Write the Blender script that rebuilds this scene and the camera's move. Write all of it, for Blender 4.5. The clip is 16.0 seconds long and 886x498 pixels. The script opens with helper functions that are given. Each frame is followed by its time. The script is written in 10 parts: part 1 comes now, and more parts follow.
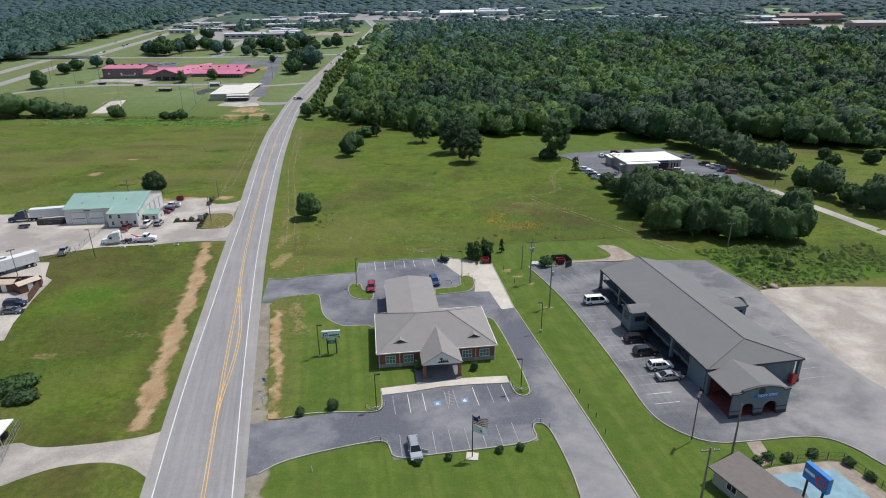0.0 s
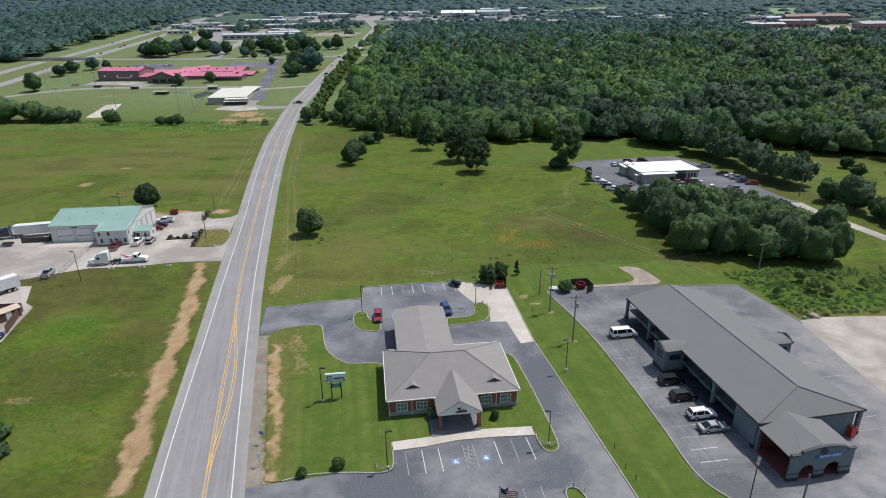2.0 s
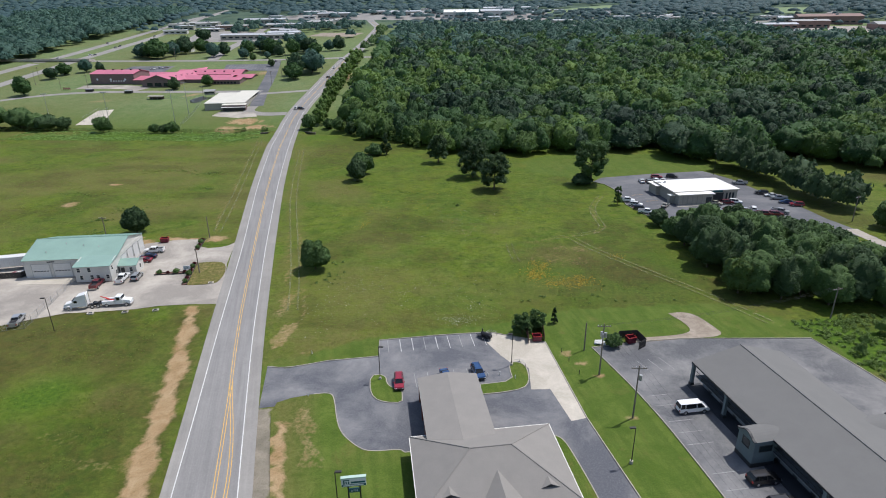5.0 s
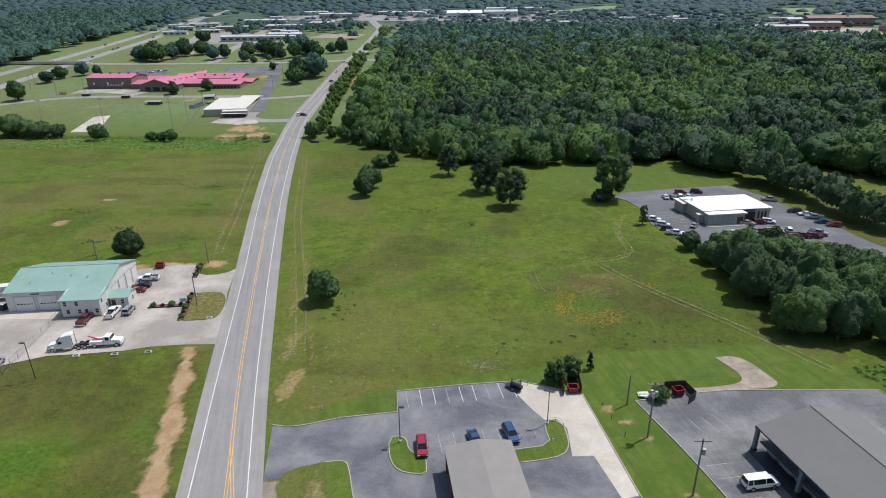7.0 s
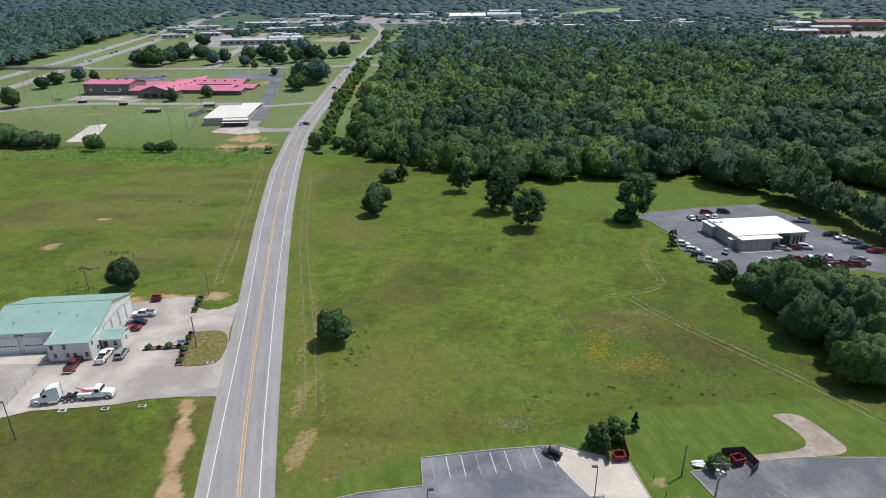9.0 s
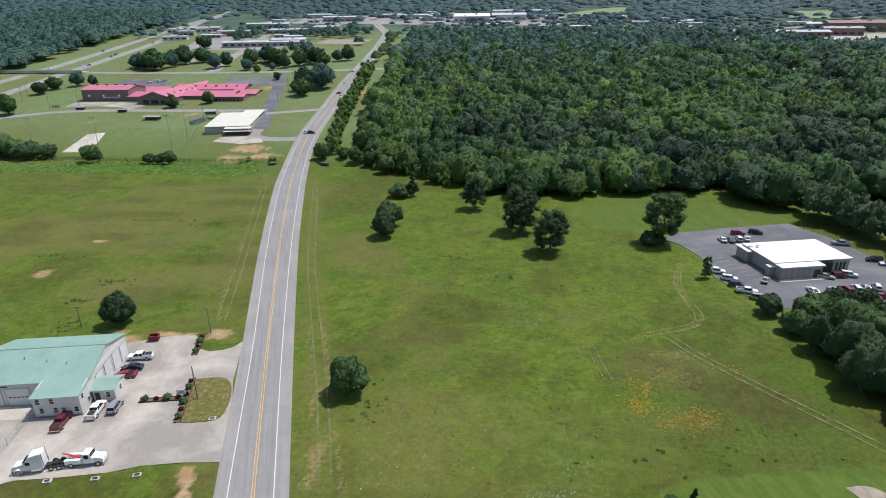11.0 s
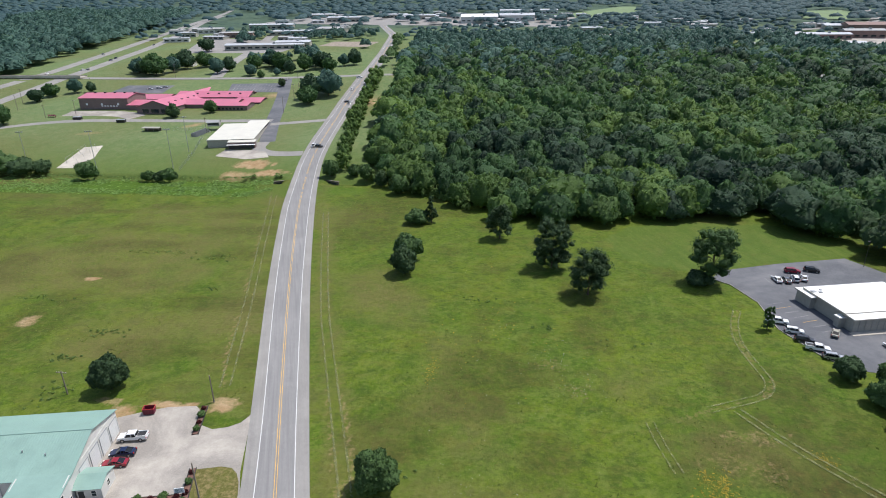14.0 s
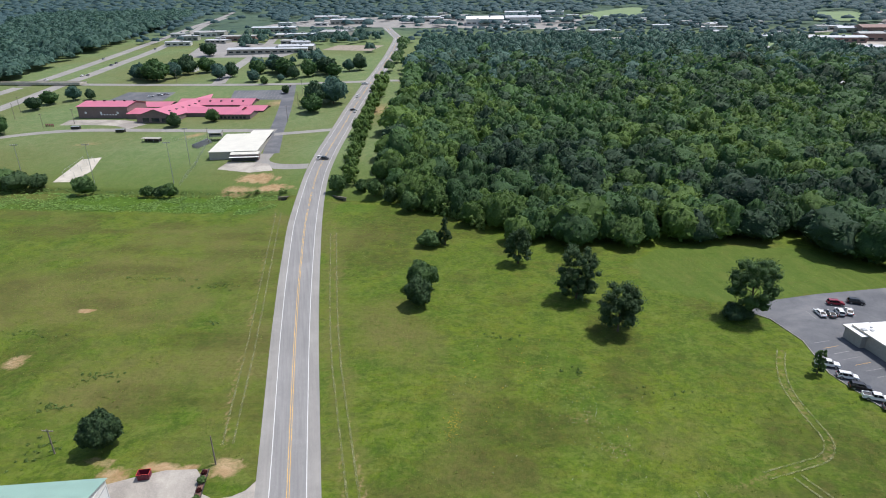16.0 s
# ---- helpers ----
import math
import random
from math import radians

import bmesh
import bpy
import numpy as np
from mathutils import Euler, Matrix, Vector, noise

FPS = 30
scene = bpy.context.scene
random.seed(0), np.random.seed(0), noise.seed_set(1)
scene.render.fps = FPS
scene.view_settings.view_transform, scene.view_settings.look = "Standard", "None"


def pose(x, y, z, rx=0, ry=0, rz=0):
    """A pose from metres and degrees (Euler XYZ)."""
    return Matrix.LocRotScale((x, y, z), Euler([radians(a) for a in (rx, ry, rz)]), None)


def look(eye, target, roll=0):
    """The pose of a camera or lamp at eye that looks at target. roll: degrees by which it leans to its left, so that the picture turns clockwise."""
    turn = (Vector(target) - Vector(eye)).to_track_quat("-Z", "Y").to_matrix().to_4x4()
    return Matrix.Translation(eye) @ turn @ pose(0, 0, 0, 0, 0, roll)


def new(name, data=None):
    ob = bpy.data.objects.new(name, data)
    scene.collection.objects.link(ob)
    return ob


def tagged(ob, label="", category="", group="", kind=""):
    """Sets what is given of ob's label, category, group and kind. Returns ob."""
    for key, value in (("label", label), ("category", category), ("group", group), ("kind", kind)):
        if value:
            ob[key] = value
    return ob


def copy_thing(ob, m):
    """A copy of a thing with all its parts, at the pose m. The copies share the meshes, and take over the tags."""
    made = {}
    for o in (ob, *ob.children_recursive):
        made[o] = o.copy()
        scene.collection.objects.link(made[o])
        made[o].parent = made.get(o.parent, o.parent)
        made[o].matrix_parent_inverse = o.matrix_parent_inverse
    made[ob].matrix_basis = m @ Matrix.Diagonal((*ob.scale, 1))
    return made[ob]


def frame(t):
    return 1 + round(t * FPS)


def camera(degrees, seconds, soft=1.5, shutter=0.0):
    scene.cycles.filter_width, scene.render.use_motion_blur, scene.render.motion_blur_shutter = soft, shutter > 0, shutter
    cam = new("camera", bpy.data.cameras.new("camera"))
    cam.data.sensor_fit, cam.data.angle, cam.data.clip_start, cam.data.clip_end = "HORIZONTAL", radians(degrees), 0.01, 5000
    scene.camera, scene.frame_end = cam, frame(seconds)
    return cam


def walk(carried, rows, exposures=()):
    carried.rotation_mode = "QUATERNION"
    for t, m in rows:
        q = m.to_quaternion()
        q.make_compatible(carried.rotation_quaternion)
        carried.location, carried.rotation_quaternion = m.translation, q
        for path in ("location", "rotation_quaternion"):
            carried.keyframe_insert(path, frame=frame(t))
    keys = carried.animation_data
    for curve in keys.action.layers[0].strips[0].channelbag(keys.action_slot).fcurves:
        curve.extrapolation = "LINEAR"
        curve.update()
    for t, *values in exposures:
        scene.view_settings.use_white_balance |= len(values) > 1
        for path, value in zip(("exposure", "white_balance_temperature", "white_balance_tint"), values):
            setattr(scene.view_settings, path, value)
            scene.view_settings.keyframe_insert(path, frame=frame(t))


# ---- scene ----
cam = camera(74.6, 16.0, soft=1.0)
PATH = [
    (0, (19.717, 3.523, 61.302), (19.504, 5.372, 60.571), -0.7),
    (0.5, (18.876, 6.374, 61.699), (18.662, 8.223, 60.967), -0.7),
    (1, (17.843, 9.34, 62.068), (17.63, 11.189, 61.336), -0.7),
    (1.5, (16.68, 12.422, 62.527), (16.467, 14.271, 61.795), -0.7),
    (2, (15.436, 15.586, 62.957), (15.224, 17.435, 62.224), -0.7),
    (2.5, (14.168, 18.885, 63.352), (13.956, 20.734, 62.619), -0.7),
    (3, (12.763, 22.404, 63.823), (12.552, 24.252, 63.088), -0.7),
    (3.5, (11.349, 25.935, 64.19), (11.137, 27.783, 63.456), -0.7),
    (4, (9.796, 29.642, 64.66), (9.587, 31.49, 63.924), -0.7),
    (6.5, (1.891, 47.993, 67.848), (1.681, 49.839, 67.107), -0.6),
    (7, (0.171, 51.69, 68.524), (-0.038, 53.535, 67.783), -0.6),
    (7.5, (-1.546, 55.239, 69.323), (-1.754, 57.085, 68.582), -0.6),
    (8, (-3.305, 58.704, 70.184), (-3.512, 60.55, 69.443), -0.6),
    (8.5, (-4.978, 62.267, 71.093), (-5.186, 64.113, 70.353), -0.6),
    (9, (-6.707, 65.775, 71.95), (-6.914, 67.621, 71.211), -0.5),
    (11.5, (-15.138, 83.894, 76.804), (-15.35, 85.737, 76.058), -0.6),
    (12, (-16.82, 87.478, 77.707), (-17.033, 89.321, 76.959), -0.5),
    (12.5, (-18.653, 91.25, 78.693), (-18.866, 93.092, 77.945), -0.5),
    (13, (-20.304, 94.95, 79.746), (-20.519, 96.791, 78.995), -0.5),
    (13.5, (-21.909, 98.492, 80.791), (-22.125, 100.333, 80.039), -0.6),
    (14, (-23.645, 102.13, 81.839), (-23.863, 103.97, 81.086), -0.6),
    (14.5, (-25.517, 105.862, 82.87), (-25.735, 107.702, 82.116), -0.6),
    (15, (-27.129, 109.678, 83.935), (-27.35, 111.516, 83.18), -0.6),
    (15.5, (-28.695, 113.318, 84.993), (-28.918, 115.156, 84.238), -0.7),
    (16, (-30.175, 116.909, 85.929), (-30.4, 118.748, 85.175), -0.7),
]
walk(cam, [(t, look(eye, target, roll)) for t, eye, target, roll in PATH], [(0.0, 0.08, 6370, 11), (8.0, 0.13, 6370, 11), (16.0, 0.28, 6370, 11)])

# ---- light ----
SUN_AZ, SUN_EL = radians(53), radians(64)
world = bpy.data.worlds.new("sky")
scene.world = world
world.use_nodes = True
wn = world.node_tree
sky = wn.nodes.new("ShaderNodeTexSky")
sky.sky_type = "NISHITA"
sky.sun_disc = False
sky.sun_elevation = SUN_EL
sky.sun_rotation = SUN_AZ
sky.air_density, sky.dust_density = 1.0, 1.6
wn.links.new(sky.outputs[0], wn.nodes["Background"].inputs[0])
wn.nodes["Background"].inputs[1].default_value = 0.125
sun = new("sun", bpy.data.lights.new("sun", "SUN"))
sun.data.energy, sun.data.angle, sun.data.color = 3.7, radians(0.6), (1.0, 0.965, 0.93)
SUN_DIR = Vector((math.sin(SUN_AZ) * math.cos(SUN_EL), math.cos(SUN_AZ) * math.cos(SUN_EL), math.sin(SUN_EL)))
sun.matrix_world = look(SUN_DIR * 400, (0, 0, 0))

# ---- materials ----


def lerp_mix(nt, fac, a, b):
    n = nt.nodes.new("ShaderNodeMix")
    n.data_type = "RGBA"
    for sock, v in ((n.inputs[0], fac), (n.inputs[6], a), (n.inputs[7], b)):
        if hasattr(v, "is_linked"):
            nt.links.new(v, sock)
        else:
            sock.default_value = (*v, 1) if isinstance(v, tuple) else v
    return n.outputs[2]


def noise_tex(nt, scale, detail=4, rough=0.55, vec=None, distort=0.0):
    n = nt.nodes.new("ShaderNodeTexNoise")
    n.inputs["Scale"].default_value = scale
    n.inputs["Detail"].default_value = detail
    n.inputs["Roughness"].default_value = rough
    n.inputs["Distortion"].default_value = distort
    if vec is not None:
        nt.links.new(vec, n.inputs["Vector"])
    return n.outputs[0]


def ramp(nt, value, lo, hi, a=0.0, b=1.0):
    n = nt.nodes.new("ShaderNodeMapRange")
    n.clamp = True
    nt.links.new(value, n.inputs[0])
    for i, v in enumerate((lo, hi, a, b)):
        n.inputs[i + 1].default_value = v
    return n.outputs[0]


def calc(nt, op, a, b=0.0):
    n = nt.nodes.new("ShaderNodeMath")
    n.operation = op
    for sock, v in ((n.inputs[0], a), (n.inputs[1], b)):
        if hasattr(v, "is_linked"):
            nt.links.new(v, sock)
        else:
            sock.default_value = v
    return n.outputs[0]


def place_vec(nt, stretch=(1, 1, 1), turn=0.0):
    g = nt.nodes.new("ShaderNodeNewGeometry")
    m = nt.nodes.new("ShaderNodeMapping")
    m.vector_type = "TEXTURE"
    m.inputs["Scale"].default_value = tuple(1 / k for k in stretch)
    m.inputs["Rotation"].default_value = (0, 0, turn)
    nt.links.new(g.outputs["Position"], m.inputs["Vector"])
    return m.outputs[0]


def bare(name):
    m = bpy.data.materials.new(name)
    m.use_nodes = True
    return m, m.node_tree, m.node_tree.nodes["Principled BSDF"]


def add_bump(nt, bsdf, height, strength, dist):
    b = nt.nodes.new("ShaderNodeBump")
    b.inputs["Strength"].default_value = strength
    b.inputs["Distance"].default_value = dist
    nt.links.new(height, b.inputs["Height"])
    nt.links.new(b.outputs[0], bsdf.inputs["Normal"])


def surface(name, colour, rough=0.7, metal=0.0, vary=0.18, scale=1.5, fine=25.0, bump=0.15, vary_each=0.0, coat=0.0, spec=None):
    """A worn surface: wide stains and fine grain round one base colour."""
    m, nt, b = bare(name)
    v = place_vec(nt)
    wide = noise_tex(nt, scale, 5, 0.6, v)
    grain = noise_tex(nt, fine, 3, 0.6, v)
    dark = tuple(c * (1 - vary) for c in colour)
    light = tuple(min(1.0, c * (1 + vary)) for c in colour)
    col = lerp_mix(nt, ramp(nt, wide, 0.3, 0.7), dark, light)
    col = lerp_mix(nt, ramp(nt, grain, 0.35, 0.75, 0, 0.35), col, tuple(c * 0.72 for c in colour))
    if vary_each:
        info = nt.nodes.new("ShaderNodeObjectInfo")
        col = lerp_mix(nt, ramp(nt, info.outputs["Random"], 0, 1, 0, vary_each), col, tuple(c * 0.55 for c in colour))
    nt.links.new(col, b.inputs["Base Color"])
    nt.links.new(ramp(nt, wide, 0.3, 0.7, max(0.05, rough - 0.08), min(1, rough + 0.08)), b.inputs["Roughness"])
    b.inputs["Metallic"].default_value = metal
    b.inputs["Coat Weight"].default_value = coat
    if spec is not None:
        b.inputs["Specular IOR Level"].default_value = spec
    if bump:
        add_bump(nt, b, grain, bump, 0.02)
    return m


def plain(name, colour, rough=0.5, metal=0.0, coat=0.0):
    m, nt, b = bare(name)
    b.inputs["Base Color"].default_value = (*colour, 1)
    b.inputs["Roughness"].default_value = rough
    b.inputs["Metallic"].default_value = metal
    b.inputs["Coat Weight"].default_value = coat
    return m


def asphalt_mat(name, dark, light, scale=0.09, streak=0.0, turn=0.0, dust=None):
    """Worn asphalt: broad bleached areas, streaks along the way of travel, fine stones."""
    m, nt, b = bare(name)
    v = place_vec(nt)
    wide = noise_tex(nt, scale, 6, 0.66, v, 0.35)
    mid = noise_tex(nt, 0.7, 6, 0.75, v, 0.5)
    fine = noise_tex(nt, 3.2, 6, 0.8, v)
    fac = ramp(nt, wide, 0.42, 0.64)
    if streak:
        run = noise_tex(nt, 1.0, 4, 0.6, place_vec(nt, (1.3, 0.04, 1), turn))
        fac = calc(nt, "ADD", calc(nt, "MULTIPLY", fac, 1 - streak), calc(nt, "MULTIPLY", ramp(nt, run, 0.35, 0.65), streak))
    col = lerp_mix(nt, fac, dark, light)
    col = lerp_mix(nt, ramp(nt, mid, 0.40, 0.70, 0, 0.28), col, tuple(c * 0.85 for c in dark))
    col = lerp_mix(nt, ramp(nt, fine, 0.45, 0.72, 0, 0.30), col, tuple(c * 1.3 for c in light))
    if dust:
        xyz = nt.nodes.new("ShaderNodeSeparateXYZ")
        nt.links.new(v, xyz.inputs[0])
        spread = calc(nt, "ADD", xyz.outputs[0], calc(nt, "MULTIPLY", calc(nt, "SUBTRACT", wide, 0.5), 40.0))
        col = lerp_mix(nt, ramp(nt, spread, dust[0], dust[1], 0, dust[2]), col, (0.31, 0.295, 0.27))
    nt.links.new(col, b.inputs["Base Color"])
    b.inputs["Roughness"].default_value = 0.85
    b.inputs["Specular IOR Level"].default_value = 0.3
    add_bump(nt, b, fine, 0.25, 0.02)
    return m


def leaf_mat(name, dark, light, yellow=(0.14, 0.17, 0.03), each=0.30, relief=0.8):
    """Leaves: colour varies by tree and darker core (tint attribute), by cluster and by leaf."""
    m, nt, b = bare(name)
    at = nt.nodes.new("ShaderNodeAttribute")
    at.attribute_name = "tint"
    g = nt.nodes.new("ShaderNodeNewGeometry")
    info = nt.nodes.new("ShaderNodeObjectInfo")
    n = noise_tex(nt, 0.35, 3, 0.6, g.outputs["Position"])
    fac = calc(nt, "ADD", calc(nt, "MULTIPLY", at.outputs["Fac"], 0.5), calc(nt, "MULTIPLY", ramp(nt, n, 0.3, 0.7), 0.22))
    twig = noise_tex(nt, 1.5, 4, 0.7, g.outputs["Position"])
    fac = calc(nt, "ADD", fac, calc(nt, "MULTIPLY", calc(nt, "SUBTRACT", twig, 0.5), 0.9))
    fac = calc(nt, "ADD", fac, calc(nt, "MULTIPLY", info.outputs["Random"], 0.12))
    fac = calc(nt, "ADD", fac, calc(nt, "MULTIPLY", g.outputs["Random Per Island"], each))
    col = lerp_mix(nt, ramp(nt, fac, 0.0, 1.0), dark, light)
    col = lerp_mix(nt, ramp(nt, at.outputs["Fac"], 0.9, 1.0, 0, 0.45), col, yellow)
    nt.links.new(col, b.inputs["Base Color"])
    b.inputs["Roughness"].default_value = 0.6
    b.inputs["Specular IOR Level"].default_value = 0.25
    add_bump(nt, b, noise_tex(nt, 1.6, 5, 0.75, g.outputs["Position"]), relief, 0.9)
    out = nt.nodes["Material Output"]
    tr = nt.nodes.new("ShaderNodeBsdfTranslucent")
    nt.links.new(col, tr.inputs["Color"])
    mx = nt.nodes.new("ShaderNodeMixShader")
    mx.inputs[0].default_value = 0.32
    nt.links.new(b.outputs[0], mx.inputs[1])
    nt.links.new(tr.outputs[0], mx.inputs[2])
    nt.links.new(mx.outputs[0], out.inputs["Surface"])
    return m


LEAF = leaf_mat("leaves", (0.038, 0.082, 0.032), (0.140, 0.238, 0.070))
LEAF_WOOD = leaf_mat("wood_leaves", (0.020, 0.054, 0.022), (0.118, 0.232, 0.066), each=0.22)
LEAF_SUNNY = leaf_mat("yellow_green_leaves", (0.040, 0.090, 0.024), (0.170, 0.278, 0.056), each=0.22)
LEAF_DEEP = leaf_mat("deep_green_leaves", (0.014, 0.038, 0.024), (0.075, 0.142, 0.062), each=0.22)
LEAF_DARK = leaf_mat("dark_leaves", (0.030, 0.062, 0.030), (0.104, 0.176, 0.064))
# distance haze put into the leaf colour: greyer, then bluer farther off
LEAF_HAZE = leaf_mat("haze_tinted_leaves", (0.028, 0.074, 0.064), (0.108, 0.205, 0.144), each=0.22, relief=0.8)
LEAF_HAZE_FAR = leaf_mat("far_haze_tinted_leaves", (0.030, 0.074, 0.082), (0.086, 0.158, 0.152), each=0.22, relief=0.8)
LEAF_WEED = leaf_mat("weed_leaves", (0.105, 0.185, 0.045), (0.240, 0.345, 0.100))
BARK = surface("bark", (0.10, 0.075, 0.055), 0.9, vary=0.3, scale=3, fine=12, bump=0.6)
ROAD_TURN = radians(-20)
HIGHWAY = asphalt_mat("old_road_asphalt", (0.192, 0.187, 0.181), (0.275, 0.267, 0.255), 0.05, 0.65, -ROAD_TURN)
SHOULDER = asphalt_mat("shoulder_asphalt", (0.22, 0.21, 0.195), (0.31, 0.295, 0.27), 0.06, 0.4, -ROAD_TURN)
LOT = asphalt_mat("lot_asphalt", (0.088, 0.093, 0.107), (0.212, 0.211, 0.212), 0.07, dust=(20, 42, 0.62))
DUSTY_LOT = asphalt_mat("dusty_lot_asphalt", (0.092, 0.095, 0.102), (0.232, 0.229, 0.224), 0.065, dust=(66, 96, 0.8))
DARK_LOT = asphalt_mat("dark_lot_asphalt", (0.095, 0.10, 0.11), (0.17, 0.17, 0.175), 0.06)
PALE_LOT = asphalt_mat("gravel_yard", (0.250, 0.228, 0.200), (0.455, 0.415, 0.355), 0.06)
TAN_GRAVEL = asphalt_mat("tan_gravel", (0.225, 0.185, 0.140), (0.350, 0.300, 0.240), 0.3)
SAND = asphalt_mat("pale_crushed_stone", (0.27, 0.24, 0.20), (0.44, 0.40, 0.335), 0.11)
CONCRETE = asphalt_mat("concrete", (0.40, 0.365, 0.30), (0.55, 0.505, 0.43), 0.12)
KERB = surface("kerb_concrete", (0.34, 0.315, 0.26), 0.85, vary=0.2, scale=0.6)
PAINT_W = surface("worn_white_paint", (0.60, 0.60, 0.575), 0.7, vary=0.2, scale=0.7, fine=8)
PAINT_FADED = surface("faded_white_paint", (0.29, 0.29, 0.28), 0.75, vary=0.35, scale=0.8, fine=6)
PAINT_Y = surface("worn_yellow_paint", (0.66, 0.40, 0.09), 0.7, vary=0.25, scale=0.7, fine=8)
PAINT_B = surface("blue_bay_paint", (0.15, 0.26, 0.40), 0.7, vary=0.25, scale=0.9)

# ---- building helpers ----


def box(bm, x0, x1, y0, y1, z0, z1):
    v = [bm.verts.new((x, y, z)) for z in (z0, z1) for x, y in ((x0, y0), (x1, y0), (x1, y1), (x0, y1))]
    for f in ((0, 3, 2, 1), (4, 5, 6, 7), (0, 1, 5, 4), (1, 2, 6, 5), (2, 3, 7, 6), (3, 0, 4, 7)):
        bm.faces.new([v[i] for i in f])
    return v


def tube(bm, a, b, r0, r1=None, n=8):
    r1 = r0 if r1 is None else r1
    a, b = Vector(a), Vector(b)
    d = (b - a).normalized()
    s = d.orthogonal().normalized()
    t = d.cross(s)
    rings = []
    for p, r in ((a, r0), (b, r1)):
        rings.append([bm.verts.new(p + (s * math.cos(k * math.tau / n) + t * math.sin(k * math.tau / n)) * r) for k in range(n)])
    for k in range(n):
        bm.faces.new((rings[0][k], rings[0][(k + 1) % n], rings[1][(k + 1) % n], rings[1][k]))
    bm.faces.new(rings[0][::-1])
    bm.faces.new(rings[1])


def swept(bm, pts, r, n=6):
    """One closed pipe along a line of points."""
    pts = [Vector(p) for p in pts]
    rings = []
    side = None
    for i, p in enumerate(pts):
        d = (pts[min(i + 1, len(pts) - 1)] - pts[max(i - 1, 0)]).normalized()
        side = d.orthogonal().normalized() if side is None else (side - d * side.dot(d)).normalized()
        up = d.cross(side)
        rings.append([bm.verts.new(p + (side * math.cos(k * math.tau / n) + up * math.sin(k * math.tau / n)) * r) for k in range(n)])
    for a, b in zip(rings, rings[1:]):
        for k in range(n):
            bm.faces.new((a[k], a[(k + 1) % n], b[(k + 1) % n], b[k]))
    bm.faces.new(rings[0][::-1])
    bm.faces.new(rings[-1])


def slab(bm, pts, thick):
    """A plate from a planar outline, thick along its own normal, downwards."""
    pts = [Vector(p) for p in pts]
    n = (pts[1] - pts[0]).cross(pts[2] - pts[0]).normalized()
    if n.z < 0:
        n = -n
    top = [bm.verts.new(p) for p in pts]
    low = [bm.verts.new(p - n * thick) for p in pts]
    bm.faces.new(top)
    bm.faces.new(low[::-1])
    for i in range(len(pts)):
        j = (i + 1) % len(pts)
        bm.faces.new((top[j], top[i], low[i], low[j]))


def prism(bm, poly, z0, z1):
    a = [bm.verts.new((x, y, z0)) for x, y in poly]
    b = [bm.verts.new((x, y, z1)) for x, y in poly]
    bm.faces.new(b)
    bm.faces.new(a[::-1])
    for i in range(len(poly)):
        j = (i + 1) % len(poly)
        bm.faces.new((a[i], a[j], b[j], b[i]))


def part(name, bm, material, parent=None, label="", smooth=False):
    bmesh.ops.recalc_face_normals(bm, faces=bm.faces)
    me = bpy.data.meshes.new(name)
    bm.to_mesh(me)
    bm.free()
    me.materials.append(material)
    if smooth:
        me.shade_smooth()
    ob = new(name, me)
    ob.parent = parent
    if label:
        tagged(ob, label)
    return ob


def part_box(name, material, parent, dims, label=""):
    bm = bmesh.new()
    box(bm, *dims)
    return part(name, bm, material, parent, label)


def thing(name, label, category, m, group="", kind=""):
    ob = new(name)
    ob.empty_display_size = 0.5
    ob.matrix_world = m
    return tagged(ob, label, category, group, kind)


GROUND_Y = (-600, 375, 395, 434, 525, 632, 900, 1216, 2000, 5200)
GROUND_Z = (0, 0, 1.0, 5.5, 15, 27, 47, 69, 100, 300)


def ground_z(y):
    return float(np.interp(y, GROUND_Y, GROUND_Z))


def tilt_at(y):
    """The slope of the land in degrees, for things that stand on it."""
    return math.degrees(math.atan((ground_z(y + 3) - ground_z(y - 3)) / 6))


def on_ground(x, y, turn=0, lift=0.0):
    return Matrix.Translation((x, y, ground_z(y) + lift)) @ pose(0, 0, 0, tilt_at(y), 0, 0) @ pose(0, 0, 0, 0, 0, turn)


def upright(x, y, turn=0, lift=0.0):
    return pose(x, y, ground_z(y) + lift, 0, 0, turn)


def sheet(name, poly, material, lift, label="", category="", parent=None, step=None):
    """A flat surface laid on the land; beyond the creek it follows the slope."""
    bm = bmesh.new()
    vs = [bm.verts.new((x, y, 0)) for x, y in poly]
    bm.faces.new(vs).normal_update()
    bmesh.ops.triangulate(bm, faces=bm.faces, quad_method="BEAUTY", ngon_method="EAR_CLIP")
    ys = [p[1] for p in poly]
    for cut in [c for c in GROUND_Y if min(ys) < c < max(ys)]:
        bmesh.ops.bisect_plane(bm, geom=bm.verts[:] + bm.edges[:] + bm.faces[:], plane_co=(0, cut, 0), plane_no=(0, 1, 0))
    for v in bm.verts:
        v.co.z = ground_z(v.co.y) + lift
    bmesh.ops.recalc_face_normals(bm, faces=bm.faces)
    if sum(f.normal.z for f in bm.faces) < 0:
        bmesh.ops.reverse_faces(bm, faces=bm.faces)
    ob = part(name, bm, material, parent)
    for p in ob.data.polygons:
        if p.normal.z < 0:
            p.flip()
    return tagged(ob, label, category, "", "structure") if not parent else ob


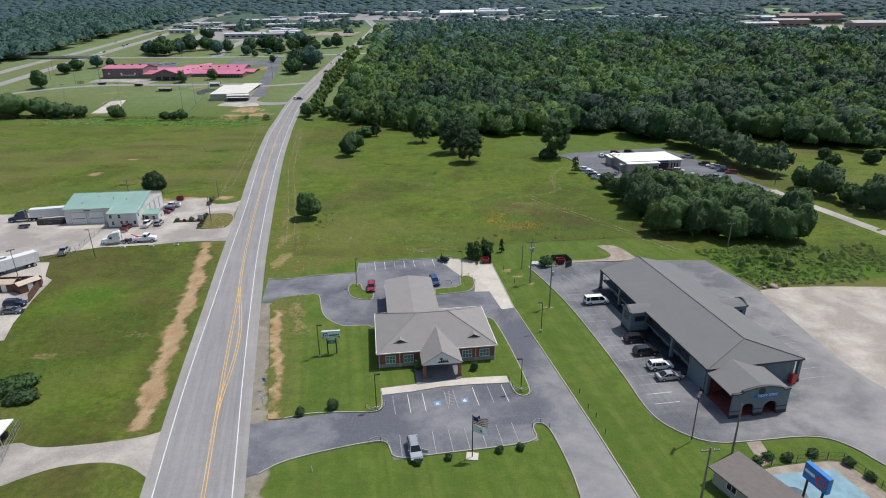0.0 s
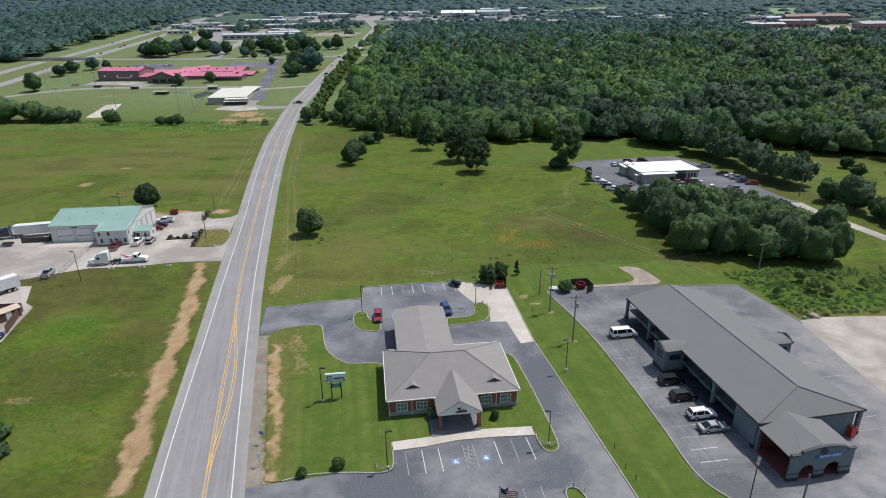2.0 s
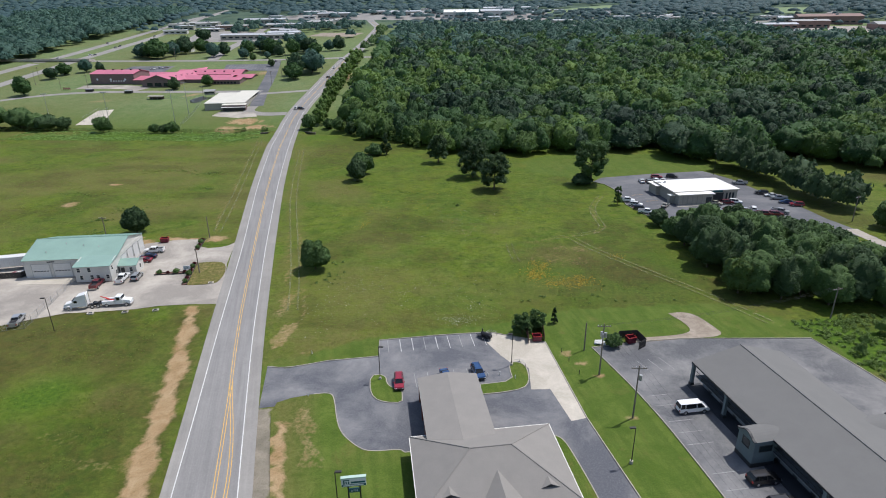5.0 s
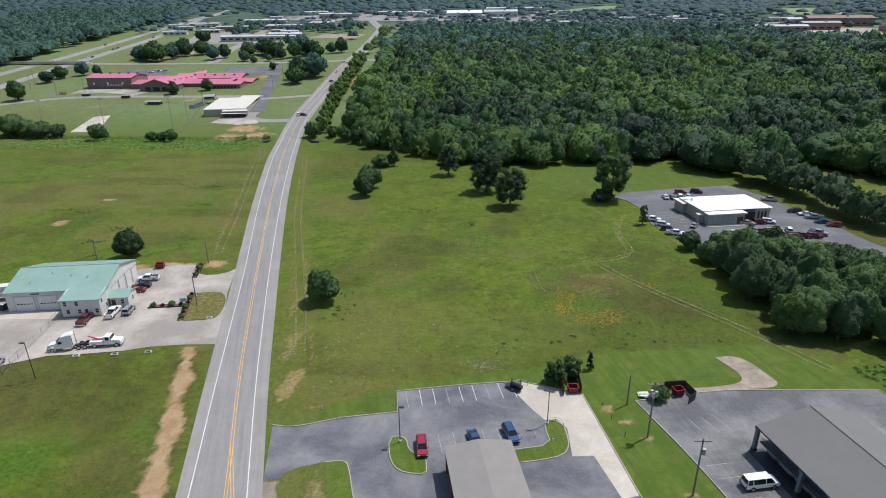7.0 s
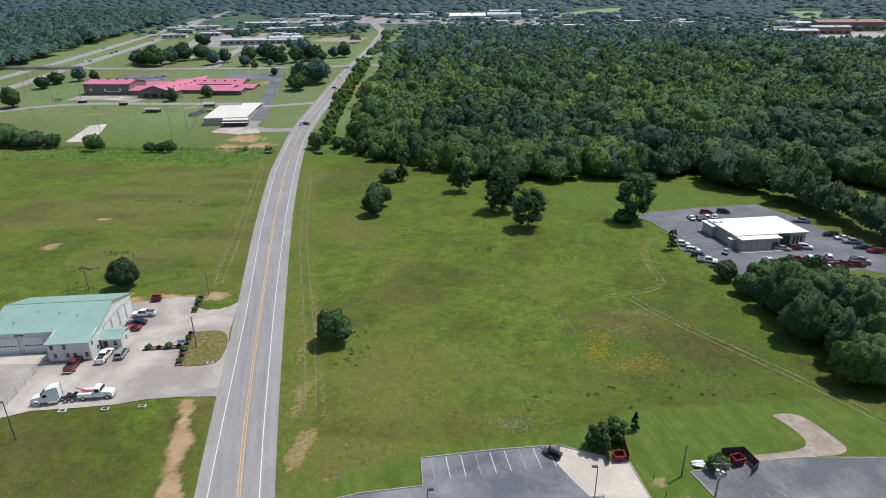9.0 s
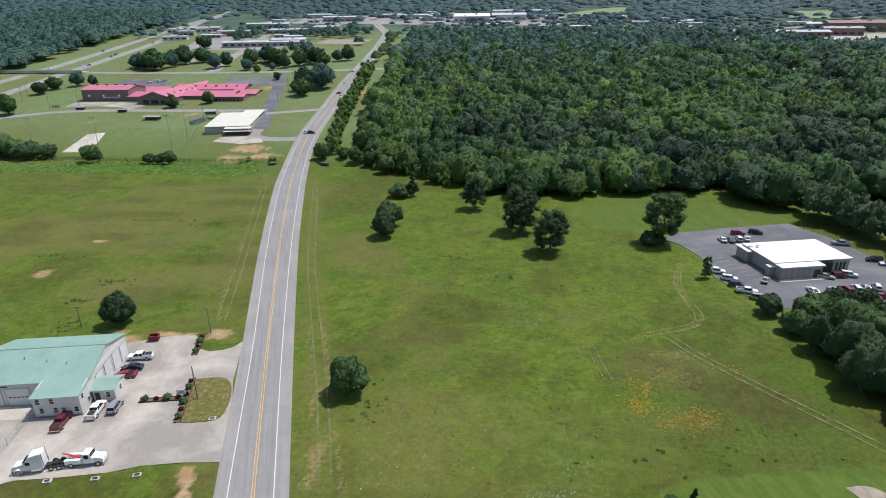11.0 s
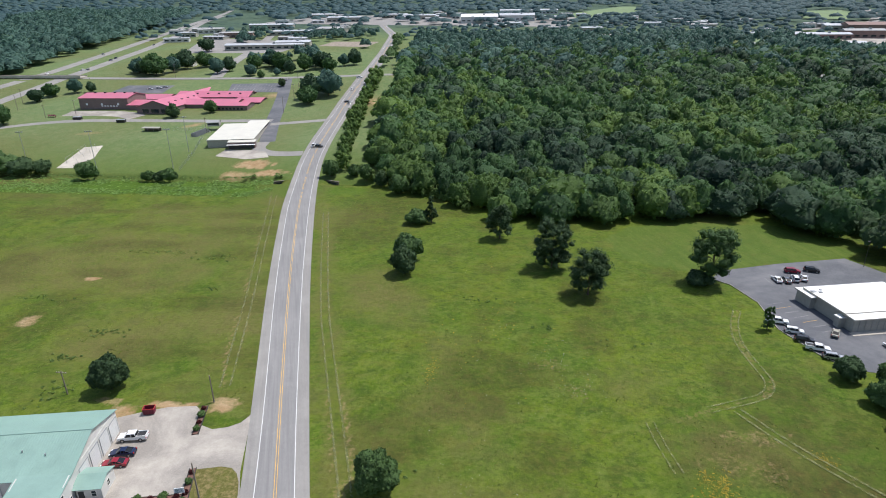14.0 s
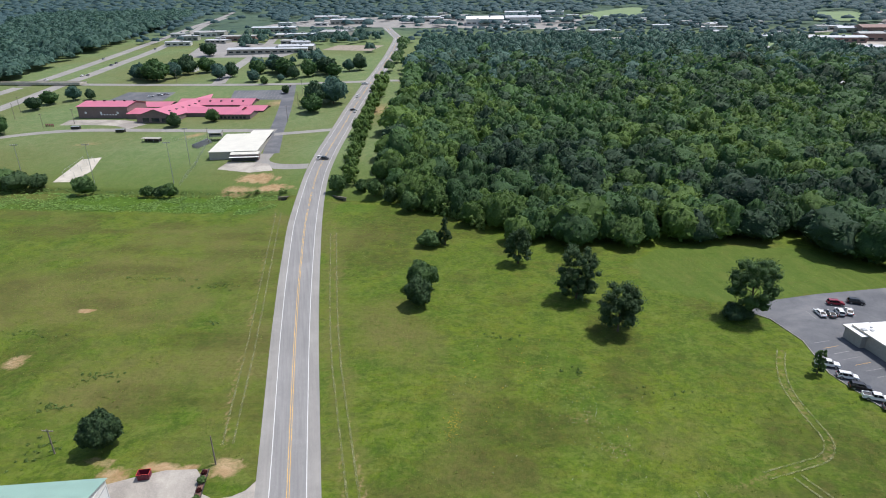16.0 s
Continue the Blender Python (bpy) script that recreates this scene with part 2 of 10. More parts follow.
def ribbon_bm(bm, line, half, lift, half2=None, thick=0.0):
    """A strip along a polyline of (x, y), laid on the land."""
    pts = [Vector((x, y, 0)) for x, y in line]
    rows = []
    for i, p in enumerate(pts):
        d = (pts[min(i + 1, len(pts) - 1)] - pts[max(i - 1, 0)]).normalized()
        s = Vector((d.y, -d.x, 0))
        a, b = p - s * half, p + s * (half if half2 is None else half2)
        rows.append((a, b))
    tops = []
    for a, b in rows:
        q = []
        for w in (a, b):
            q.append(bm.verts.new((w.x, w.y, ground_z(w.y) + lift)))
        tops.append(q)
    for (a, b), (c, d) in zip(tops, tops[1:]):
        f = bm.faces.new((a, b, d, c))
        f.normal_update()
        if f.normal.z < 0:
            f.normal_flip()
    if thick:
        for side in (0, 1):
            for q, r in zip(tops, tops[1:]):
                lo = [bm.verts.new(v.co - Vector((0, 0, thick))) for v in (q[side], r[side])]
                bm.faces.new((q[side], r[side], lo[1], lo[0]))


def open_part(name, bm, material, parent=None):
    """Like part, but keeps the faces as they were laid."""
    me = bpy.data.meshes.new(name)
    bm.to_mesh(me)
    bm.free()
    me.materials.append(material)
    ob = new(name, me)
    ob.parent = parent
    return ob


def fine_line(line, step):
    out = []
    for (x0, y0), (x1, y1) in zip(line, line[1:]):
        n = max(1, int(math.hypot(x1 - x0, y1 - y0) / step))
        out += [(x0 + (x1 - x0) * k / n, y0 + (y1 - y0) * k / n) for k in range(n)]
    return out + [line[-1]]


def smooth_line(line, n=4):
    """Rounds a polyline by cutting corners."""
    for _ in range(n):
        out = [line[0]]
        for (x0, y0), (x1, y1) in zip(line, line[1:]):
            out += [(x0 * 0.75 + x1 * 0.25, y0 * 0.75 + y1 * 0.25), (x0 * 0.25 + x1 * 0.75, y0 * 0.25 + y1 * 0.75)]
        line = out + [line[-1]]
    return line

# ---- the main road ----
ROAD_MID = ((-80, 31.0), (40, -12.8), (62, -21.0), (75, -26.0), (91, -32.0), (112, -39.4), (147, -53.0), (198, -70.7), (221, -78.5), (255, -90.0), (291, -101.7), (347, -119.1), (385, -129.6), (419, -137.0),
            (456, -142.0), (510, -147.0), (561, -152.0), (616, -156.0), (695, -162.0), (805, -173.0), (934, -189.0), (980, -195.5), (1025, -210.0), (1100, -234.0), (1250, -277.0))
# from the centre: left pavement edge, left white line, right white line, right pavement edge
ROAD_SIDE = ((-80, -9.2, -7.4, 4.3, 6.0), (62, -9.2, -7.4, 4.3, 6.0), (91, -8.6, -6.9, 3.8, 6.0), (112, -8.3, -6.3, 3.2, 5.6), (147, -7.0, -4.6, 3.7, 6.4), (198, -6.6, -3.7, 3.7, 6.7),
             (255, -7.2, -4.4, 4.2, 7.0), (347, -7.9, -5.1, 4.9, 7.7), (419, -7.0, -4.4, 4.4, 7.0), (561, -6.8, -4.0, 4.0, 6.8), (1250, -6.8, -4.0, 4.0, 6.8))
_sy = [r[0] for r in ROAD_SIDE]


def rough_x(y, col):
    mid = np.interp(y, [r[0] for r in ROAD_MID], [r[1] for r in ROAD_MID])
    if col == 3:
        return mid
    return mid + np.interp(y, _sy, [r[col if col < 3 else col - 1] for r in ROAD_SIDE])


def road_x(y, col):
    """Smooth x of a road line at y."""
    s = 0.0
    for dy in (-12, -6, 0, 6, 12):
        s += rough_x(y + dy, col)
    return float(s / 5)


def road_band(name, ca, cb, material, lift, oa=0.0, ob=0.0, y0=-80, y1=1240, step=6):
    bm = bmesh.new()
    prev = None
    y = y0
    while y <= y1:
        z = ground_z(y) + lift
        cur = (bm.verts.new((road_x(y, ca) + oa, y, z)), bm.verts.new((road_x(y, cb) + ob, y, z)))
        if prev:
            bm.faces.new((prev[0], prev[1], cur[1], cur[0]))
        prev = cur
        y += step
    return open_part(name, bm, material)


road = tagged(road_band("road", 1, 5, SHOULDER, 0.05), "two-lane asphalt highway with pale paved shoulders", "road", "", "structure")
lanes = road_band("road_lanes", 2, 4, HIGHWAY, 0.056, -0.1, 0.1)
tagged(lanes, "grey worn asphalt traffic lanes of the highway", "road", "", "structure")
for name, col, off in (("edge_line_left", 2, 0.0), ("edge_line_right", 4, 0.0)):
    tagged(road_band(name, col, col, PAINT_W, 0.062, off - 0.09, off + 0.09), "solid white painted edge line on the highway", "road marking", "", "structure")


def centre_x(y, side):
    """The double yellow line opens into a narrow painted island."""
    bulge = 0.0
    if 80 < y < 128:
        k = (y - 80) / 48
        bulge = 1.75 * math.sin(math.pi * k) ** 1.3
    return road_x(y, 3) + (bulge if side > 0 else -0.1 * bulge)


for pair in (-1, 1):
    for off in (-0.24, 0.24):
        bm = bmesh.new()
        prev = None
        lo, hi = (78, 130) if pair > 0 else (-80, 1240)
        for y in np.arange(lo, hi, 3.0 if pair > 0 else 4.0):
            x = centre_x(y, pair) + off
            z = ground_z(y) + (0.064 if pair > 0 else 0.062)
            cur = (bm.verts.new((x - 0.065, y, z)), bm.verts.new((x + 0.065, y, z)))
            if prev:
                bm.faces.new((prev[0], prev[1], cur[1], cur[0]))
            prev = cur
        tagged(open_part("centre_line", bm, PAINT_Y), "double solid yellow centre line on the highway", "road marking", "", "structure")

# ---- ground sheet with its masks ----
BANK_LAWN = [(-17.4, 79.3), (-16.2, 79.6), (-12.9, 81.3), (-7.3, 82.3), (-2.1, 82.6), (-0.4, 83.4), (-0.6, 85.6), (-1.7, 89.4), (5.7, 91.7), (12.8, 94.0), (20.8, 95.5),
             (22.0, 90.7), (23.3, 89.6), (24.6, 90.2), (24.9, 92.0), (21.6, 104.9), (18.5, 115.0), (17.3, 117.6), (16.0, 118.2), (14.0, 116.8), (-8.4, 111.6), (-9.3, 112.3), (-13.1, 111.4),
             (-15.6, 111.5), (-19.6, 114.7), (-21.6, 118.1), (-24.1, 125.2), (-25.4, 126.3), (-28.2, 125.6), (-32.0, 124.0), (-34.2, 122.4), (-34.0, 119.0), (-30.2, 109.0), (-25.4, 97.0), (-20.6, 84.5), (-18.6, 79.3)]
BANK_LOT = [(-19.0, 64.6), (-15.2, 67.0), (-12.6, 69.9), (-7.3, 72.6), (-1.7, 75.0), (1.7, 76.0), (2.8, 74.8), (4.0, 71.8), (10.9, 73.9), (21.1, 76.6), (25.9, 78.4), (24.9, 81.4), (25.6, 82.7), (27.3, 82.3), (28.6, 78.6),
            (30.5, 71.5), (31.2, 66.0), (33.5, 40.0), (46.9, 40.0), (38.9, 68.0), (35.3, 80.6), (31.2, 94.1), (27.7, 105.4), (22.1, 123.4), (16.2, 148.8), (4.6, 151.8), (2.3, 151.6), (-7.2, 149.6), (-20.0, 146.2),
            (-18.7, 139.8), (-28.9, 137.1), (-36.6, 133.6), (-40.6, 133.9), (-36.9, 120.6), (-34.4, 121.3), (-28.4, 125.2), (-25.0, 119.0), (-20.0, 112.0), (-9.0, 109.0), (-5.0, 95.0), (-2.0, 84.0), (-20.6, 78.0), (-23.6, 77.0)]
MOTEL_LOT = [(26.0, 147.4), (37.4, 151.0), (45.1, 152.8), (73.8, 155.6), (77.7, 145.5), (81.0, 136.5), (84.0, 117.0), (86.0, 106.0), (92.0, 95.0), (140.0, 80.0), (140.0, 40.0), (84.0, 50.0), (77.5, 70.0), (75.9, 77.6),
             (73.0, 82.0), (68.9, 83.8), (58.6, 81.3), (52.4, 80.1), (47.9, 82.3), (44.4, 86.4), (42.3, 97.0), (39.4, 108.9), (34.0, 128.4)]
CLINIC_LOT = [(43.5, 284.0), (48.0, 280.0), (52.0, 268.0), (51.5, 252.0), (56.5, 239.5), (61.0, 233.0), (78, 231), (87.0, 233.0), (101.0, 240.0), (109.0, 236.0), (119.0, 222.0), (123.6, 222.0), (117.0, 240.0), (113.5, 258.0), (108.5, 272.0), (103.0, 292.0), (95.0, 306.0), (70.0, 299.0), (48.0, 291.0)]
GREEN_YARD = [(-63.8, 160.0), (-70.9, 159.2), (-78.3, 157.6), (-83.3, 155.4), (-91.2, 153.4), (-99.0, 151.8), (-106, 147.4), (-118.3, 138.4), (-150, 128.0), (-190.0, 135.0), (-190, 176), (-153.5, 178.8), (-134.2, 184.6), (-125, 186), (-112, 192), (-108, 197.4), (-103.7, 199.8), (-98.2, 202.4), (-92.0, 203.4), (-89.6, 201.2), (-87.6, 197.2), (-84.8, 196.2), (-81.7, 197.2), (-79.6, 198.9), (-78.4, 202.0), (-73.4, 185.0), (-67.6, 171.5)]
YARD_ISLAND = [(-82.2, 184.5), (-76.1, 186.2), (-73.1, 183.8), (-70.7, 177.9), (-70.0, 172.7), (-71.2, 171.0), (-76.6, 169.7), (-78.5, 170.2), (-79.3, 175.4)]
FIELD_TOP = [(-42, 136), (-33, 139.5), (-27, 144.5), (-19.3, 148.5), (-6.8, 152.5), (6.4, 156.2), (20.7, 163.9), (33.9, 167), (57, 171.5), (66, 168), (80, 160)]


def axis(lo, hi, a, b, fine, grow):
    out = list(np.arange(a, b + 0.01, fine))
    s, x = fine, b
    while x < hi:
        s *= grow
        x += s
        out.append(min(x, hi))
    s, x = fine, a
    head = []
    while x > lo:
        s *= grow
        x -= s
        head.append(max(x, lo))
    return np.array(head[::-1] + out)


GX = axis(-4600, 4600, -185, 150, 1.4, 1.18)
GYS = axis(-600, 4950, 50, 405, 1.4, 1.14)
XX, YY = np.meshgrid(GX, GYS)


def soft_noise(x, y, scale, seed):
    """Smooth value noise on arrays."""
    rng = np.random.RandomState(seed)
    tab = rng.rand(256, 256)
    u, v = x / scale + 1000, y / scale + 1000
    i, j = np.floor(u).astype(int), np.floor(v).astype(int)
    f, g = u - i, v - j
    f, g = f * f * (3 - 2 * f), g * g * (3 - 2 * g)
    t = lambda a, b: tab[a % 256, b % 256]
    return (t(i, j) * (1 - f) + t(i + 1, j) * f) * (1 - g) + (t(i, j + 1) * (1 - f) + t(i + 1, j + 1) * f) * g


def near_line(x, y, line):
    """Distance of every grid point from a polyline."""
    d = np.full(x.shape, 1e9)
    for (x0, y0), (x1, y1) in zip(line, line[1:]):
        dx, dy = x1 - x0, y1 - y0
        k = np.clip(((x - x0) * dx + (y - y0) * dy) / (dx * dx + dy * dy), 0, 1)
        d = np.minimum(d, np.hypot(x - x0 - k * dx, y - y0 - k * dy))
    return d


def inside(x, y, poly):
    r = np.zeros(x.shape, bool)
    n = len(poly)
    for i in range(n):
        (x0, y0), (x1, y1) = poly[i], poly[(i + 1) % n]
        if y0 == y1:
            continue
        c = ((y0 > y) != (y1 > y)) & (x < (x1 - x0) * (y - y0) / (y1 - y0) + x0)
        r ^= c
    return r


def fade(d, a, b):
    """1 below a, 0 above b."""
    return np.clip((b - d) / (b - a), 0, 1)


ZZ = np.interp(YY, GROUND_Y, GROUND_Z)
wob = soft_noise(XX, YY, 3.0, 3) - 0.5 + 0.6 * (soft_noise(XX, YY, 1.4, 4) - 0.5)
rx_left = rough_x(YY, 1)
rx_right = rough_x(YY, 5)
off_r, off_l = (XX - rx_right) * 0.947, (rx_left - XX) * 0.947
near = (YY < 390)
dirt = np.zeros(XX.shape)
mown = np.zeros(XX.shape)
lush = np.zeros(XX.shape)
dry = np.zeros(XX.shape)

# eroded bank of red-tan earth beside the road
d = near_line(XX, YY, [(-69.2, 157.5), (-62.4, 139), (-55.2, 121), (-51.7, 109.5), (-46.7, 96.5), (-43.5, 88), (-40.8, 80), (-39.2, 75.5)])
wid = (0.9 + 1.5 * soft_noise(XX, YY, 7, 7)) * np.interp(YY, [74, 84, 140, 158], [0.5, 0.9, 1.15, 0.8])
dirt = np.maximum(dirt, fade(d + wob * 1.5, wid - 0.7, wid + 1.1) * (0.78 + 0.4 * soft_noise(XX, YY, 2.6, 5)))
dry = np.maximum(dry, 0.6 * fade(d, 1, 6) * (0.4 + 0.7 * soft_noise(XX, YY, 4, 6)))
# worn strip and gravel between road and bank lawn
d = near_line(XX, YY, [(-31.8, 117.2), (-27.7, 104.8), (-23.0, 94.6), (-20.2, 85.8), (-18.2, 79.7)])
dirt = np.maximum(dirt, 0.95 * fade(d + wob * 1.2, 0.45, 1.3) * (0.62 + 0.5 * soft_noise(XX, YY, 4, 15)))
d = near_line(XX, YY, [(-29.5, 123.5), (-27, 115), (-24, 108)])
dirt = np.maximum(dirt, 0.4 * fade(d + wob * 3, 0.6, 2.0))
gravel = 0.9 * fade(np.abs(off_r - 1.0) + wob * 1.2, 1.1, 2.2) * ((YY > 60) & (YY < 121))
dry = np.maximum(dry, fade(near_line(XX, YY, [(-32.0, 122), (-28.0, 106), (-23.4, 93), (-19.0, 79)]) + wob * 1.5, 1.0, 6.5) * 0.75)
mown = np.maximum(mown, inside(XX, YY, BANK_LAWN) * 1.0)
# mown ground round the lots, up to the uncut field
top = np.interp(XX, [p[0] for p in FIELD_TOP], [p[1] for p in FIELD_TOP])
mown = np.maximum(mown, 0.85 * inside(XX + wob, YY + wob * 2, [(18, 300), (30, 292), (40, 288), (48, 292), (95, 306), (108, 316), (92, 330), (80, 340), (45, 340), (25, 332), (14, 318)]))
mow_zone = (XX > rx_right) & (XX < 90) & (YY < top + wob * 0.5)
mown = np.where(mow_zone, 1.0, mown)
# rough verges both sides of the road
verge = (off_r > -1) & (off_r < 9 + 2 * wob) & (YY > 135) & near
dry = np.maximum(dry, verge * np.clip(soft_noise(XX, YY * 0.4, 5, 86) * 1.1 - 0.40, 0, 0.6))
verge_l = (off_l > -1) & (off_l < 16 + 4 * wob) & (YY > 200) & near
dry = np.maximum(dry, verge_l * 0.35)
for line, k in (([(-107, 352), (-77.5, 256), (-65, 222.5), (-56, 199), (-48, 178), (-40, 155)], 0.40), ([(-105, 337), (-80.5, 256), (-67, 218.4), (-60, 199), (-52, 176), (-44, 155)], 0.32),
                ([(-141, 370), (-119, 300), (-104, 254), (-95, 224), (-88.4, 209)], 0.42), ([(-138, 370), (-115.5, 300), (-100.5, 254), (-91.5, 224)], 0.32)):
    d = near_line(XX, YY, line)
    dirt = np.maximum(dirt, fade(d, 0.3, 1.6) * k * (0.35 + 0.8 * soft_noise(XX, YY, 12, 11)))
    dry = np.maximum(dry, fade(d, 0.3, 1.5) * (0.35 + 0.55 * soft_noise(XX, YY, 8, 12)))
# wheel tracks in the field
TRACK = [(44, 262), (40.5, 254), (38.0, 244), (38.6, 233), (39.5, 225.5), (36.5, 220), (30, 217), (22, 213.5), (14, 209)]
for off in (-0.9, 0.9):
    d = near_line(XX, YY, [(x + off, y + 0.4 * off) for x, y in TRACK])
    dirt = np.maximum(dirt, 0.36 * fade(d, 0.2, 1.3))
for line in ([(28, 206), (44, 192), (58, 176), (70, 160)], [(30, 207.5), (46, 193), (60, 177), (72, 161)]):
    d = near_line(XX, YY, line)
    dirt = np.maximum(dirt, 0.30 * fade(d, 0.2, 1.4))
# bare patches
for x, y, rx, ry, a in ((28.9, 205, 9, 4, 0.34), (-162, 265, 4, 1.6, 0.9), (-161, 236, 3.5, 5, 0.6), (-108, 199, 4, 3, 0.7), (-97, 202.6, 9, 1.9, 0.85), (-86.5, 203.5, 5, 3.2, 0.8), (-114, 203, 5, 2, 0.5), (-34, 140, 3, 3, 0.35), (20, 144.5, 1.6, 1, 0.8), (23, 141, 1.2, 1.0, 0.7), (26, 136.8, 1.4, 0.9, 0.8),
                        (30, 124, 1.2, 0.8, 0.7), (-41.5, 147, 2.4, 8, 0.5), (-47, 163, 2.0, 10, 0.45), (-52, 182, 2, 9, 0.4), (-6, 217, 5, 6, 0.3), (-12, 228, 6, 4, 0.3), (24, 196, 11, 6, 0.28), (-25, 178, 10, 5, 0.22), (-58, 104, 6, 2, 0.30), (-68, 110, 7, 3, 0.25), (-72, 94, 6, 1.5, 0.4), (-82, 124, 9, 5, 0.2), (74, 86, 3, 1.5, 0.3)):
    d = np.hypot((XX - x) / rx, (YY - y) / ry) + wob * 0.7
    dirt = np.maximum(dirt, a * fade(d, 0.5, 1.15))
# lush rank growth along the creek
lush = np.maximum(lush, fade(np.abs(YY - 371 - 4 * wob + (XX + 200) * -0.02), 9, 14) * (XX < rx_left + 3) * near)
lush = np.maximum(lush, fade(np.abs(YY - 352 - (XX < -70) * 22), 4, 9) * (XX > rx_right) * (XX < -40) * 0.5)
SCRUB = [(72, 163), (77, 152), (80, 141), (84, 140), (96, 142), (118, 148), (150, 150), (150, 175), (108, 170), (90, 168)]
lush = np.maximum(lush, inside(XX, YY, SCRUB) * 0.8)
dry = np.maximum(dry, fade(near_line(XX, YY, [(80, 140), (96, 142.5), (118, 146)]) + wob, 1, 4) * 0.8)
lush = np.maximum(lush, 0.85 * fade(np.hypot((XX - 36) / 36, (YY - 182) / 32) + wob * 0.4, 0.4, 1.1) * (0.5 + 0.7 * soft_noise(XX, YY, 9, 79)) * (mown < 0.5))
lush = np.maximum(lush, (XX < -47) * (YY < 150) * np.clip(soft_noise(XX, YY, 10, 78) * 1.1 - 0.05, 0, 0.75) * fade(np.abs(YY - 95), 35, 60))
# dry sheets in the hay fields
for x, y, rx, ry, a in ((27, 199, 17, 11, 0.85), (40, 188, 12, 9, 0.6), (-14, 172, 14, 7, 0.5), (-30, 200, 9, 14, 0.45), (6, 222, 10, 8, 0.4)):
    dry = np.maximum(dry, a * fade(np.hypot((XX - x) / rx, (YY - y) / ry) + wob * 0.6, 0.3, 1.2))
for x, y, rx, ry, a in ((-172, 336, 30, 11, 0.75), (-186, 310, 26, 8, 0.55), (-163, 266, 12, 6, 0.6), (-138, 246, 14, 5, 0.4), (-120, 300, 8, 20, 0.35)):
    dry = np.maximum(dry, a * fade(np.hypot((XX - x) / rx, (YY - y) / ry) + wob * 0.8, 0.3, 1.2) * (0.5 + 0.7 * soft_noise(XX, YY * 2, 8, 88)))
big = soft_noise(XX, YY, 34, 21) * 0.6 + soft_noise(XX, YY, 13, 22) * 0.4
dry = np.maximum(dry, np.clip((big - 0.50) * 2.6, 0, 0.75) * near * (1 - mown))
left_f = (XX < rx_left) & near
dry = np.maximum(dry, left_f * np.clip(0.10 + (soft_noise(XX * 0.5, YY, 16, 25) - 0.45) * 1.8, 0, 0.8) * (YY > 200) * (1 - lush))
dry = np.maximum(dry, left_f * (YY < 160) * np.clip(0.2 + (soft_noise(XX, YY, 11, 27) - 0.5) * 1.6, 0, 0.7))
far = YY >= 390
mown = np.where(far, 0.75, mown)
dry = np.where(far, np.clip((soft_noise(XX, YY, 60, 30) - 0.45) * 1.5, 0, 0.6), dry)
dirt = np.where(far & (YY < 700), np.clip((soft_noise(XX, YY, 22, 31) - 0.80) * 4, 0, 0.7), dirt)
scr = fade(np.hypot((XX + 168) / 12, (YY - 412) / 8) + wob * 0.6, 0.6, 1.2) * (XX < rx_left)
scr = np.maximum(scr, fade(np.hypot((XX + 154) / 11, (YY - 400) / 6) + wob * 0.6, 0.5, 1.2) * (XX < rx_left))
dirt = np.maximum(dirt, scr * 0.85)
# small unevenness; a trench where the creek runs
ZZ = ZZ + near * (1 - np.clip(mown, 0, 1)) * 0.10 * wob * (YY > 160) * (off_r > 2.5) + near * 0.10 * wob * (off_l > 3) * (YY > 205)
for poly in (CLINIC_LOT, GREEN_YARD):
    ZZ = np.where(inside(XX, YY, poly), -0.12, ZZ)
trench = fade(np.abs(YY - 388), 2, 6) * ((off_l > 4) | (off_r > 4)) * (XX > -330) * (XX < -80)
ZZ = ZZ - 2.2 * trench
ditch = fade(np.abs(off_l - 6), 0.5, 4) * (YY > 60) * (YY < 150)
ZZ = ZZ - 0.45 * ditch * (np.abs(YY - 68) > 6)
# rank reddish weeds: the uncut slope by the motel, the roadside ditch
rank = fade(np.hypot((XX - 44) / 40, (YY - 186) / 34) + wob * 0.5, 0.25, 1.1) * np.clip(soft_noise(XX, YY, 11, 90) * 1.6 + 0.05, 0, 1) * (mown < 0.5)
rank = np.maximum(rank, 1.1 * fade(np.abs(off_l - 5.0) + wob * 2, 2.5, 5.5) * (YY > 74) * (YY < 157) * (0.4 + 0.6 * soft_noise(XX, YY, 5, 91)) * 0.9)
rank = np.maximum(rank, (XX < rx_left - 8) * (YY < 155) * np.clip(soft_noise(XX, YY * 0.7, 12, 92) * 2.0 - 0.55, 0, 0.75))
rank = np.maximum(rank, left_f * (YY > 205) * np.clip(soft_noise(XX * 0.45, YY, 9, 94) * 2.4 - 1.2, 0, 0.5) * (lush < 0.5))
rank = np.maximum(rank, (off_r > 7) * (YY > 150) * near * np.clip(soft_noise(XX, YY, 15, 93) * 2.4 - 1.35, 0, 0.6) * (mown < 0.5))
ny, nx = XX.shape
me = bpy.data.meshes.new("ground")
me.vertices.add(nx * ny)
me.vertices.foreach_set("co", np.stack([XX, YY, ZZ], -1).astype(np.float32).ravel())
idx = np.arange(nx * ny).reshape(ny, nx)
quads = np.stack([idx[:-1, :-1], idx[:-1, 1:], idx[1:, 1:], idx[1:, :-1]], -1).reshape(-1, 4)
me.loops.add(quads.size)
me.loops.foreach_set("vertex_index", quads.ravel().astype(np.int32))
me.polygons.add(len(quads))
me.polygons.foreach_set("loop_start", np.arange(0, quads.size, 4, dtype=np.int32))
me.update(calc_edges=True)
att = me.color_attributes.new("cover", "FLOAT_COLOR", "POINT")
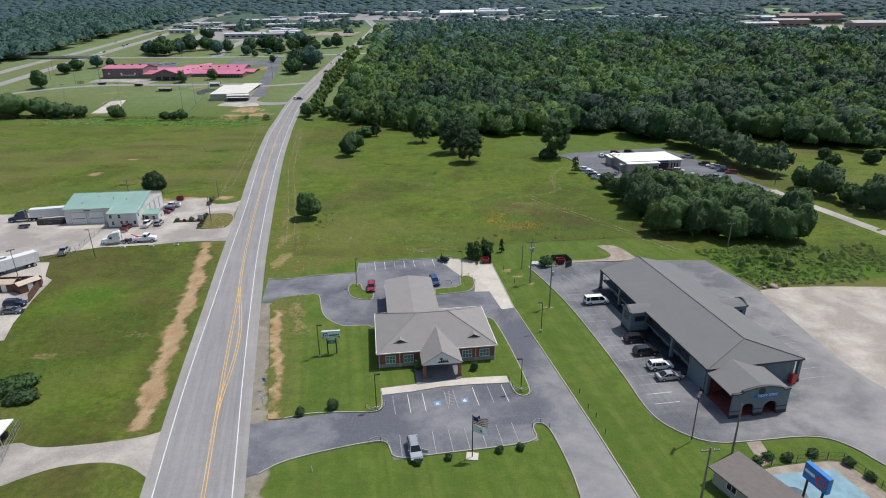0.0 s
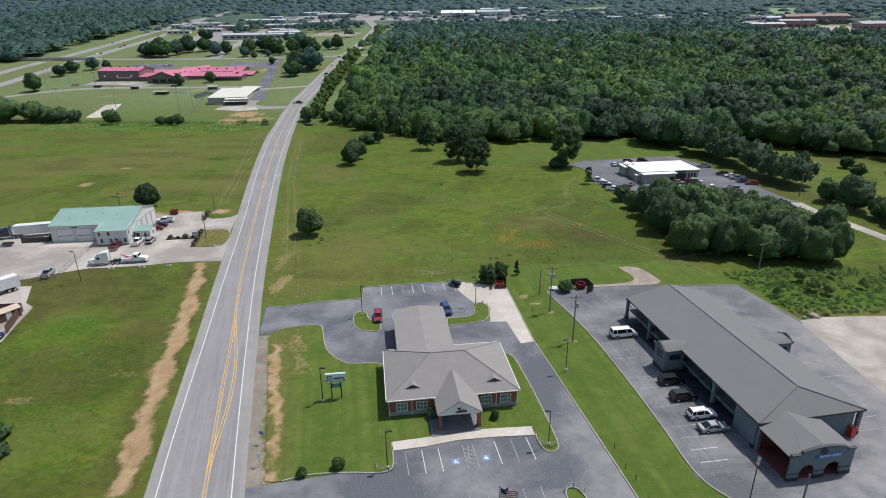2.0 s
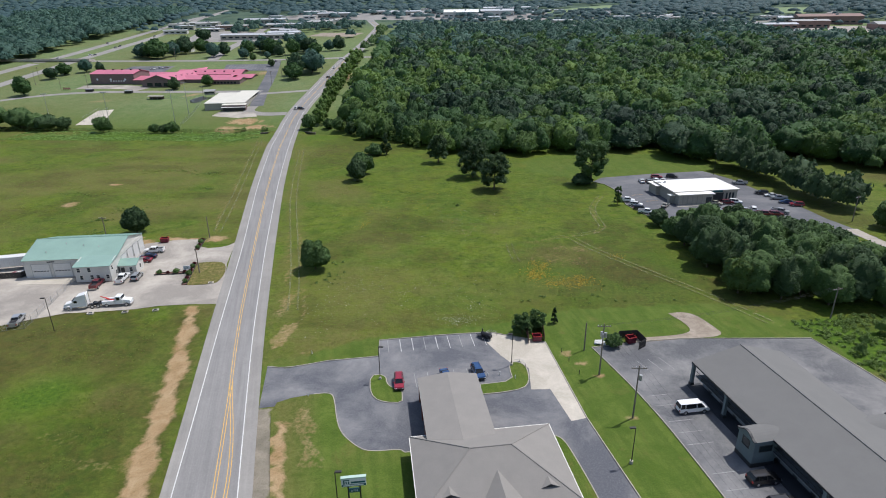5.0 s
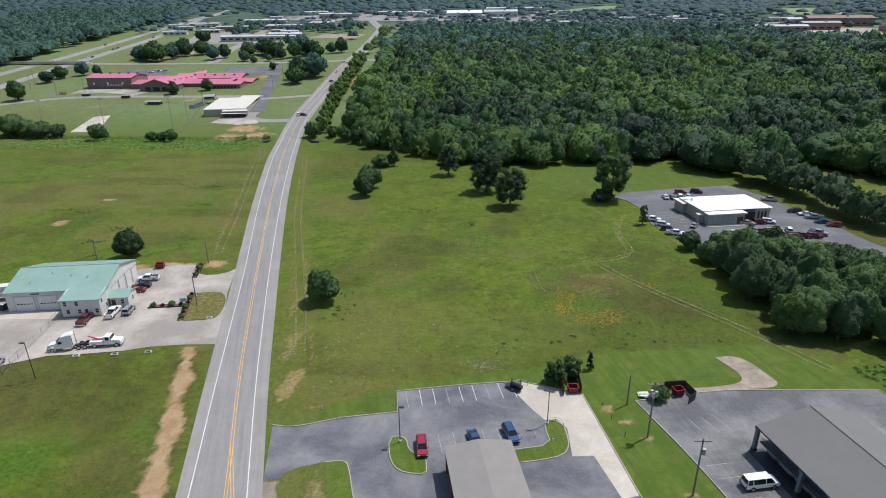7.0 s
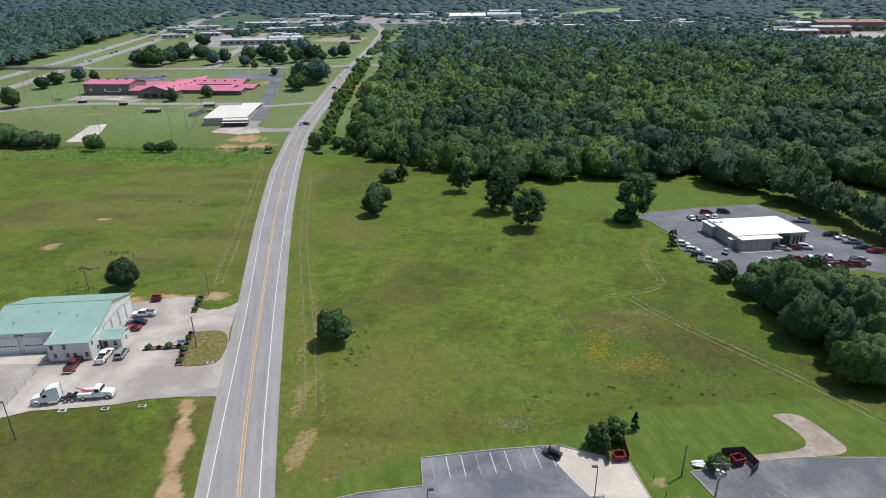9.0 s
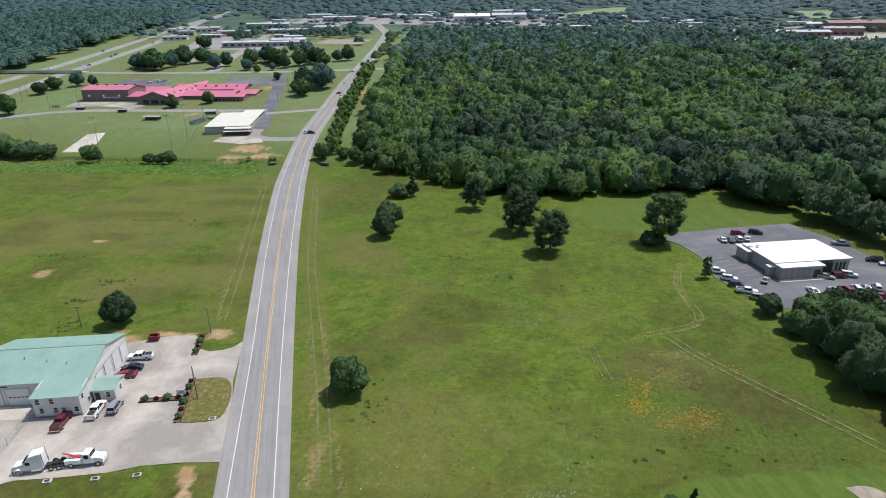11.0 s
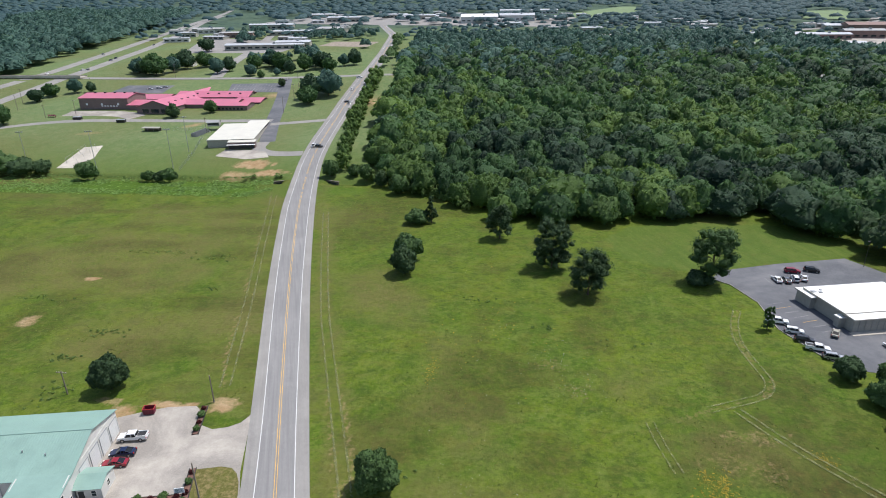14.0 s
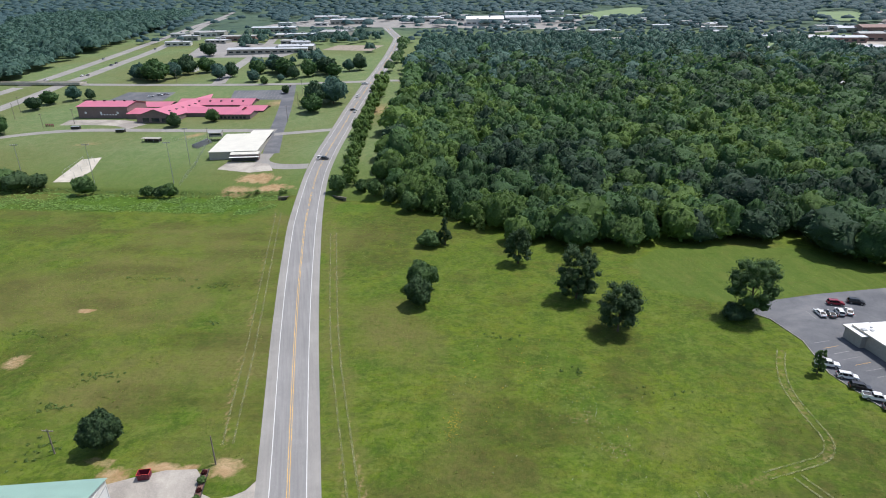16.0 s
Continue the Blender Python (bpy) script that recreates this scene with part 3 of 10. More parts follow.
att.data.foreach_set("color", np.stack([dirt, mown, lush, dry], -1).astype(np.float32).ravel())
att2 = me.color_attributes.new("stones", "FLOAT_COLOR", "POINT")
att2.data.foreach_set("color", np.stack([gravel, rank, gravel * 0, gravel * 0 + 1], -1).astype(np.float32).ravel())
me.shade_smooth()
ground = tagged(new("ground", me), "open land with hay field, mown verges and bare earth", "ground", "", "structure")


def grass_mat():
    m, nt, b = bare("grass_and_earth")
    at = nt.nodes.new("ShaderNodeAttribute")
    at.attribute_name = "cover"
    sp = nt.nodes.new("ShaderNodeSeparateColor")
    nt.links.new(at.outputs["Color"], sp.inputs[0])
    st = nt.nodes.new("ShaderNodeAttribute")
    st.attribute_name = "stones"
    ss = nt.nodes.new("ShaderNodeSeparateColor")
    nt.links.new(st.outputs["Color"], ss.inputs[0])
    v = place_vec(nt)
    n_big = noise_tex(nt, 0.035, 5, 0.6, v, 0.8)
    n_mid = noise_tex(nt, 0.22, 6, 0.68, v, 0.5)
    n_clump = noise_tex(nt, 1.1, 5, 0.72, v)
    n_fine = noise_tex(nt, 5.0, 4, 0.75, v)
    n_small = noise_tex(nt, 0.55, 5, 0.7, v, 0.4)
    n_tuft = noise_tex(nt, 0.95, 6, 0.78, v, 0.3)
    n_row = noise_tex(nt, 1.0, 5, 0.65, place_vec(nt, (0.12, 0.34, 1), radians(4)))
    n_patch = noise_tex(nt, 0.085, 5, 0.65, v, 1.0)
    tall = lerp_mix(nt, ramp(nt, n_big, 0.42, 0.58), (0.066, 0.122, 0.006), (0.112, 0.160, 0.008))
    tall = lerp_mix(nt, ramp(nt, n_patch, 0.54, 0.66, 0, 0.65), tall, (0.108, 0.098, 0.014))
    tall = lerp_mix(nt, ramp(nt, n_patch, 0.48, 0.36, 0, 0.55), tall, (0.064, 0.128, 0.010))
    n_sweep = noise_tex(nt, 0.12, 6, 0.7, v, 1.6)
    tall = lerp_mix(nt, ramp(nt, n_mid, 0.47, 0.64, 0, 0.85), tall, (0.040, 0.072, 0.008))
    tall = lerp_mix(nt, ramp(nt, n_sweep, 0.50, 0.64, 0, 0.75), tall, (0.128, 0.172, 0.026))
    tall = lerp_mix(nt, ramp(nt, n_sweep, 0.47, 0.34, 0, 0.55), tall, (0.050, 0.092, 0.008))
    tall = lerp_mix(nt, ramp(nt, n_small, 0.52, 0.68, 0, 0.50), tall, (0.150, 0.168, 0.040))
    tall = lerp_mix(nt, ramp(nt, n_clump, 0.52, 0.68, 0, 0.60), tall, (0.044, 0.074, 0.010))
    tall = lerp_mix(nt, ramp(nt, n_row, 0.52, 0.64, 0, 0.40), tall, (0.122, 0.112, 0.022))
    tall = lerp_mix(nt, ramp(nt, n_tuft, 0.52, 0.62, 0, 0.50), tall, (0.150, 0.180, 0.034))
    tall = lerp_mix(nt, ramp(nt, n_tuft, 0.48, 0.39, 0, 0.62), tall, (0.040, 0.070, 0.008))
    n_streak = noise_tex(nt, 1.0, 6, 0.75, place_vec(nt, (0.16, 0.30, 1), radians(3)), 1.4)
    tall = lerp_mix(nt, ramp(nt, n_streak, 0.51, 0.63, 0, 0.50), tall, (0.042, 0.072, 0.008))
    tall = lerp_mix(nt, ramp(nt, n_streak, 0.47, 0.36, 0, 0.45), tall, (0.138, 0.168, 0.034))
    cut = lerp_mix(nt, ramp(nt, n_mid, 0.40, 0.60), (0.070, 0.120, 0.015), (0.110, 0.156, 0.027))
    cut = lerp_mix(nt, ramp(nt, n_patch, 0.50, 0.68, 0, 0.45), cut, (0.128, 0.138, 0.034))
    g = nt.nodes.new("ShaderNodeNewGeometry")
    xyz = nt.nodes.new("ShaderNodeSeparateXYZ")
    nt.links.new(g.outputs["Position"], xyz.inputs[0])
    stripe = noise_tex(nt, 1.0, 2, 0.5, place_vec(nt, (0.75, 0.02, 1), radians(17)))
    cut = lerp_mix(nt, ramp(nt, stripe, 0.42, 0.6, 0, 0.6), cut, (0.062, 0.108, 0.015))
    cut = lerp_mix(nt, ramp(nt, n_sweep, 0.52, 0.64, 0, 0.55), cut, (0.060, 0.100, 0.014))
    cut = lerp_mix(nt, ramp(nt, n_sweep, 0.42, 0.33, 0, 0.50), cut, (0.130, 0.122, 0.034))
    cut = lerp_mix(nt, ramp(nt, n_small, 0.50, 0.68, 0, 0.3), cut, (0.118, 0.160, 0.028))
    # past the creek cut grass pales to grey-green, haze put into its colour
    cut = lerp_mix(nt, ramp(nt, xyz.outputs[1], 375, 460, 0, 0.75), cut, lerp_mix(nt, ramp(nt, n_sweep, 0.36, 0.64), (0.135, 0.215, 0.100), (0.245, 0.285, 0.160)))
    col = lerp_mix(nt, sp.outputs[1], tall, cut)
    col = lerp_mix(nt, ramp(nt, sp.outputs[2], 0.2, 0.8), col, lerp_mix(nt, ramp(nt, n_clump, 0.4, 0.65), (0.040, 0.092, 0.008), (0.098, 0.172, 0.014)))
    wither = calc(nt, "MULTIPLY", at.outputs["Alpha"], ramp(nt, n_mid, 0.25, 0.6, 0.45, 1.0))
    col = lerp_mix(nt, wither, col, lerp_mix(nt, ramp(nt, n_clump, 0.35, 0.65), (0.100, 0.092, 0.025), (0.180, 0.155, 0.056)))
    col = lerp_mix(nt, calc(nt, "MULTIPLY", ss.outputs[1], ramp(nt, n_mid, 0.3, 0.62, 0.35, 1.0)), col, lerp_mix(nt, ramp(nt, n_small, 0.35, 0.65), (0.030, 0.042, 0.008), (0.080, 0.062, 0.016)))
    edge = calc(nt, "ADD", sp.outputs[0], calc(nt, "MULTIPLY", calc(nt, "SUBTRACT", n_clump, 0.5), 0.9))
    earth = lerp_mix(nt, ramp(nt, n_mid, 0.35, 0.65), (0.300, 0.188, 0.092), (0.455, 0.325, 0.190))
    col = lerp_mix(nt, calc(nt, "MULTIPLY", ramp(nt, edge, 0.28, 0.72), ramp(nt, sp.outputs[0], 0.02, 0.25)), col, earth)
    stone = lerp_mix(nt, ramp(nt, n_mid, 0.35, 0.65), (0.195, 0.170, 0.135), (0.310, 0.270, 0.215))
    sedge = calc(nt, "ADD", ss.outputs[0], calc(nt, "MULTIPLY", calc(nt, "SUBTRACT", n_clump, 0.5), 0.7))
    col = lerp_mix(nt, calc(nt, "MULTIPLY", ramp(nt, sedge, 0.35, 0.65), ramp(nt, ss.outputs[0], 0.02, 0.2)), col, stone)
    col = lerp_mix(nt, ramp(nt, n_fine, 0.45, 0.72, 0, 0.52), col, (0.034, 0.052, 0.008))
    col = lerp_mix(nt, ramp(nt, n_fine, 0.46, 0.32, 0, 0.30), col, (0.170, 0.190, 0.050))
    # far land turns to wood floor, its blue painted in as haze
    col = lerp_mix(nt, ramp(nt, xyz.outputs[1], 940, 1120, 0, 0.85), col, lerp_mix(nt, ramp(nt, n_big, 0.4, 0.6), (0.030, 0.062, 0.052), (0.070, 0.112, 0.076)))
    nt.links.new(col, b.inputs["Base Color"])
    b.inputs["Roughness"].default_value = 0.9
    b.inputs["Specular IOR Level"].default_value = 0.15
    hsum = calc(nt, "ADD", calc(nt, "MULTIPLY", n_clump, 0.6), calc(nt, "MULTIPLY", n_fine, 0.4))
    add_bump(nt, b, hsum, 0.55, 0.35)
    return m


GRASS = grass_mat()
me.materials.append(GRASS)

# ---- lots, drives and kerbs ----
sheet("bank_lot", BANK_LOT, LOT, 0.03, "dark patched asphalt car park and drives round the bank", "parking lot")
bm = bmesh.new()
prism(bm, BANK_LAWN, -0.1, 0.14)
for axis_no, lo, hi in ((0, -36, 25), (1, 79, 127)):
    for c in np.arange(lo, hi, 1.4):
        at_co, at_no = ((c, 0, 0), (1, 0, 0)) if axis_no == 0 else ((0, c, 0), (0, 1, 0))
        bmesh.ops.bisect_plane(bm, geom=bm.verts[:] + bm.edges[:] + bm.faces[:], plane_co=at_co, plane_no=at_no)
lawn = part("bank_lawn", bm, GRASS)
co = np.empty(len(lawn.data.vertices) * 3)
lawn.data.vertices.foreach_get("co", co)
co = co.reshape(-1, 3)
ix = np.clip(np.rint(np.interp(co[:, 0], GX, np.arange(len(GX)))).astype(int), 0, len(GX) - 1)
iy = np.clip(np.rint(np.interp(co[:, 1], GYS, np.arange(len(GYS)))).astype(int), 0, len(GYS) - 1)
a = lawn.data.color_attributes.new("cover", "FLOAT_COLOR", "POINT")
a.data.foreach_set("color", np.stack([dirt[iy, ix], np.ones(len(ix)), np.zeros(len(ix)), dry[iy, ix]], -1).astype(np.float32).ravel())
tagged(lawn, "mown green lawn with kerbs round the bank", "lawn", "", "structure")
ISLAND_A = smooth_line([(-18.6, 131.1), (-17.9, 128.0), (-16.6, 125.5), (-14.5, 124.4), (-11.1, 124.5), (-11.5, 127.0), (-11.9, 128.5), (-14.2, 129.2), (-15.2, 130.5), (-15.7, 132.4), (-17.0, 133.2), (-18.3, 132.8)], 1)
ISLAND_B = smooth_line([(2.9, 131.6), (9.3, 133.5), (8.4, 138.0), (8.8, 139.8), (10.2, 140.3), (11.7, 139.0), (12.2, 136.5), (12.3, 133.5), (11.2, 131.1), (7.3, 129.5), (3.3, 128.5)], 1)


def lawn_island(name, poly, label):
    bm = bmesh.new()
    prism(bm, poly, -0.05, 0.15)
    ob = part(name, bm, GRASS)
    a = ob.data.color_attributes.new("cover", "FLOAT_COLOR", "POINT")
    a.data.foreach_set("color", np.tile([0, 1, 0.2, 0], len(ob.data.vertices)).astype(np.float32))
    return tagged(ob, label, "lawn", "", "structure")


lawn_island("lawn_island", ISLAND_A, "small kerbed grass island in the bank car park")
lawn_island("lawn_island", ISLAND_B, "small kerbed grass island in the bank car park")
APRON = [(3.6, 147.4), (4.6, 151.6), (16.2, 148.8), (22.1, 123.4), (19.3, 122.3), (16.2, 131.5), (12.6, 131.0), (12.4, 138.1), (10.6, 140.6), (8.5, 140.2), (6.6, 142.6)]
sheet("concrete_apron", APRON, CONCRETE, 0.04, "pale concrete apron leading to the bin enclosure", "pavement")
WALKWAY = [(-1.7, 89.5), (5.7, 91.8), (12.8, 94.1), (20.8, 95.6), (21.5, 93.5), (15.0, 92.4), (8.9, 91.0), (3.9, 89.0), (-1.2, 87.5)]
bm = bmesh.new()
prism(bm, WALKWAY, -0.02, 0.17)
tagged(part("walkway", bm, CONCRETE), "pale concrete walkway in front of the bank", "pavement", "", "structure")
PORCH = [(4.6, 91.2), (12.4, 93.7), (10.8, 100.0), (3.0, 97.5)]
bm = bmesh.new()
prism(bm, PORCH, 0.0, 0.19)
tagged(part("porch_floor", bm, LOT), "dark porch paving under the bank entrance gable", "pavement", "", "structure")
sheet("motel_lot", MOTEL_LOT, DUSTY_LOT, 0.03, "grey patched asphalt car park round the motel", "parking lot")
SANDLOT = smooth_line([(80.5, 137.5), (81.5, 129.0), (82.6, 117.0), (84.0, 106.5), (87.0, 97.0), (95, 89), (111.0, 83.5), (160.0, 78.0), (165.0, 135.0), (125.0, 143.0), (111.0, 142.2), (95.9, 141.3), (86, 139.5)], 2)
PAD_EDGE = smooth_line([(45.9, 164.7), (49.5, 165.7), (52.1, 164.4), (54.2, 160.0), (56.0, 154.8), (46, 152.9), (35.6, 150.2), (33.5, 152.0), (41.6, 153.4), (47.6, 155.2), (49.2, 157.5), (48.0, 161.0)], 2)
sheet("gravel_pad", PAD_EDGE, TAN_GRAVEL, 0.06, "pale gravel pad behind the motel", "yard")
sheet("stone_yard", SANDLOT, SAND, 0.045, "pale crushed stone yard beside the motel", "yard")


def kerb(line, closed=False, name="kerb", lift=0.17):
    if closed:
        line = list(line) + [line[0]]
    bm = bmesh.new()
    ribbon_bm(bm, line, 0.09, lift, 0.09, 0.2)
    tagged(open_part(name, bm, KERB), "pale concrete kerb round the car park", "kerb", "", "structure")


kerb(smooth_line(BANK_LAWN[1:8], 2))
kerb(smooth_line(BANK_LAWN[10:21], 2))
kerb(smooth_line(BANK_LAWN[20:29], 2))
kerb(ISLAND_A, True)
kerb(ISLAND_B, True)
kerb(smooth_line(BANK_LOT[1:17], 2))
kerb(BANK_LOT[18:25])
kerb(BANK_LOT[24:30] + smooth_line(BANK_LOT[30:33], 2))
kerb([(26.0, 147.4), (37.4, 151.0), (45.1, 152.8), (73.8, 155.6), (77.7, 145.5), (81.0, 136.5)])
kerb(smooth_line(MOTEL_LOT[13:] + [MOTEL_LOT[0]], 2))

sheet("gravel_yard", GREEN_YARD, PALE_LOT, 0.035, "pale worn yard and drives of the truck workshop", "yard")
yard_grass = lawn_island("lawn_island", smooth_line(YARD_ISLAND + YARD_ISLAND[:1], 1)[:-1], "worn dry grass island in the workshop drive")
yard_grass.data.color_attributes["cover"].data.foreach_set("color", np.tile([0.30, 0.4, 0, 1.0], len(yard_grass.data.vertices)).astype(np.float32))
bm = bmesh.new()
prism(bm, [(-124.0, 166.0), (-110.0, 167.6), (-109.5, 171.5), (-124.5, 170.5)], -0.02, 0.07)
tagged(part("door_apron", bm, CONCRETE), "sandy concrete pad before the workshop doors", "pavement", "", "structure")
sheet("farm_drive", smooth_line([(-33.0, 77.0), (-35.2, 73.8), (-41.6, 71.4), (-47.4, 69.9), (-52.2, 69.0), (-56.6, 70.4), (-62, 65), (-65, 56), (-59, 50), (-54.0, 57.5), (-51.0, 61.2), (-48.1, 63.9), (-45.1, 65.8), (-39.8, 67.2), (-35.2, 66.9), (-30.6, 64.5)], 2), PALE_LOT, 0.04, "pale gravel drive joining the highway", "road")
sheet("side_yard", [(-100, 130.5), (-96.5, 128.5), (-92.5, 117.0), (-88.0, 106.0), (-84.0, 99.0), (-110, 90), (-150, 110), (-150, 131), (-118, 138.3), (-106, 139.5)], PALE_LOT, 0.05, "pale gravel truck yard", "yard")

# clinic lot, its drive and the lane beyond
sheet("clinic_lot", CLINIC_LOT, DARK_LOT, 0.03, "dark asphalt car park round the clinic", "parking lot")
LANE = [(119.5, 230), (121.2, 220), (125.5, 207), (129.3, 196), (133.5, 183), (148, 140), (168, 85), (190, 30)]
LANE_BM = bmesh.new()
ribbon_bm(LANE_BM, fine_line(smooth_line(LANE, 2), 6), 2.1, 0.045)
tagged(open_part("lane", LANE_BM, PALE_LOT), "narrow pale country lane beside the clinic", "road", "", "structure")
kerb([(43.5, 284.0), (48.0, 280.0), (52.0, 268.0), (51.5, 252.0), (56.5, 239.5), (61.0, 233.0)])
sheet("sand_patch", smooth_line([(95, 230), (104, 233), (112, 226), (120, 212), (116, 206), (106, 215), (97, 224)], 2), asphalt_mat("bare_sand", (0.48, 0.36, 0.20), (0.62, 0.48, 0.28), 0.1), 0.05, "bare yellow sand beside the lane", "ground")

# beyond the creek: cross road, divided highway, school drives
def way(name, line, width, material, label, lift=0.05, category="road"):
    bm = bmesh.new()
    ribbon_bm(bm, fine_line(smooth_line(line, 2), 12), width / 2, lift)
    return tagged(open_part(name, bm, material), label, category, "", "structure")


way("cross_road", [(-436, 635), (-371, 633.5), (-289, 634.5), (-237, 638), (-178, 648), (-158, 655), (-138, 657), (-126, 656)], 9, SHOULDER, "pale asphalt cross road near the school", 0.07)
way("highway_far", [(-470, 430), (-487, 560), (-484, 646), (-503, 738), (-529, 863), (-567, 1026), (-625, 1247), (-735, 1574), (-900, 2000)], 13, SHOULDER, "pale carriageway of the divided highway")
way("highway_near", [(-430, 430), (-442, 540), (-446, 602), (-456, 673), (-474, 761), (-491, 852), (-513, 932), (-579, 1139), (-700, 1500)], 13, SHOULDER, "pale carriageway of the divided highway")
way("school_drive", [(-176, 452), (-184, 478), (-191, 501), (-202, 544), (-214, 586), (-229, 634)], 10, DARK_LOT, "dark asphalt drive beside the school")
way("school_drive_link", [(-189, 491), (-170, 497), (-153, 503)], 6, SHOULDER, "pale drive from the school to the road", 0.06)
way("school_front_road", [(-191, 500), (-240, 497), (-290, 497), (-340, 495), (-375, 480), (-395, 462)], 7, SHOULDER, "pale service road in front of the school", 0.06)
way("gym_apron", [(-358, 513), (-335, 515), (-312, 514), (-296, 505)], 14, PALE_LOT, "pale apron before the school gym", 0.065)
way("mall_road", [(-300, 640), (-315, 690), (-330, 760), (-345, 850), (-380, 980)], 12, SHOULDER, "pale asphalt road toward the town", 0.06)
way("shed_drive", [(-146, 432), (-156, 430), (-168, 431), (-177, 438), (-178, 452)], 8, SHOULDER, "pale drive to the white shed", 0.06)
sheet("shed_apron", [(-197, 424), (-176, 420), (-164, 424), (-170, 434), (-178, 436.5), (-196, 436)], PALE_LOT, 0.07, "bare gravel apron beside the white shed", "yard")
sheet("school_lot", [(-262, 582), (-218, 583), (-224, 616), (-272, 613)], DARK_LOT, 0.08, "dark school car park with white bays", "parking lot")
sheet("school_lot", [(-366, 576), (-318, 577), (-322, 606), (-366, 605)], DARK_LOT, 0.08, "dark school car park with white bays", "parking lot")
sheet("town_lot", [(-420, 800), (-300, 800), (-290, 900), (-470, 960)], SHOULDER, 0.08, "pale town parking apron", "parking lot")
sheet("town_lot", [(-270, 860), (-205, 850), (-200, 900), (-262, 905)], TAN_GRAVEL, 0.09, "bare pale building plot", "yard")
sheet("plaza_lot", [(-480, 1180), (60, 1080), (100, 1350), (-420, 1450)], SHOULDER, 0.1, "pale town shopping lots", "parking lot")
sheet("store_lot", [(330, 812), (430, 770), (640, 760), (640, 935), (310, 935)], PALE_LOT, 0.1, "pale car park of the brick stores", "parking lot")
way("right_road", [(330, 1000), (470, 1060), (560, 1180), (715, 1526), (800, 1800)], 14, SHOULDER, "pale road over the far rise", 0.1)


# ---- wheel ruts pressed into the grass ----
def rut_mat():
    """Bleached pressed grass, broken up so that the field shows through."""
    m, nt, b = bare("pressed_grass")
    v = place_vec(nt)
    n = noise_tex(nt, 0.5, 5, 0.7, v)
    k = noise_tex(nt, 2.4, 4, 0.7, v)
    nt.links.new(lerp_mix(nt, ramp(nt, k, 0.35, 0.65), (0.170, 0.190, 0.065), (0.260, 0.255, 0.130)), b.inputs["Base Color"])
    b.inputs["Roughness"].default_value = 0.95
    nt.links.new(calc(nt, "MULTIPLY", ramp(nt, n, 0.36, 0.60, 0.05, 0.66), ramp(nt, k, 0.25, 0.55, 0.3, 1.0)), b.inputs["Alpha"])
    return m


RUT = rut_mat()


def ruts(line, gauge, width, label):
    for s in (-1, 1):
        fine = fine_line(smooth_line(line, 2), 3)
        side = []
        for i, (x, y) in enumerate(fine):
            (x0, y0), (x1, y1) = fine[max(i - 1, 0)], fine[min(i + 1, len(fine) - 1)]
            n = math.hypot(x1 - x0, y1 - y0)
            side.append((x + (y1 - y0) / n * gauge / 2 * s, y - (x1 - x0) / n * gauge / 2 * s))
        bm = bmesh.new()
        ribbon_bm(bm, side, width / 2, 0.16)
        tagged(open_part("wheel_rut", bm, RUT), label, "track", "", "structure")


ruts([(44, 262), (40.5, 254), (38.0, 244), (38.6, 233), (39.5, 225.5), (36.5, 220), (30, 217), (22, 213.5)], 1.9, 0.42, "pale wheel rut pressed into the hay field")
ruts([(28, 214), (34, 204), (44, 192), (58, 176), (68, 162)], 1.9, 0.55, "pale wheel rut pressed into the hay field")
ruts([(8, 208), (9, 200), (10.5, 193)], 1.7, 0.35, "faint wheel rut pressed into the hay field")

ruts([(-104, 340), (-79, 256), (-66, 220.5), (-58, 199), (-50, 177), (-44, 158)], 2.3, 0.5, "worn wheel rut along the highway verge")
ruts([(-137.5, 364), (-117, 300), (-102, 254), (-93, 224), (-89, 211)], 2.3, 0.5, "worn wheel rut along the highway verge")

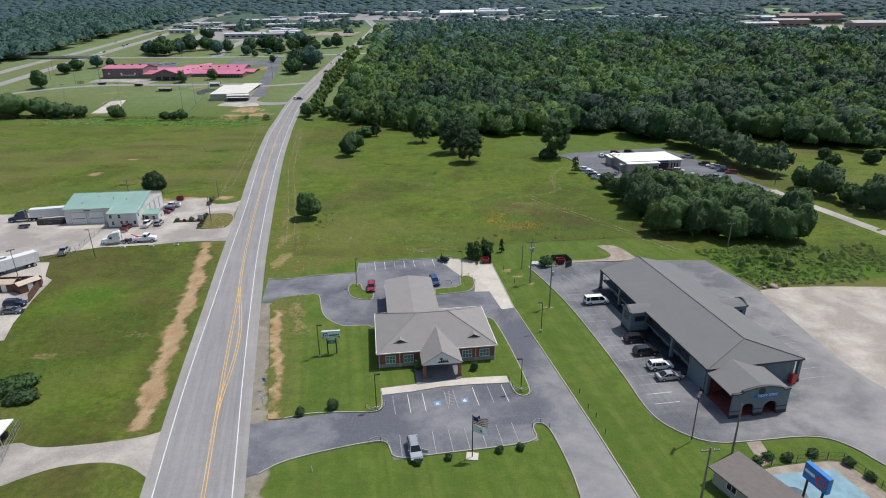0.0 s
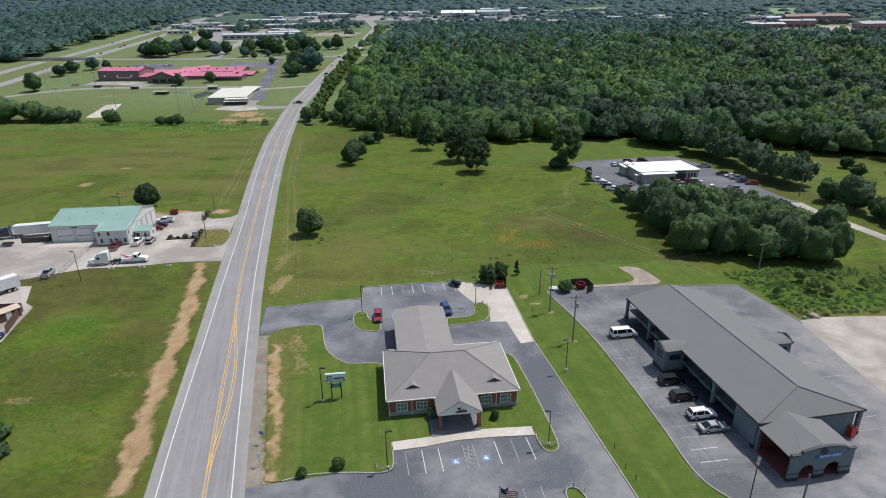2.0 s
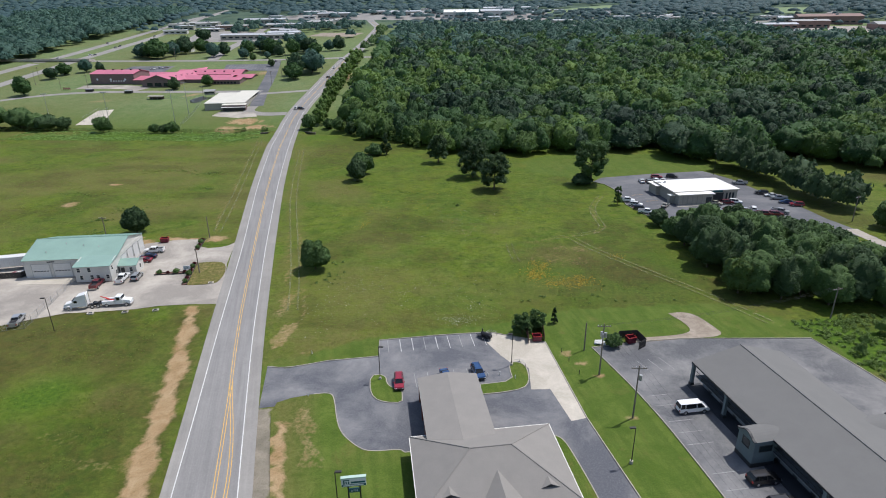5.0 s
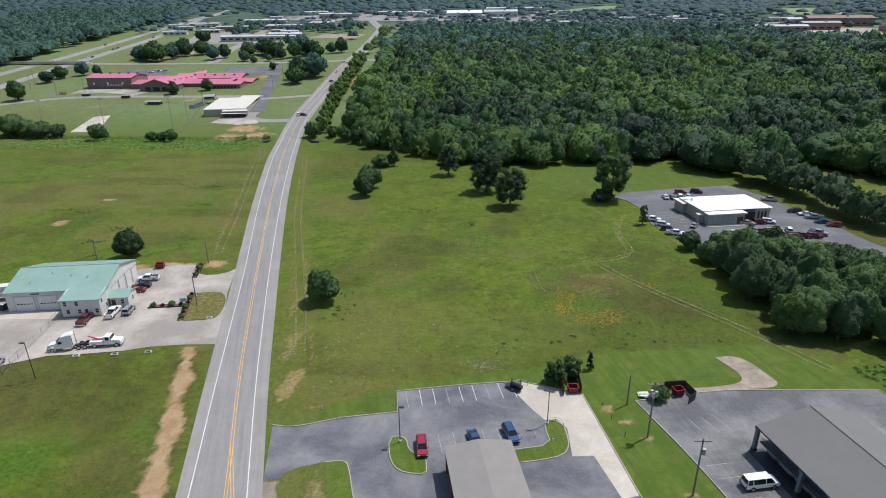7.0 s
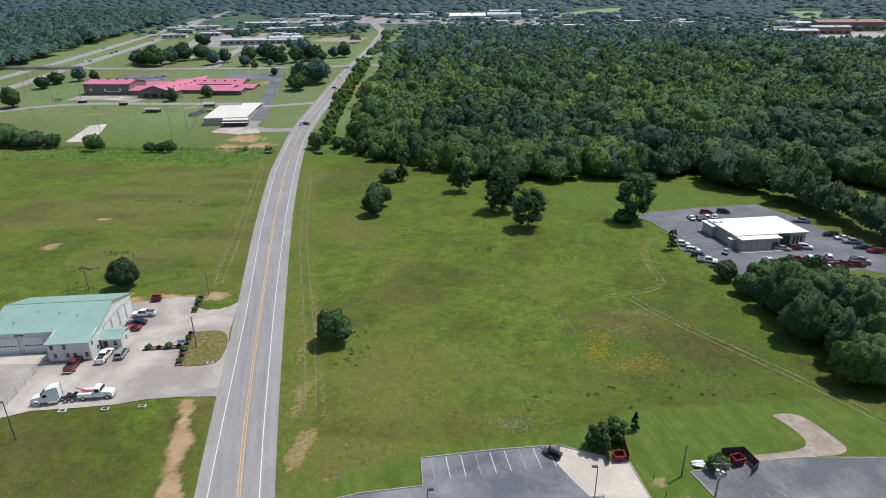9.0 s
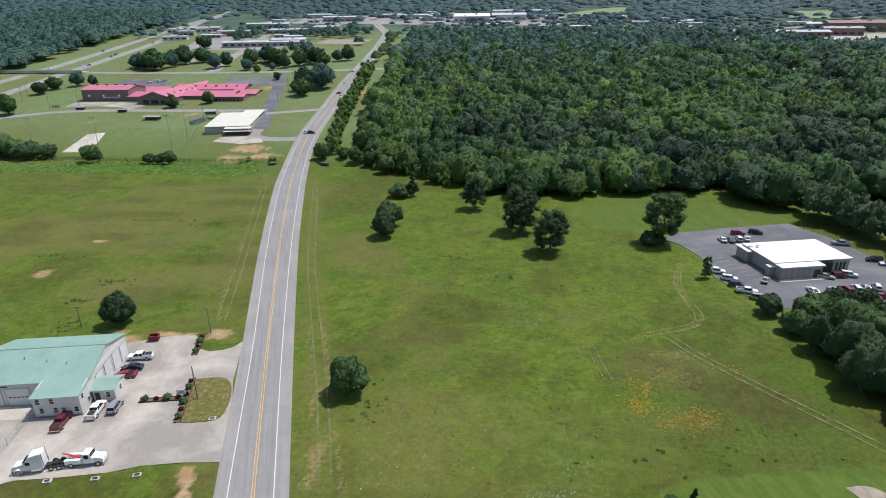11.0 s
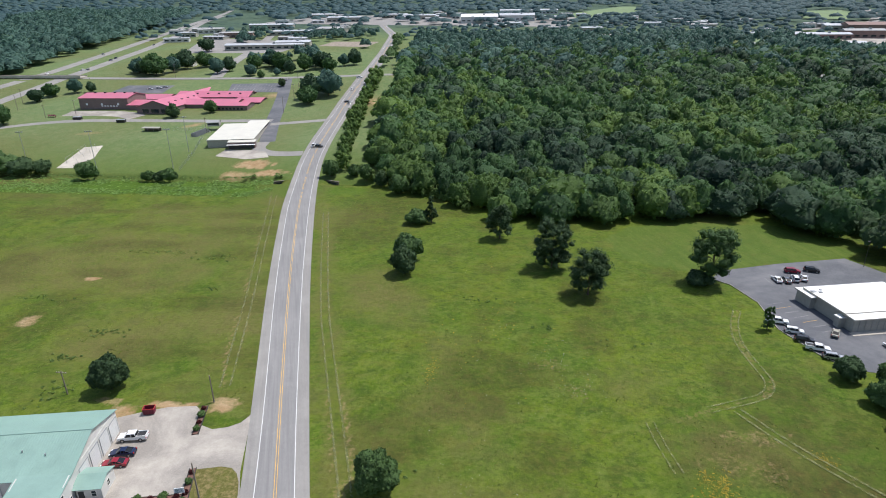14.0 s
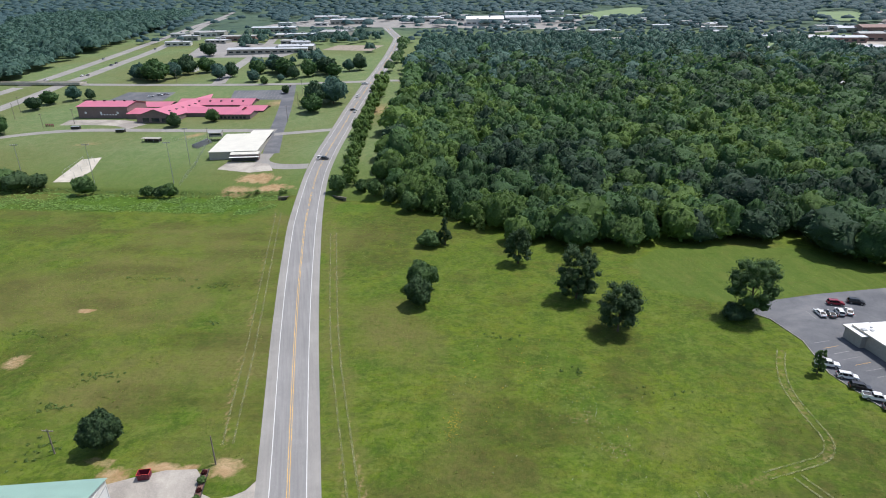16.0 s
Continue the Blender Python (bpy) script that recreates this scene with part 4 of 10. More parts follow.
# ---- tufts, weeds and flowers in the uncut fields ----
def blades(name, label, xs, ys, size, tall, material, seed, per=3, tints=None):
    """Small leaning blades in clumps, one joined mesh."""
    rng = np.random.RandomState(seed)
    n = len(xs)
    X, Y = np.repeat(xs, per), np.repeat(ys, per)
    a = rng.uniform(0, math.tau, n * per)
    w = size * rng.uniform(0.5, 1.2, n * per)
    h = tall * rng.uniform(0.5, 1.3, n * per)
    jx, jy = rng.normal(0, size * 0.6, n * per), rng.normal(0, size * 0.6, n * per)
    Z = np.interp(Y, GROUND_Y, GROUND_Z)
    c, d = np.cos(a), np.sin(a)
    lean = rng.uniform(1.2, 3.5, n * per) * h
    p0 = np.stack([X + jx - c * w, Y + jy - d * w, Z - 0.05], -1)
    p1 = np.stack([X + jx + c * w, Y + jy + d * w, Z - 0.05], -1)
    p2 = np.stack([X + jx + c * w * 0.6 - d * lean, Y + jy + d * w * 0.6 + c * lean, Z + h], -1)
    p3 = np.stack([X + jx - c * w * 0.6 - d * lean, Y + jy - d * w * 0.6 + c * lean, Z + h], -1)
    vv = np.stack([p0, p1, p2, p3], 1).reshape(-1, 3)
    me2 = bpy.data.meshes.new(name)
    me2.vertices.add(len(vv))
    me2.vertices.foreach_set("co", vv.astype(np.float32).ravel())
    me2.loops.add(len(vv))
    me2.loops.foreach_set("vertex_index", np.arange(len(vv), dtype=np.int32))
    me2.polygons.add(len(vv) // 4)
    me2.polygons.foreach_set("loop_start", np.arange(0, len(vv), 4, dtype=np.int32))
    me2.update(calc_edges=True)
    at3 = me2.attributes.new("tint", "FLOAT", "POINT")
    tt = np.repeat(tints if tints is not None else rng.rand(n), per * 4)
    at3.data.foreach_set("value", tt.astype(np.float32))
    me2.materials.append(material)
    return tagged(new(name, me2), label, "grass", "", "stuff")


rng = np.random.RandomState(12)
HAY = [(-39, 165), (-60, 200), (-100, 330), (-95, 370), (-72, 368), (-50, 358), (-36, 330), (13, 327), (57, 337), (80, 333), (88, 322), (60, 300), (40, 285), (48, 255), (55, 235), (60, 200), (63, 176), (50, 172), (20, 165), (6, 158), (-19, 150), (-33, 142)]
px, py_ = rng.uniform(-100, 90, 26000), rng.uniform(142, 372, 26000)
dens = soft_noise(px, py_, 9, 60) * 0.6 + soft_noise(px, py_, 3, 61) * 0.6
ok = inside(px, py_, HAY) & (rng.rand(26000) < np.clip((dens - 0.35) * 2.2, 0.05, 1))
TUFT = leaf_mat("tall_grass", (0.080, 0.142, 0.012), (0.200, 0.250, 0.045), (0.24, 0.22, 0.07))
blades("grass_tufts", "uncut tufts of grass and weeds in the hay field", px[ok], py_[ok], 0.17, 0.07, TUFT, 1)
LEFT_HAY = [(-80, 206), (-98, 250), (-130, 340), (-142, 368), (-300, 368), (-300, 240), (-180, 200), (-110, 206)]
px, py_ = rng.uniform(-300, -80, 16000), rng.uniform(200, 370, 16000)
ok = inside(px, py_, LEFT_HAY) & (rng.rand(16000) < np.clip((soft_noise(px, py_, 8, 62) - 0.3) * 2, 0.05, 1))
blades("grass_tufts", "uncut olive tufts in the far hay field", px[ok], py_[ok], 0.20, 0.08, TUFT, 2)
NEAR_LEFT = [(-38, 78), (-60, 74), (-88, 104), (-96, 126), (-105, 142), (-95, 150), (-72, 155), (-66, 150), (-50, 112)]
px, py_ = rng.uniform(-110, -36, 26000), rng.uniform(70, 158, 26000)
ok = inside(px, py_, NEAR_LEFT) & (near_line(px, py_, [(-71, 159), (-66.5, 148), (-62.5, 134), (-55.5, 119), (-46, 96), (-42.0, 86), (-38, 75)]) > 5.5) & (rng.rand(26000) < np.clip((soft_noise(px, py_, 7, 63) - 0.4) * 1.2, 0.02, 0.5))
blades("grass_tufts", "rough tufts on the slope beside the truck yard", px[ok], py_[ok], 0.13, 0.06, TUFT, 3)
LUSH = [(-300, 358), (-150, 360), (-142, 372), (-147, 388), (-200, 384), (-300, 384)]
px, py_ = rng.uniform(-300, -140, 9000), rng.uniform(355, 390, 9000)
ok = inside(px, py_, LUSH) & (rng.rand(9000) < np.clip((soft_noise(px, py_, 7, 84) - 0.25) * 2.2, 0.05, 1))
RANK = leaf_mat("rank_weeds", (0.125, 0.235, 0.045), (0.260, 0.400, 0.105))
blades("creek_weeds", "rank bright green weeds along the creek", px[ok], py_[ok], 0.50, 0.20, RANK, 4)
FLOWER_W, FLOWER_O = plain("white_blossom", (0.62, 0.63, 0.55), 0.8), plain("orange_blossom", (0.36, 0.26, 0.020), 0.8)
fx, fy = [], []
for cx, cy, sx, sy, n in ((-3.7, 157.1, 2.6, 1.2, 230), (-0.5, 166.0, 4.0, 5.0, 200), (-30, 175, 3.5, 9.0, 170), (-16.5, 169.6, 5, 4, 150), (-10.5, 230, 5, 5, 110), (-7, 217, 5, 6, 110), (-36, 160, 3, 6, 90), (-26, 235, 10, 20, 110)):
    fx.append(rng.normal(cx, sx, n))
    fy.append(rng.normal(cy, sy, n))
blades("white_flowers", "white wild flowers scattered in the hay field", np.concatenate(fx), np.concatenate(fy), 0.055, 0.05, FLOWER_W, 5, per=2)
fx, fy = [], []
for cx, cy, sx, sy, n in ((16.8, 191, 1.6, 1.6, 150), (15.5, 184.5, 1.8, 2.2, 260), (25, 181, 3.4, 2.0, 300), (20, 179, 1.6, 1.2, 100), (40, 200, 1.2, 1.0, 50), (-41, 223, 1.0, 3.0, 60), (-24, 240, 12, 12, 60)):
    fx.append(rng.normal(cx, sx, int(n * 1.3)))
    fy.append(rng.normal(cy, sy, int(n * 1.3)))
blades("orange_flowers", "orange wild flowers in patches of the hay field", np.concatenate(fx), np.concatenate(fy), 0.14, 0.07, FLOWER_O, 6, per=4)

# ---- trees ----


def ball_points(rng, n):
    v = rng.normal(size=(n, 3))
    return v / np.linalg.norm(v, axis=1, keepdims=True)


def ico(level):
    bm = bmesh.new()
    bmesh.ops.create_icosphere(bm, subdivisions=level, radius=1.0)
    bm.verts.ensure_lookup_table()
    v = np.array([p.co[:] for p in bm.verts])
    f = np.array([[q.index for q in p.verts] for p in bm.faces])
    bm.free()
    return v, f


ICO1 = ico(1)
OCTA = (np.array([(1, 0, 0), (-1, 0, 0), (0, 1, 0), (0, -1, 0), (0, 0, 1), (0, 0, -1)], float),
        np.array([(0, 2, 4), (2, 1, 4), (1, 3, 4), (3, 0, 4), (2, 0, 5), (1, 2, 5), (3, 1, 5), (0, 3, 5)]))




def crown_arrays(rng, height, width, base, clumps, leaves, leaf, cone=0.0, gaps=0.0, core=0.66, shape=None, stray=0.5, puff=0.15):
    """Vertices and faces (triangles, quads) of a crown: leafy clumps round shade-toned cores."""
    tv, tf, qv = [], [], []
    n_t = 0
    half_h = (height - base) / 2
    for k in range(clumps):
        level = rng.uniform(0.07, 0.88) if k else 0.45
        if level > 0.42:
            spread = math.sqrt(max(0.0, 1 - ((level - 0.42) / 0.58) ** 2))
        else:
            spread = 0.78 + 0.22 * level / 0.42
        taper = (1 - cone * level) * (1.0 if k else 1.1)
        turn = rng.uniform(0, math.tau)
        out = spread * math.sqrt(rng.uniform(0.12, 0.80)) if k else 0.0
        cx, cy = math.cos(turn) * out * width / 2 * taper, math.sin(turn) * out * width / 2 * taper
        cz = base + (height - base) * level
        r = puff * rng.uniform(0.75, 1.3) * (1.7 if k == 0 else 1.0)
        rad = np.array([r * width * taper, r * width * taper, min(r * half_h * 1.9, r * width * 0.9)])
        if rng.rand() < gaps:
            continue
        v, f = shape or ICO1
        bumpy = v * (1 + rng.uniform(-0.22, 0.16, (len(v), 1)))
        tv.append(bumpy * rad * core * (1.0 if k else 0.7) + (cx, cy, cz))
        tf.append(f + n_t)
        n_t += len(v)
        p = ball_points(rng, leaves)
        p[:, 2] = np.where(p[:, 2] < -0.35, -p[:, 2], p[:, 2])
        pos = p * rad * rng.uniform(0.72, 1.15, (leaves, 1)) + (cx, cy, cz)
        nrm = p + rng.normal(size=p.shape) * stray + np.array([0, 0, 0.7])
        nrm /= np.linalg.norm(nrm, axis=1, keepdims=True)
        a = np.cross(nrm, rng.normal(size=p.shape))
        a /= np.linalg.norm(a, axis=1, keepdims=True)
        b = np.cross(nrm, a)
        s = leaf * rng.uniform(0.6, 1.35, (leaves, 1))
        w = s * rng.uniform(0.5, 0.9, (leaves, 1))
        droop = nrm * s * 0.25
        qv.append(np.stack([pos - a * s - droop, pos - b * w, pos + a * s - droop, pos + b * w], 1))
    tv = np.concatenate(tv) if tv else np.zeros((0, 3))
    tf = np.concatenate(tf) if tf else np.zeros((0, 3), int)
    qv = np.concatenate(qv).reshape(-1, 3)
    return tv, tf, qv


ICOS = {k: ico(k) for k in (2, 3, 4)}


def dome_arrays(rng, height, width, base, level, leaves, leaf, cone=0.0, lobes=14, small=0, cut=-0.2, stray=0.45, swell=0.34):
    """A closed leafy crown: a lobed body with loose leaves standing off it."""
    v, f = ICOS[level]
    c = ball_points(rng, lobes)
    c[:, 2] = np.abs(c[:, 2]) * 1.1 - 0.25
    c /= np.linalg.norm(c, axis=1, keepdims=True)
    near_c = ((v[:, None] - c[None]) ** 2).sum(-1)
    r = 0.72 + swell * (rng.uniform(0.55, 1.0, lobes) * np.exp(-near_c / rng.uniform(0.30, 0.55, lobes) ** 2)).max(1)
    if small:
        c2 = ball_points(rng, small)
        r += 0.13 * (rng.uniform(0.4, 1.0, small) * np.exp(-((v[:, None] - c2[None]) ** 2).sum(-1) / 0.15 ** 2)).max(1)
    r *= 1 + rng.normal(0, 0.07 if level == 3 else 0.035, len(v))
    u = v * r[:, None]
    mid = base + 0.40 * (height - base)
    slim = (1 - cone * np.clip((u[:, 2] + 0.4) / 1.4, 0, 1)) * width / 2
    p = np.stack([u[:, 0] * slim, u[:, 1] * slim, mid + np.where(u[:, 2] > 0, u[:, 2] * (height - mid), u[:, 2] * (mid - base))], -1)
    f = f[v[f].mean(1)[:, 2] > cut]
    used = np.unique(f)
    back = np.zeros(len(v), int)
    back[used] = np.arange(len(used))
    p, f = p[used], back[f]
    a, b, d = p[f[:, 0]], p[f[:, 1]], p[f[:, 2]]
    nf = np.cross(b - a, d - a)
    area = np.linalg.norm(nf, axis=1)
    pick = rng.choice(len(f), leaves, p=area / area.sum())
    w = rng.dirichlet((1, 1, 1), leaves)
    n = nf[pick] / area[pick, None]
    pos = (p[f[pick]] * w[:, :, None]).sum(1) + n * leaf * rng.uniform(-0.3, 1.0, (leaves, 1))
    n = n + rng.normal(size=n.shape) * stray + np.array([0, 0, 0.25])
    n /= np.linalg.norm(n, axis=1, keepdims=True)
    e = np.cross(n, rng.normal(size=n.shape))
    e /= np.linalg.norm(e, axis=1, keepdims=True)
    g = np.cross(n, e)
    ln = leaf * rng.uniform(0.6, 1.35, (leaves, 1))
    wd = ln * rng.uniform(0.5, 0.9, (leaves, 1))
    droop = n * ln * 0.3
    return p, f, np.stack([pos - e * ln - droop, pos - g * wd, pos + e * ln - droop, pos + g * wd], 1).reshape(-1, 3)


def leaf_mesh(name, tv, tf, qv, material, tint_t=0.0, tint_q=0.35):
    """One mesh of triangles and leaf quads with a tint for each vertex."""
    nt_, nq = len(tv), len(qv)
    me = bpy.data.meshes.new(name)
    me.vertices.add(nt_ + nq)
    me.vertices.foreach_set("co", np.concatenate([tv, qv]).astype(np.float32).ravel())
    q = (np.arange(nq) + nt_).reshape(-1, 4)
    loops = np.concatenate([tf.ravel(), q.ravel()]).astype(np.int32)
    me.loops.add(len(loops))
    me.loops.foreach_set("vertex_index", loops)
    me.polygons.add(len(tf) + len(q))
    starts = np.concatenate([np.arange(len(tf)) * 3, len(tf) * 3 + np.arange(len(q)) * 4]).astype(np.int32)
    me.polygons.foreach_set("loop_start", starts)
    me.update(calc_edges=True)
    at = me.attributes.new("tint", "FLOAT", "POINT")
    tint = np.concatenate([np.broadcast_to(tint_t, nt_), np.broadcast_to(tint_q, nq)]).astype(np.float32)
    at.data.foreach_set("value", tint)
    me.materials.append(material)
    return me


def trunk_bm(height, base, thick):
    """A tapered stem from below the ground up into the crown."""
    bm = bmesh.new()
    top = base + (height - base) * 0.6
    tube(bm, (0, 0, -0.3), (0, 0, top), thick, thick * 0.3, 9)
    return bm


def limb_bm(rng, k, height, base, width, thick):
    bm = bmesh.new()
    a = k * 1.57 + rng.uniform(-0.4, 0.4)
    z0 = base + (height - base) * rng.uniform(0.02, 0.3)
    r = width * rng.uniform(0.22, 0.36)
    tube(bm, (0, 0, z0), (math.cos(a) * r, math.sin(a) * r, z0 + (height - base) * rng.uniform(0.12, 0.34)), thick * 0.42, thick * 0.1, 6)
    return bm


TREES = {}


def tree(name, x, y, height, width, label, base=None, clumps=26, leaves=80, leaf=0.34, cone=0.0, gaps=0.0, material=None, tint=0.4, seed=0, thick=None, group="", category="tree", variant=None):
    """A tree with trunk, limbs and a crown of leafy clumps. variant: a built tree of that key is copied."""
    m = upright(x, y, seed * 67 % 360)
    if variant is not None and variant in TREES:
        src, h0 = TREES[variant]
        s = height / h0
        keep = src.scale.copy()
        src.scale = (s, s, s)
        ob = copy_thing(src, m)
        src.scale = keep
        return ob
    rng = np.random.RandomState(seed + 1)
    base = height * 0.16 if base is None else base
    ob = thing(name, label, category, m, group)
    thick = thick or height * 0.022
    part("trunk", trunk_bm(height, base, thick), BARK, ob)
    for k in range(4 if height > 5 else 0):
        part("limb", limb_bm(rng, k, height, base, width, thick), BARK, ob)
    if name == "conifer":
        tv, tf, qv = crown_arrays(rng, height, width, base, int(clumps * 2.6), int(leaves * 0.6), leaf * 0.8, cone, 0.0, puff=0.105, stray=0.8)
    elif gaps:
        tv, tf, qv = crown_arrays(rng, height, width, base, int(clumps * 1.9), int(leaves * 0.8), leaf * 0.85, cone, gaps, puff=0.125, stray=0.8)
    else:
        tv, tf, qv = dome_arrays(rng, height, width * 1.04, base, 3 if leaf > 0.4 else 4, int(clumps * leaves * (0.36 if variant else 0.55)), leaf * 1.3, cone * 0.6, 17, 70, -2.0, 1.0, 0.48)
    # lower tint on the core paints the crown's inner shade
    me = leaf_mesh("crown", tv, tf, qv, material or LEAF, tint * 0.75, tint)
    crown = new("crown", me)
    crown.parent = ob
    if variant is not None:
        TREES[variant] = (ob, height)
    return ob


# trees standing free in the fields
tree("tree", -46.2, 183.0, 8.6, 7.6, "round dark green tree standing alone in the hay field", 0.5, 30, 117, 0.24, seed=1, tint=0.35)
tree("tree", -115.2, 207.4, 8.4, 7.4, "round dark leafy tree behind the truck workshop", 0.4, 34, 130, 0.24, seed=2, tint=0.15, material=LEAF_DARK)
tree("tree", -57.8, 279.0, 9.0, 8.2, "round dark green tree in the hay field", 0.3, 26, 93, 0.3, seed=3, tint=0.2, material=LEAF_DARK)
tree("tree", -58.5, 291.0, 9.5, 9.0, "dark green tree close behind another", 0.3, 26, 93, 0.3, seed=4, tint=0.25)
tree("bush", -61.5, 330.0, 6.0, 9.0, "low spreading dark bush near the wood", 0.1, 22, 80, 0.3, seed=5, tint=0.2, category="bush")
tree("conifer", -55.5, 331.0, 12.5, 7.5, "dark pointed evergreen near the wood", 0.3, 30, 80, 0.3, cone=0.75, seed=6, tint=0.1, material=LEAF_DARK)
tree("conifer", -26.6, 315.0, 14.5, 13.5, "dark layered pine at the edge of the hay field", 2.0, 34, 80, 0.32, cone=0.5, gaps=0.1, seed=7, tint=0.15, material=LEAF_DARK)
tree("conifer", -8.0, 288.5, 18.5, 16.5, "tall dark layered pine in the hay field", 1.5, 41, 93, 0.32, cone=0.3, gaps=0.1, seed=8, tint=0.15, material=LEAF_DARK)
tree("tree", 1.9, 268.5, 15.6, 12.6, "broad dark green tree with its trunk showing", 1.3, 40, 105, 0.3, gaps=0.03, seed=9, tint=0.2, material=LEAF_DARK)
tree("tree", 42.2, 281.5, 19.0, 15.0, "tall open-crowned tree beside the clinic lot", 4.0, 46, 68, 0.32, gaps=0.1, seed=10, tint=0.4)
tree("bush", 38.5, 280.0, 4.2, 7.5, "low dark bush under the open-crowned tree", 0.1, 19, 68, 0.28, seed=11, tint=0.1, material=LEAF_DARK, category="bush")
tree("tree", 48.3, 251.5, 7.8, 4.0, "slim upright young tree beside the clinic lot", 0.6, 26, 74, 0.2, cone=0.5, gaps=0.02, seed=12, tint=0.4)
tree("tree", 11.2, 151.8, 5.2, 4.6, "leafy tree overhanging the bin enclosure", 0.5, 26, 90, 0.22, gaps=0.04, seed=13, tint=0.3)
tree("tree", 14.6, 154.4, 4.8, 4.4, "leafy tree behind the bin enclosure", 0.5, 22, 80, 0.22, gaps=0.04, seed=14, tint=0.4)
tree("conifer", 18.6, 157.5, 4.4, 2.2, "small dark pointed evergreen", 0.2, 19, 55, 0.2, cone=0.8, seed=15, tint=0.1, material=LEAF_DARK)
tree("bush", 30.6, 148.3, 2.8, 3.0, "green bush beside the dark fence", 0.1, 17, 68, 0.18, seed=16, tint=0.5, category="bush")
for k, (x, y, h, w) in enumerate(((-13.6, 80.9, 1.5, 1.3), (-8.6, 83.1, 2.0, 1.7), (19.7, 75.2, 0.9, 1.1), (23.0, 76.1, 0.95, 1.1), (12.2, 72.9, 0.8, 1.0), (7.7, 71.4, 0.8, 1.0), (4.2, 96.3, 2.3, 1.6), (14.6, 97.0, 1.9, 1.2))):
    tree("shrub", x, y, h, w, "small rounded green shrub on the bank lawn", 0.05, 8, 90, 0.10, seed=20 + k, tint=(0.15, 0.3, 0.4, 0.4)[k % 4], group="shrubs round the bank", category="shrub")

# the grove between field, motel and clinic: each tree a thing
GROVE = [(57.5, 231), (61, 211), (63, 196), (65, 184), (69, 177), (79, 171), (92, 171), (107, 174), (113, 187), (111, 204), (106, 216), (97, 226), (88, 232), (70, 234)]
rng = np.random.RandomState(5)
count = 0
spots = []
for _ in range(4000):
    x, y = rng.uniform(55, 124), rng.uniform(160, 240)
    if not inside(np.array([x]), np.array([y]), GROVE)[0]:
        continue
    if any((x - a) ** 2 + (y - b) ** 2 < 36 for a, b in spots):
        continue
    spots.append((x, y))
for x, y in spots:
    low = y > 214 or (x > 92 and y > 190)
    key = "grove%d%s" % (count % 7, "low" if low else "tall")
    h = rng.uniform(4.8, 7.0) if low else rng.uniform(9.5, 13.0)
    tree("tree", x, y, h, (8.5, 9.0, 9.5, 8.0, 9.0, 8.5, 8.0)[count % 7] * (0.8 if low else 1.0), "dense dark green tree in the grove", 0.3, 22, 104, 0.25, (0, 0, 0.15, 0.4, 0, 0, 0.2)[count % 7], 0.0,
         (LEAF, LEAF_DARK, LEAF, LEAF_DARK, LEAF, LEAF, LEAF_DARK)[count % 7], (0.3, 0.2, 0.45, 0.1, 0.25, 0.55, 0.3)[count % 7], 40 + count, group="grove trees", variant=key)
    count += 1
tree("tree", 66.0, 177.5, 10.0, 7.4, "yellow-green leafy tree at the edge of the grove", 0.6, 28, 100, 0.3, seed=90, tint=0.98)

# ---- woods: joined crowns ----


def scatter_wood(name, label, spots, kinds, material, seed):
    """kinds: crown arrays to repeat; spots: rows of x, y, size, tint."""
    rng = np.random.RandomState(seed)
    TV, TF, QV, TT, TQ = [], [], [], [], []
    n = 0
    for x, y, s, tint in spots:
        tv, tf, qv = kinds[rng.randint(len(kinds))]
        a = rng.uniform(0, math.tau)
        c, d = math.cos(a), math.sin(a)
        rot = np.array([[c, -d, 0], [d, c, 0], [0, 0, 1]]) * (s * np.array([rng.uniform(0.85, 1.15), rng.uniform(0.85, 1.15), rng.uniform(0.88, 1.15) / math.sqrt(max(s, 0.6))]))[:, None]
        off = np.array([x, y, ground_z(y)])
        TV.append(tv @ rot.T + off)
        TF.append(tf + n)
        n += len(tv)
        QV.append(qv @ rot.T + off)
        # cores tinted darker than their leaves, as shade inside the crown
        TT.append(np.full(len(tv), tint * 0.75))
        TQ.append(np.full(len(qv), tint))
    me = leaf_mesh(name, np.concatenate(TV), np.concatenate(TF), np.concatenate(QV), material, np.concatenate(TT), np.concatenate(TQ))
    return tagged(new(name, me), label, "woodland", "", "stuff")


def fill(poly, gap, size, seed, holes=(), tries=None, lo=0.0, hi=0.88):
    """Poisson-like spots inside an outline."""
    rng = np.random.RandomState(seed)
    xs, ys = [p[0] for p in poly], [p[1] for p in poly]
    out = []
    gx, gy = np.meshgrid(np.arange(min(xs), max(xs), gap), np.arange(min(ys), max(ys), gap))
    px = gx.ravel() + rng.uniform(-0.46, 0.46, gx.size) * gap
    py = gy.ravel() + rng.uniform(-0.46, 0.46, gx.size) * gap
    ok = inside(px, py, poly)
    for h in holes:
        ok &= ~inside(px, py, h)
    patch = soft_noise(px, py, 45, seed + 9)
    for x, y, p in zip(px[ok], py[ok], patch[ok]):
        tint = float(np.clip(rng.normal(0.38, 0.32) + (p - 0.5) * 0.7, lo, hi))
        if rng.rand() < 0.02:
            tint = 0.93
        out.append((x, y, size * rng.choice((0.72, 0.9, 1.0, 1.12, 1.4), p=(0.15, 0.25, 0.3, 0.2, 0.1)) * rng.uniform(0.9, 1.1) * (0.86 + 0.3 * p), tint))
    return out


rng = np.random.RandomState(77)
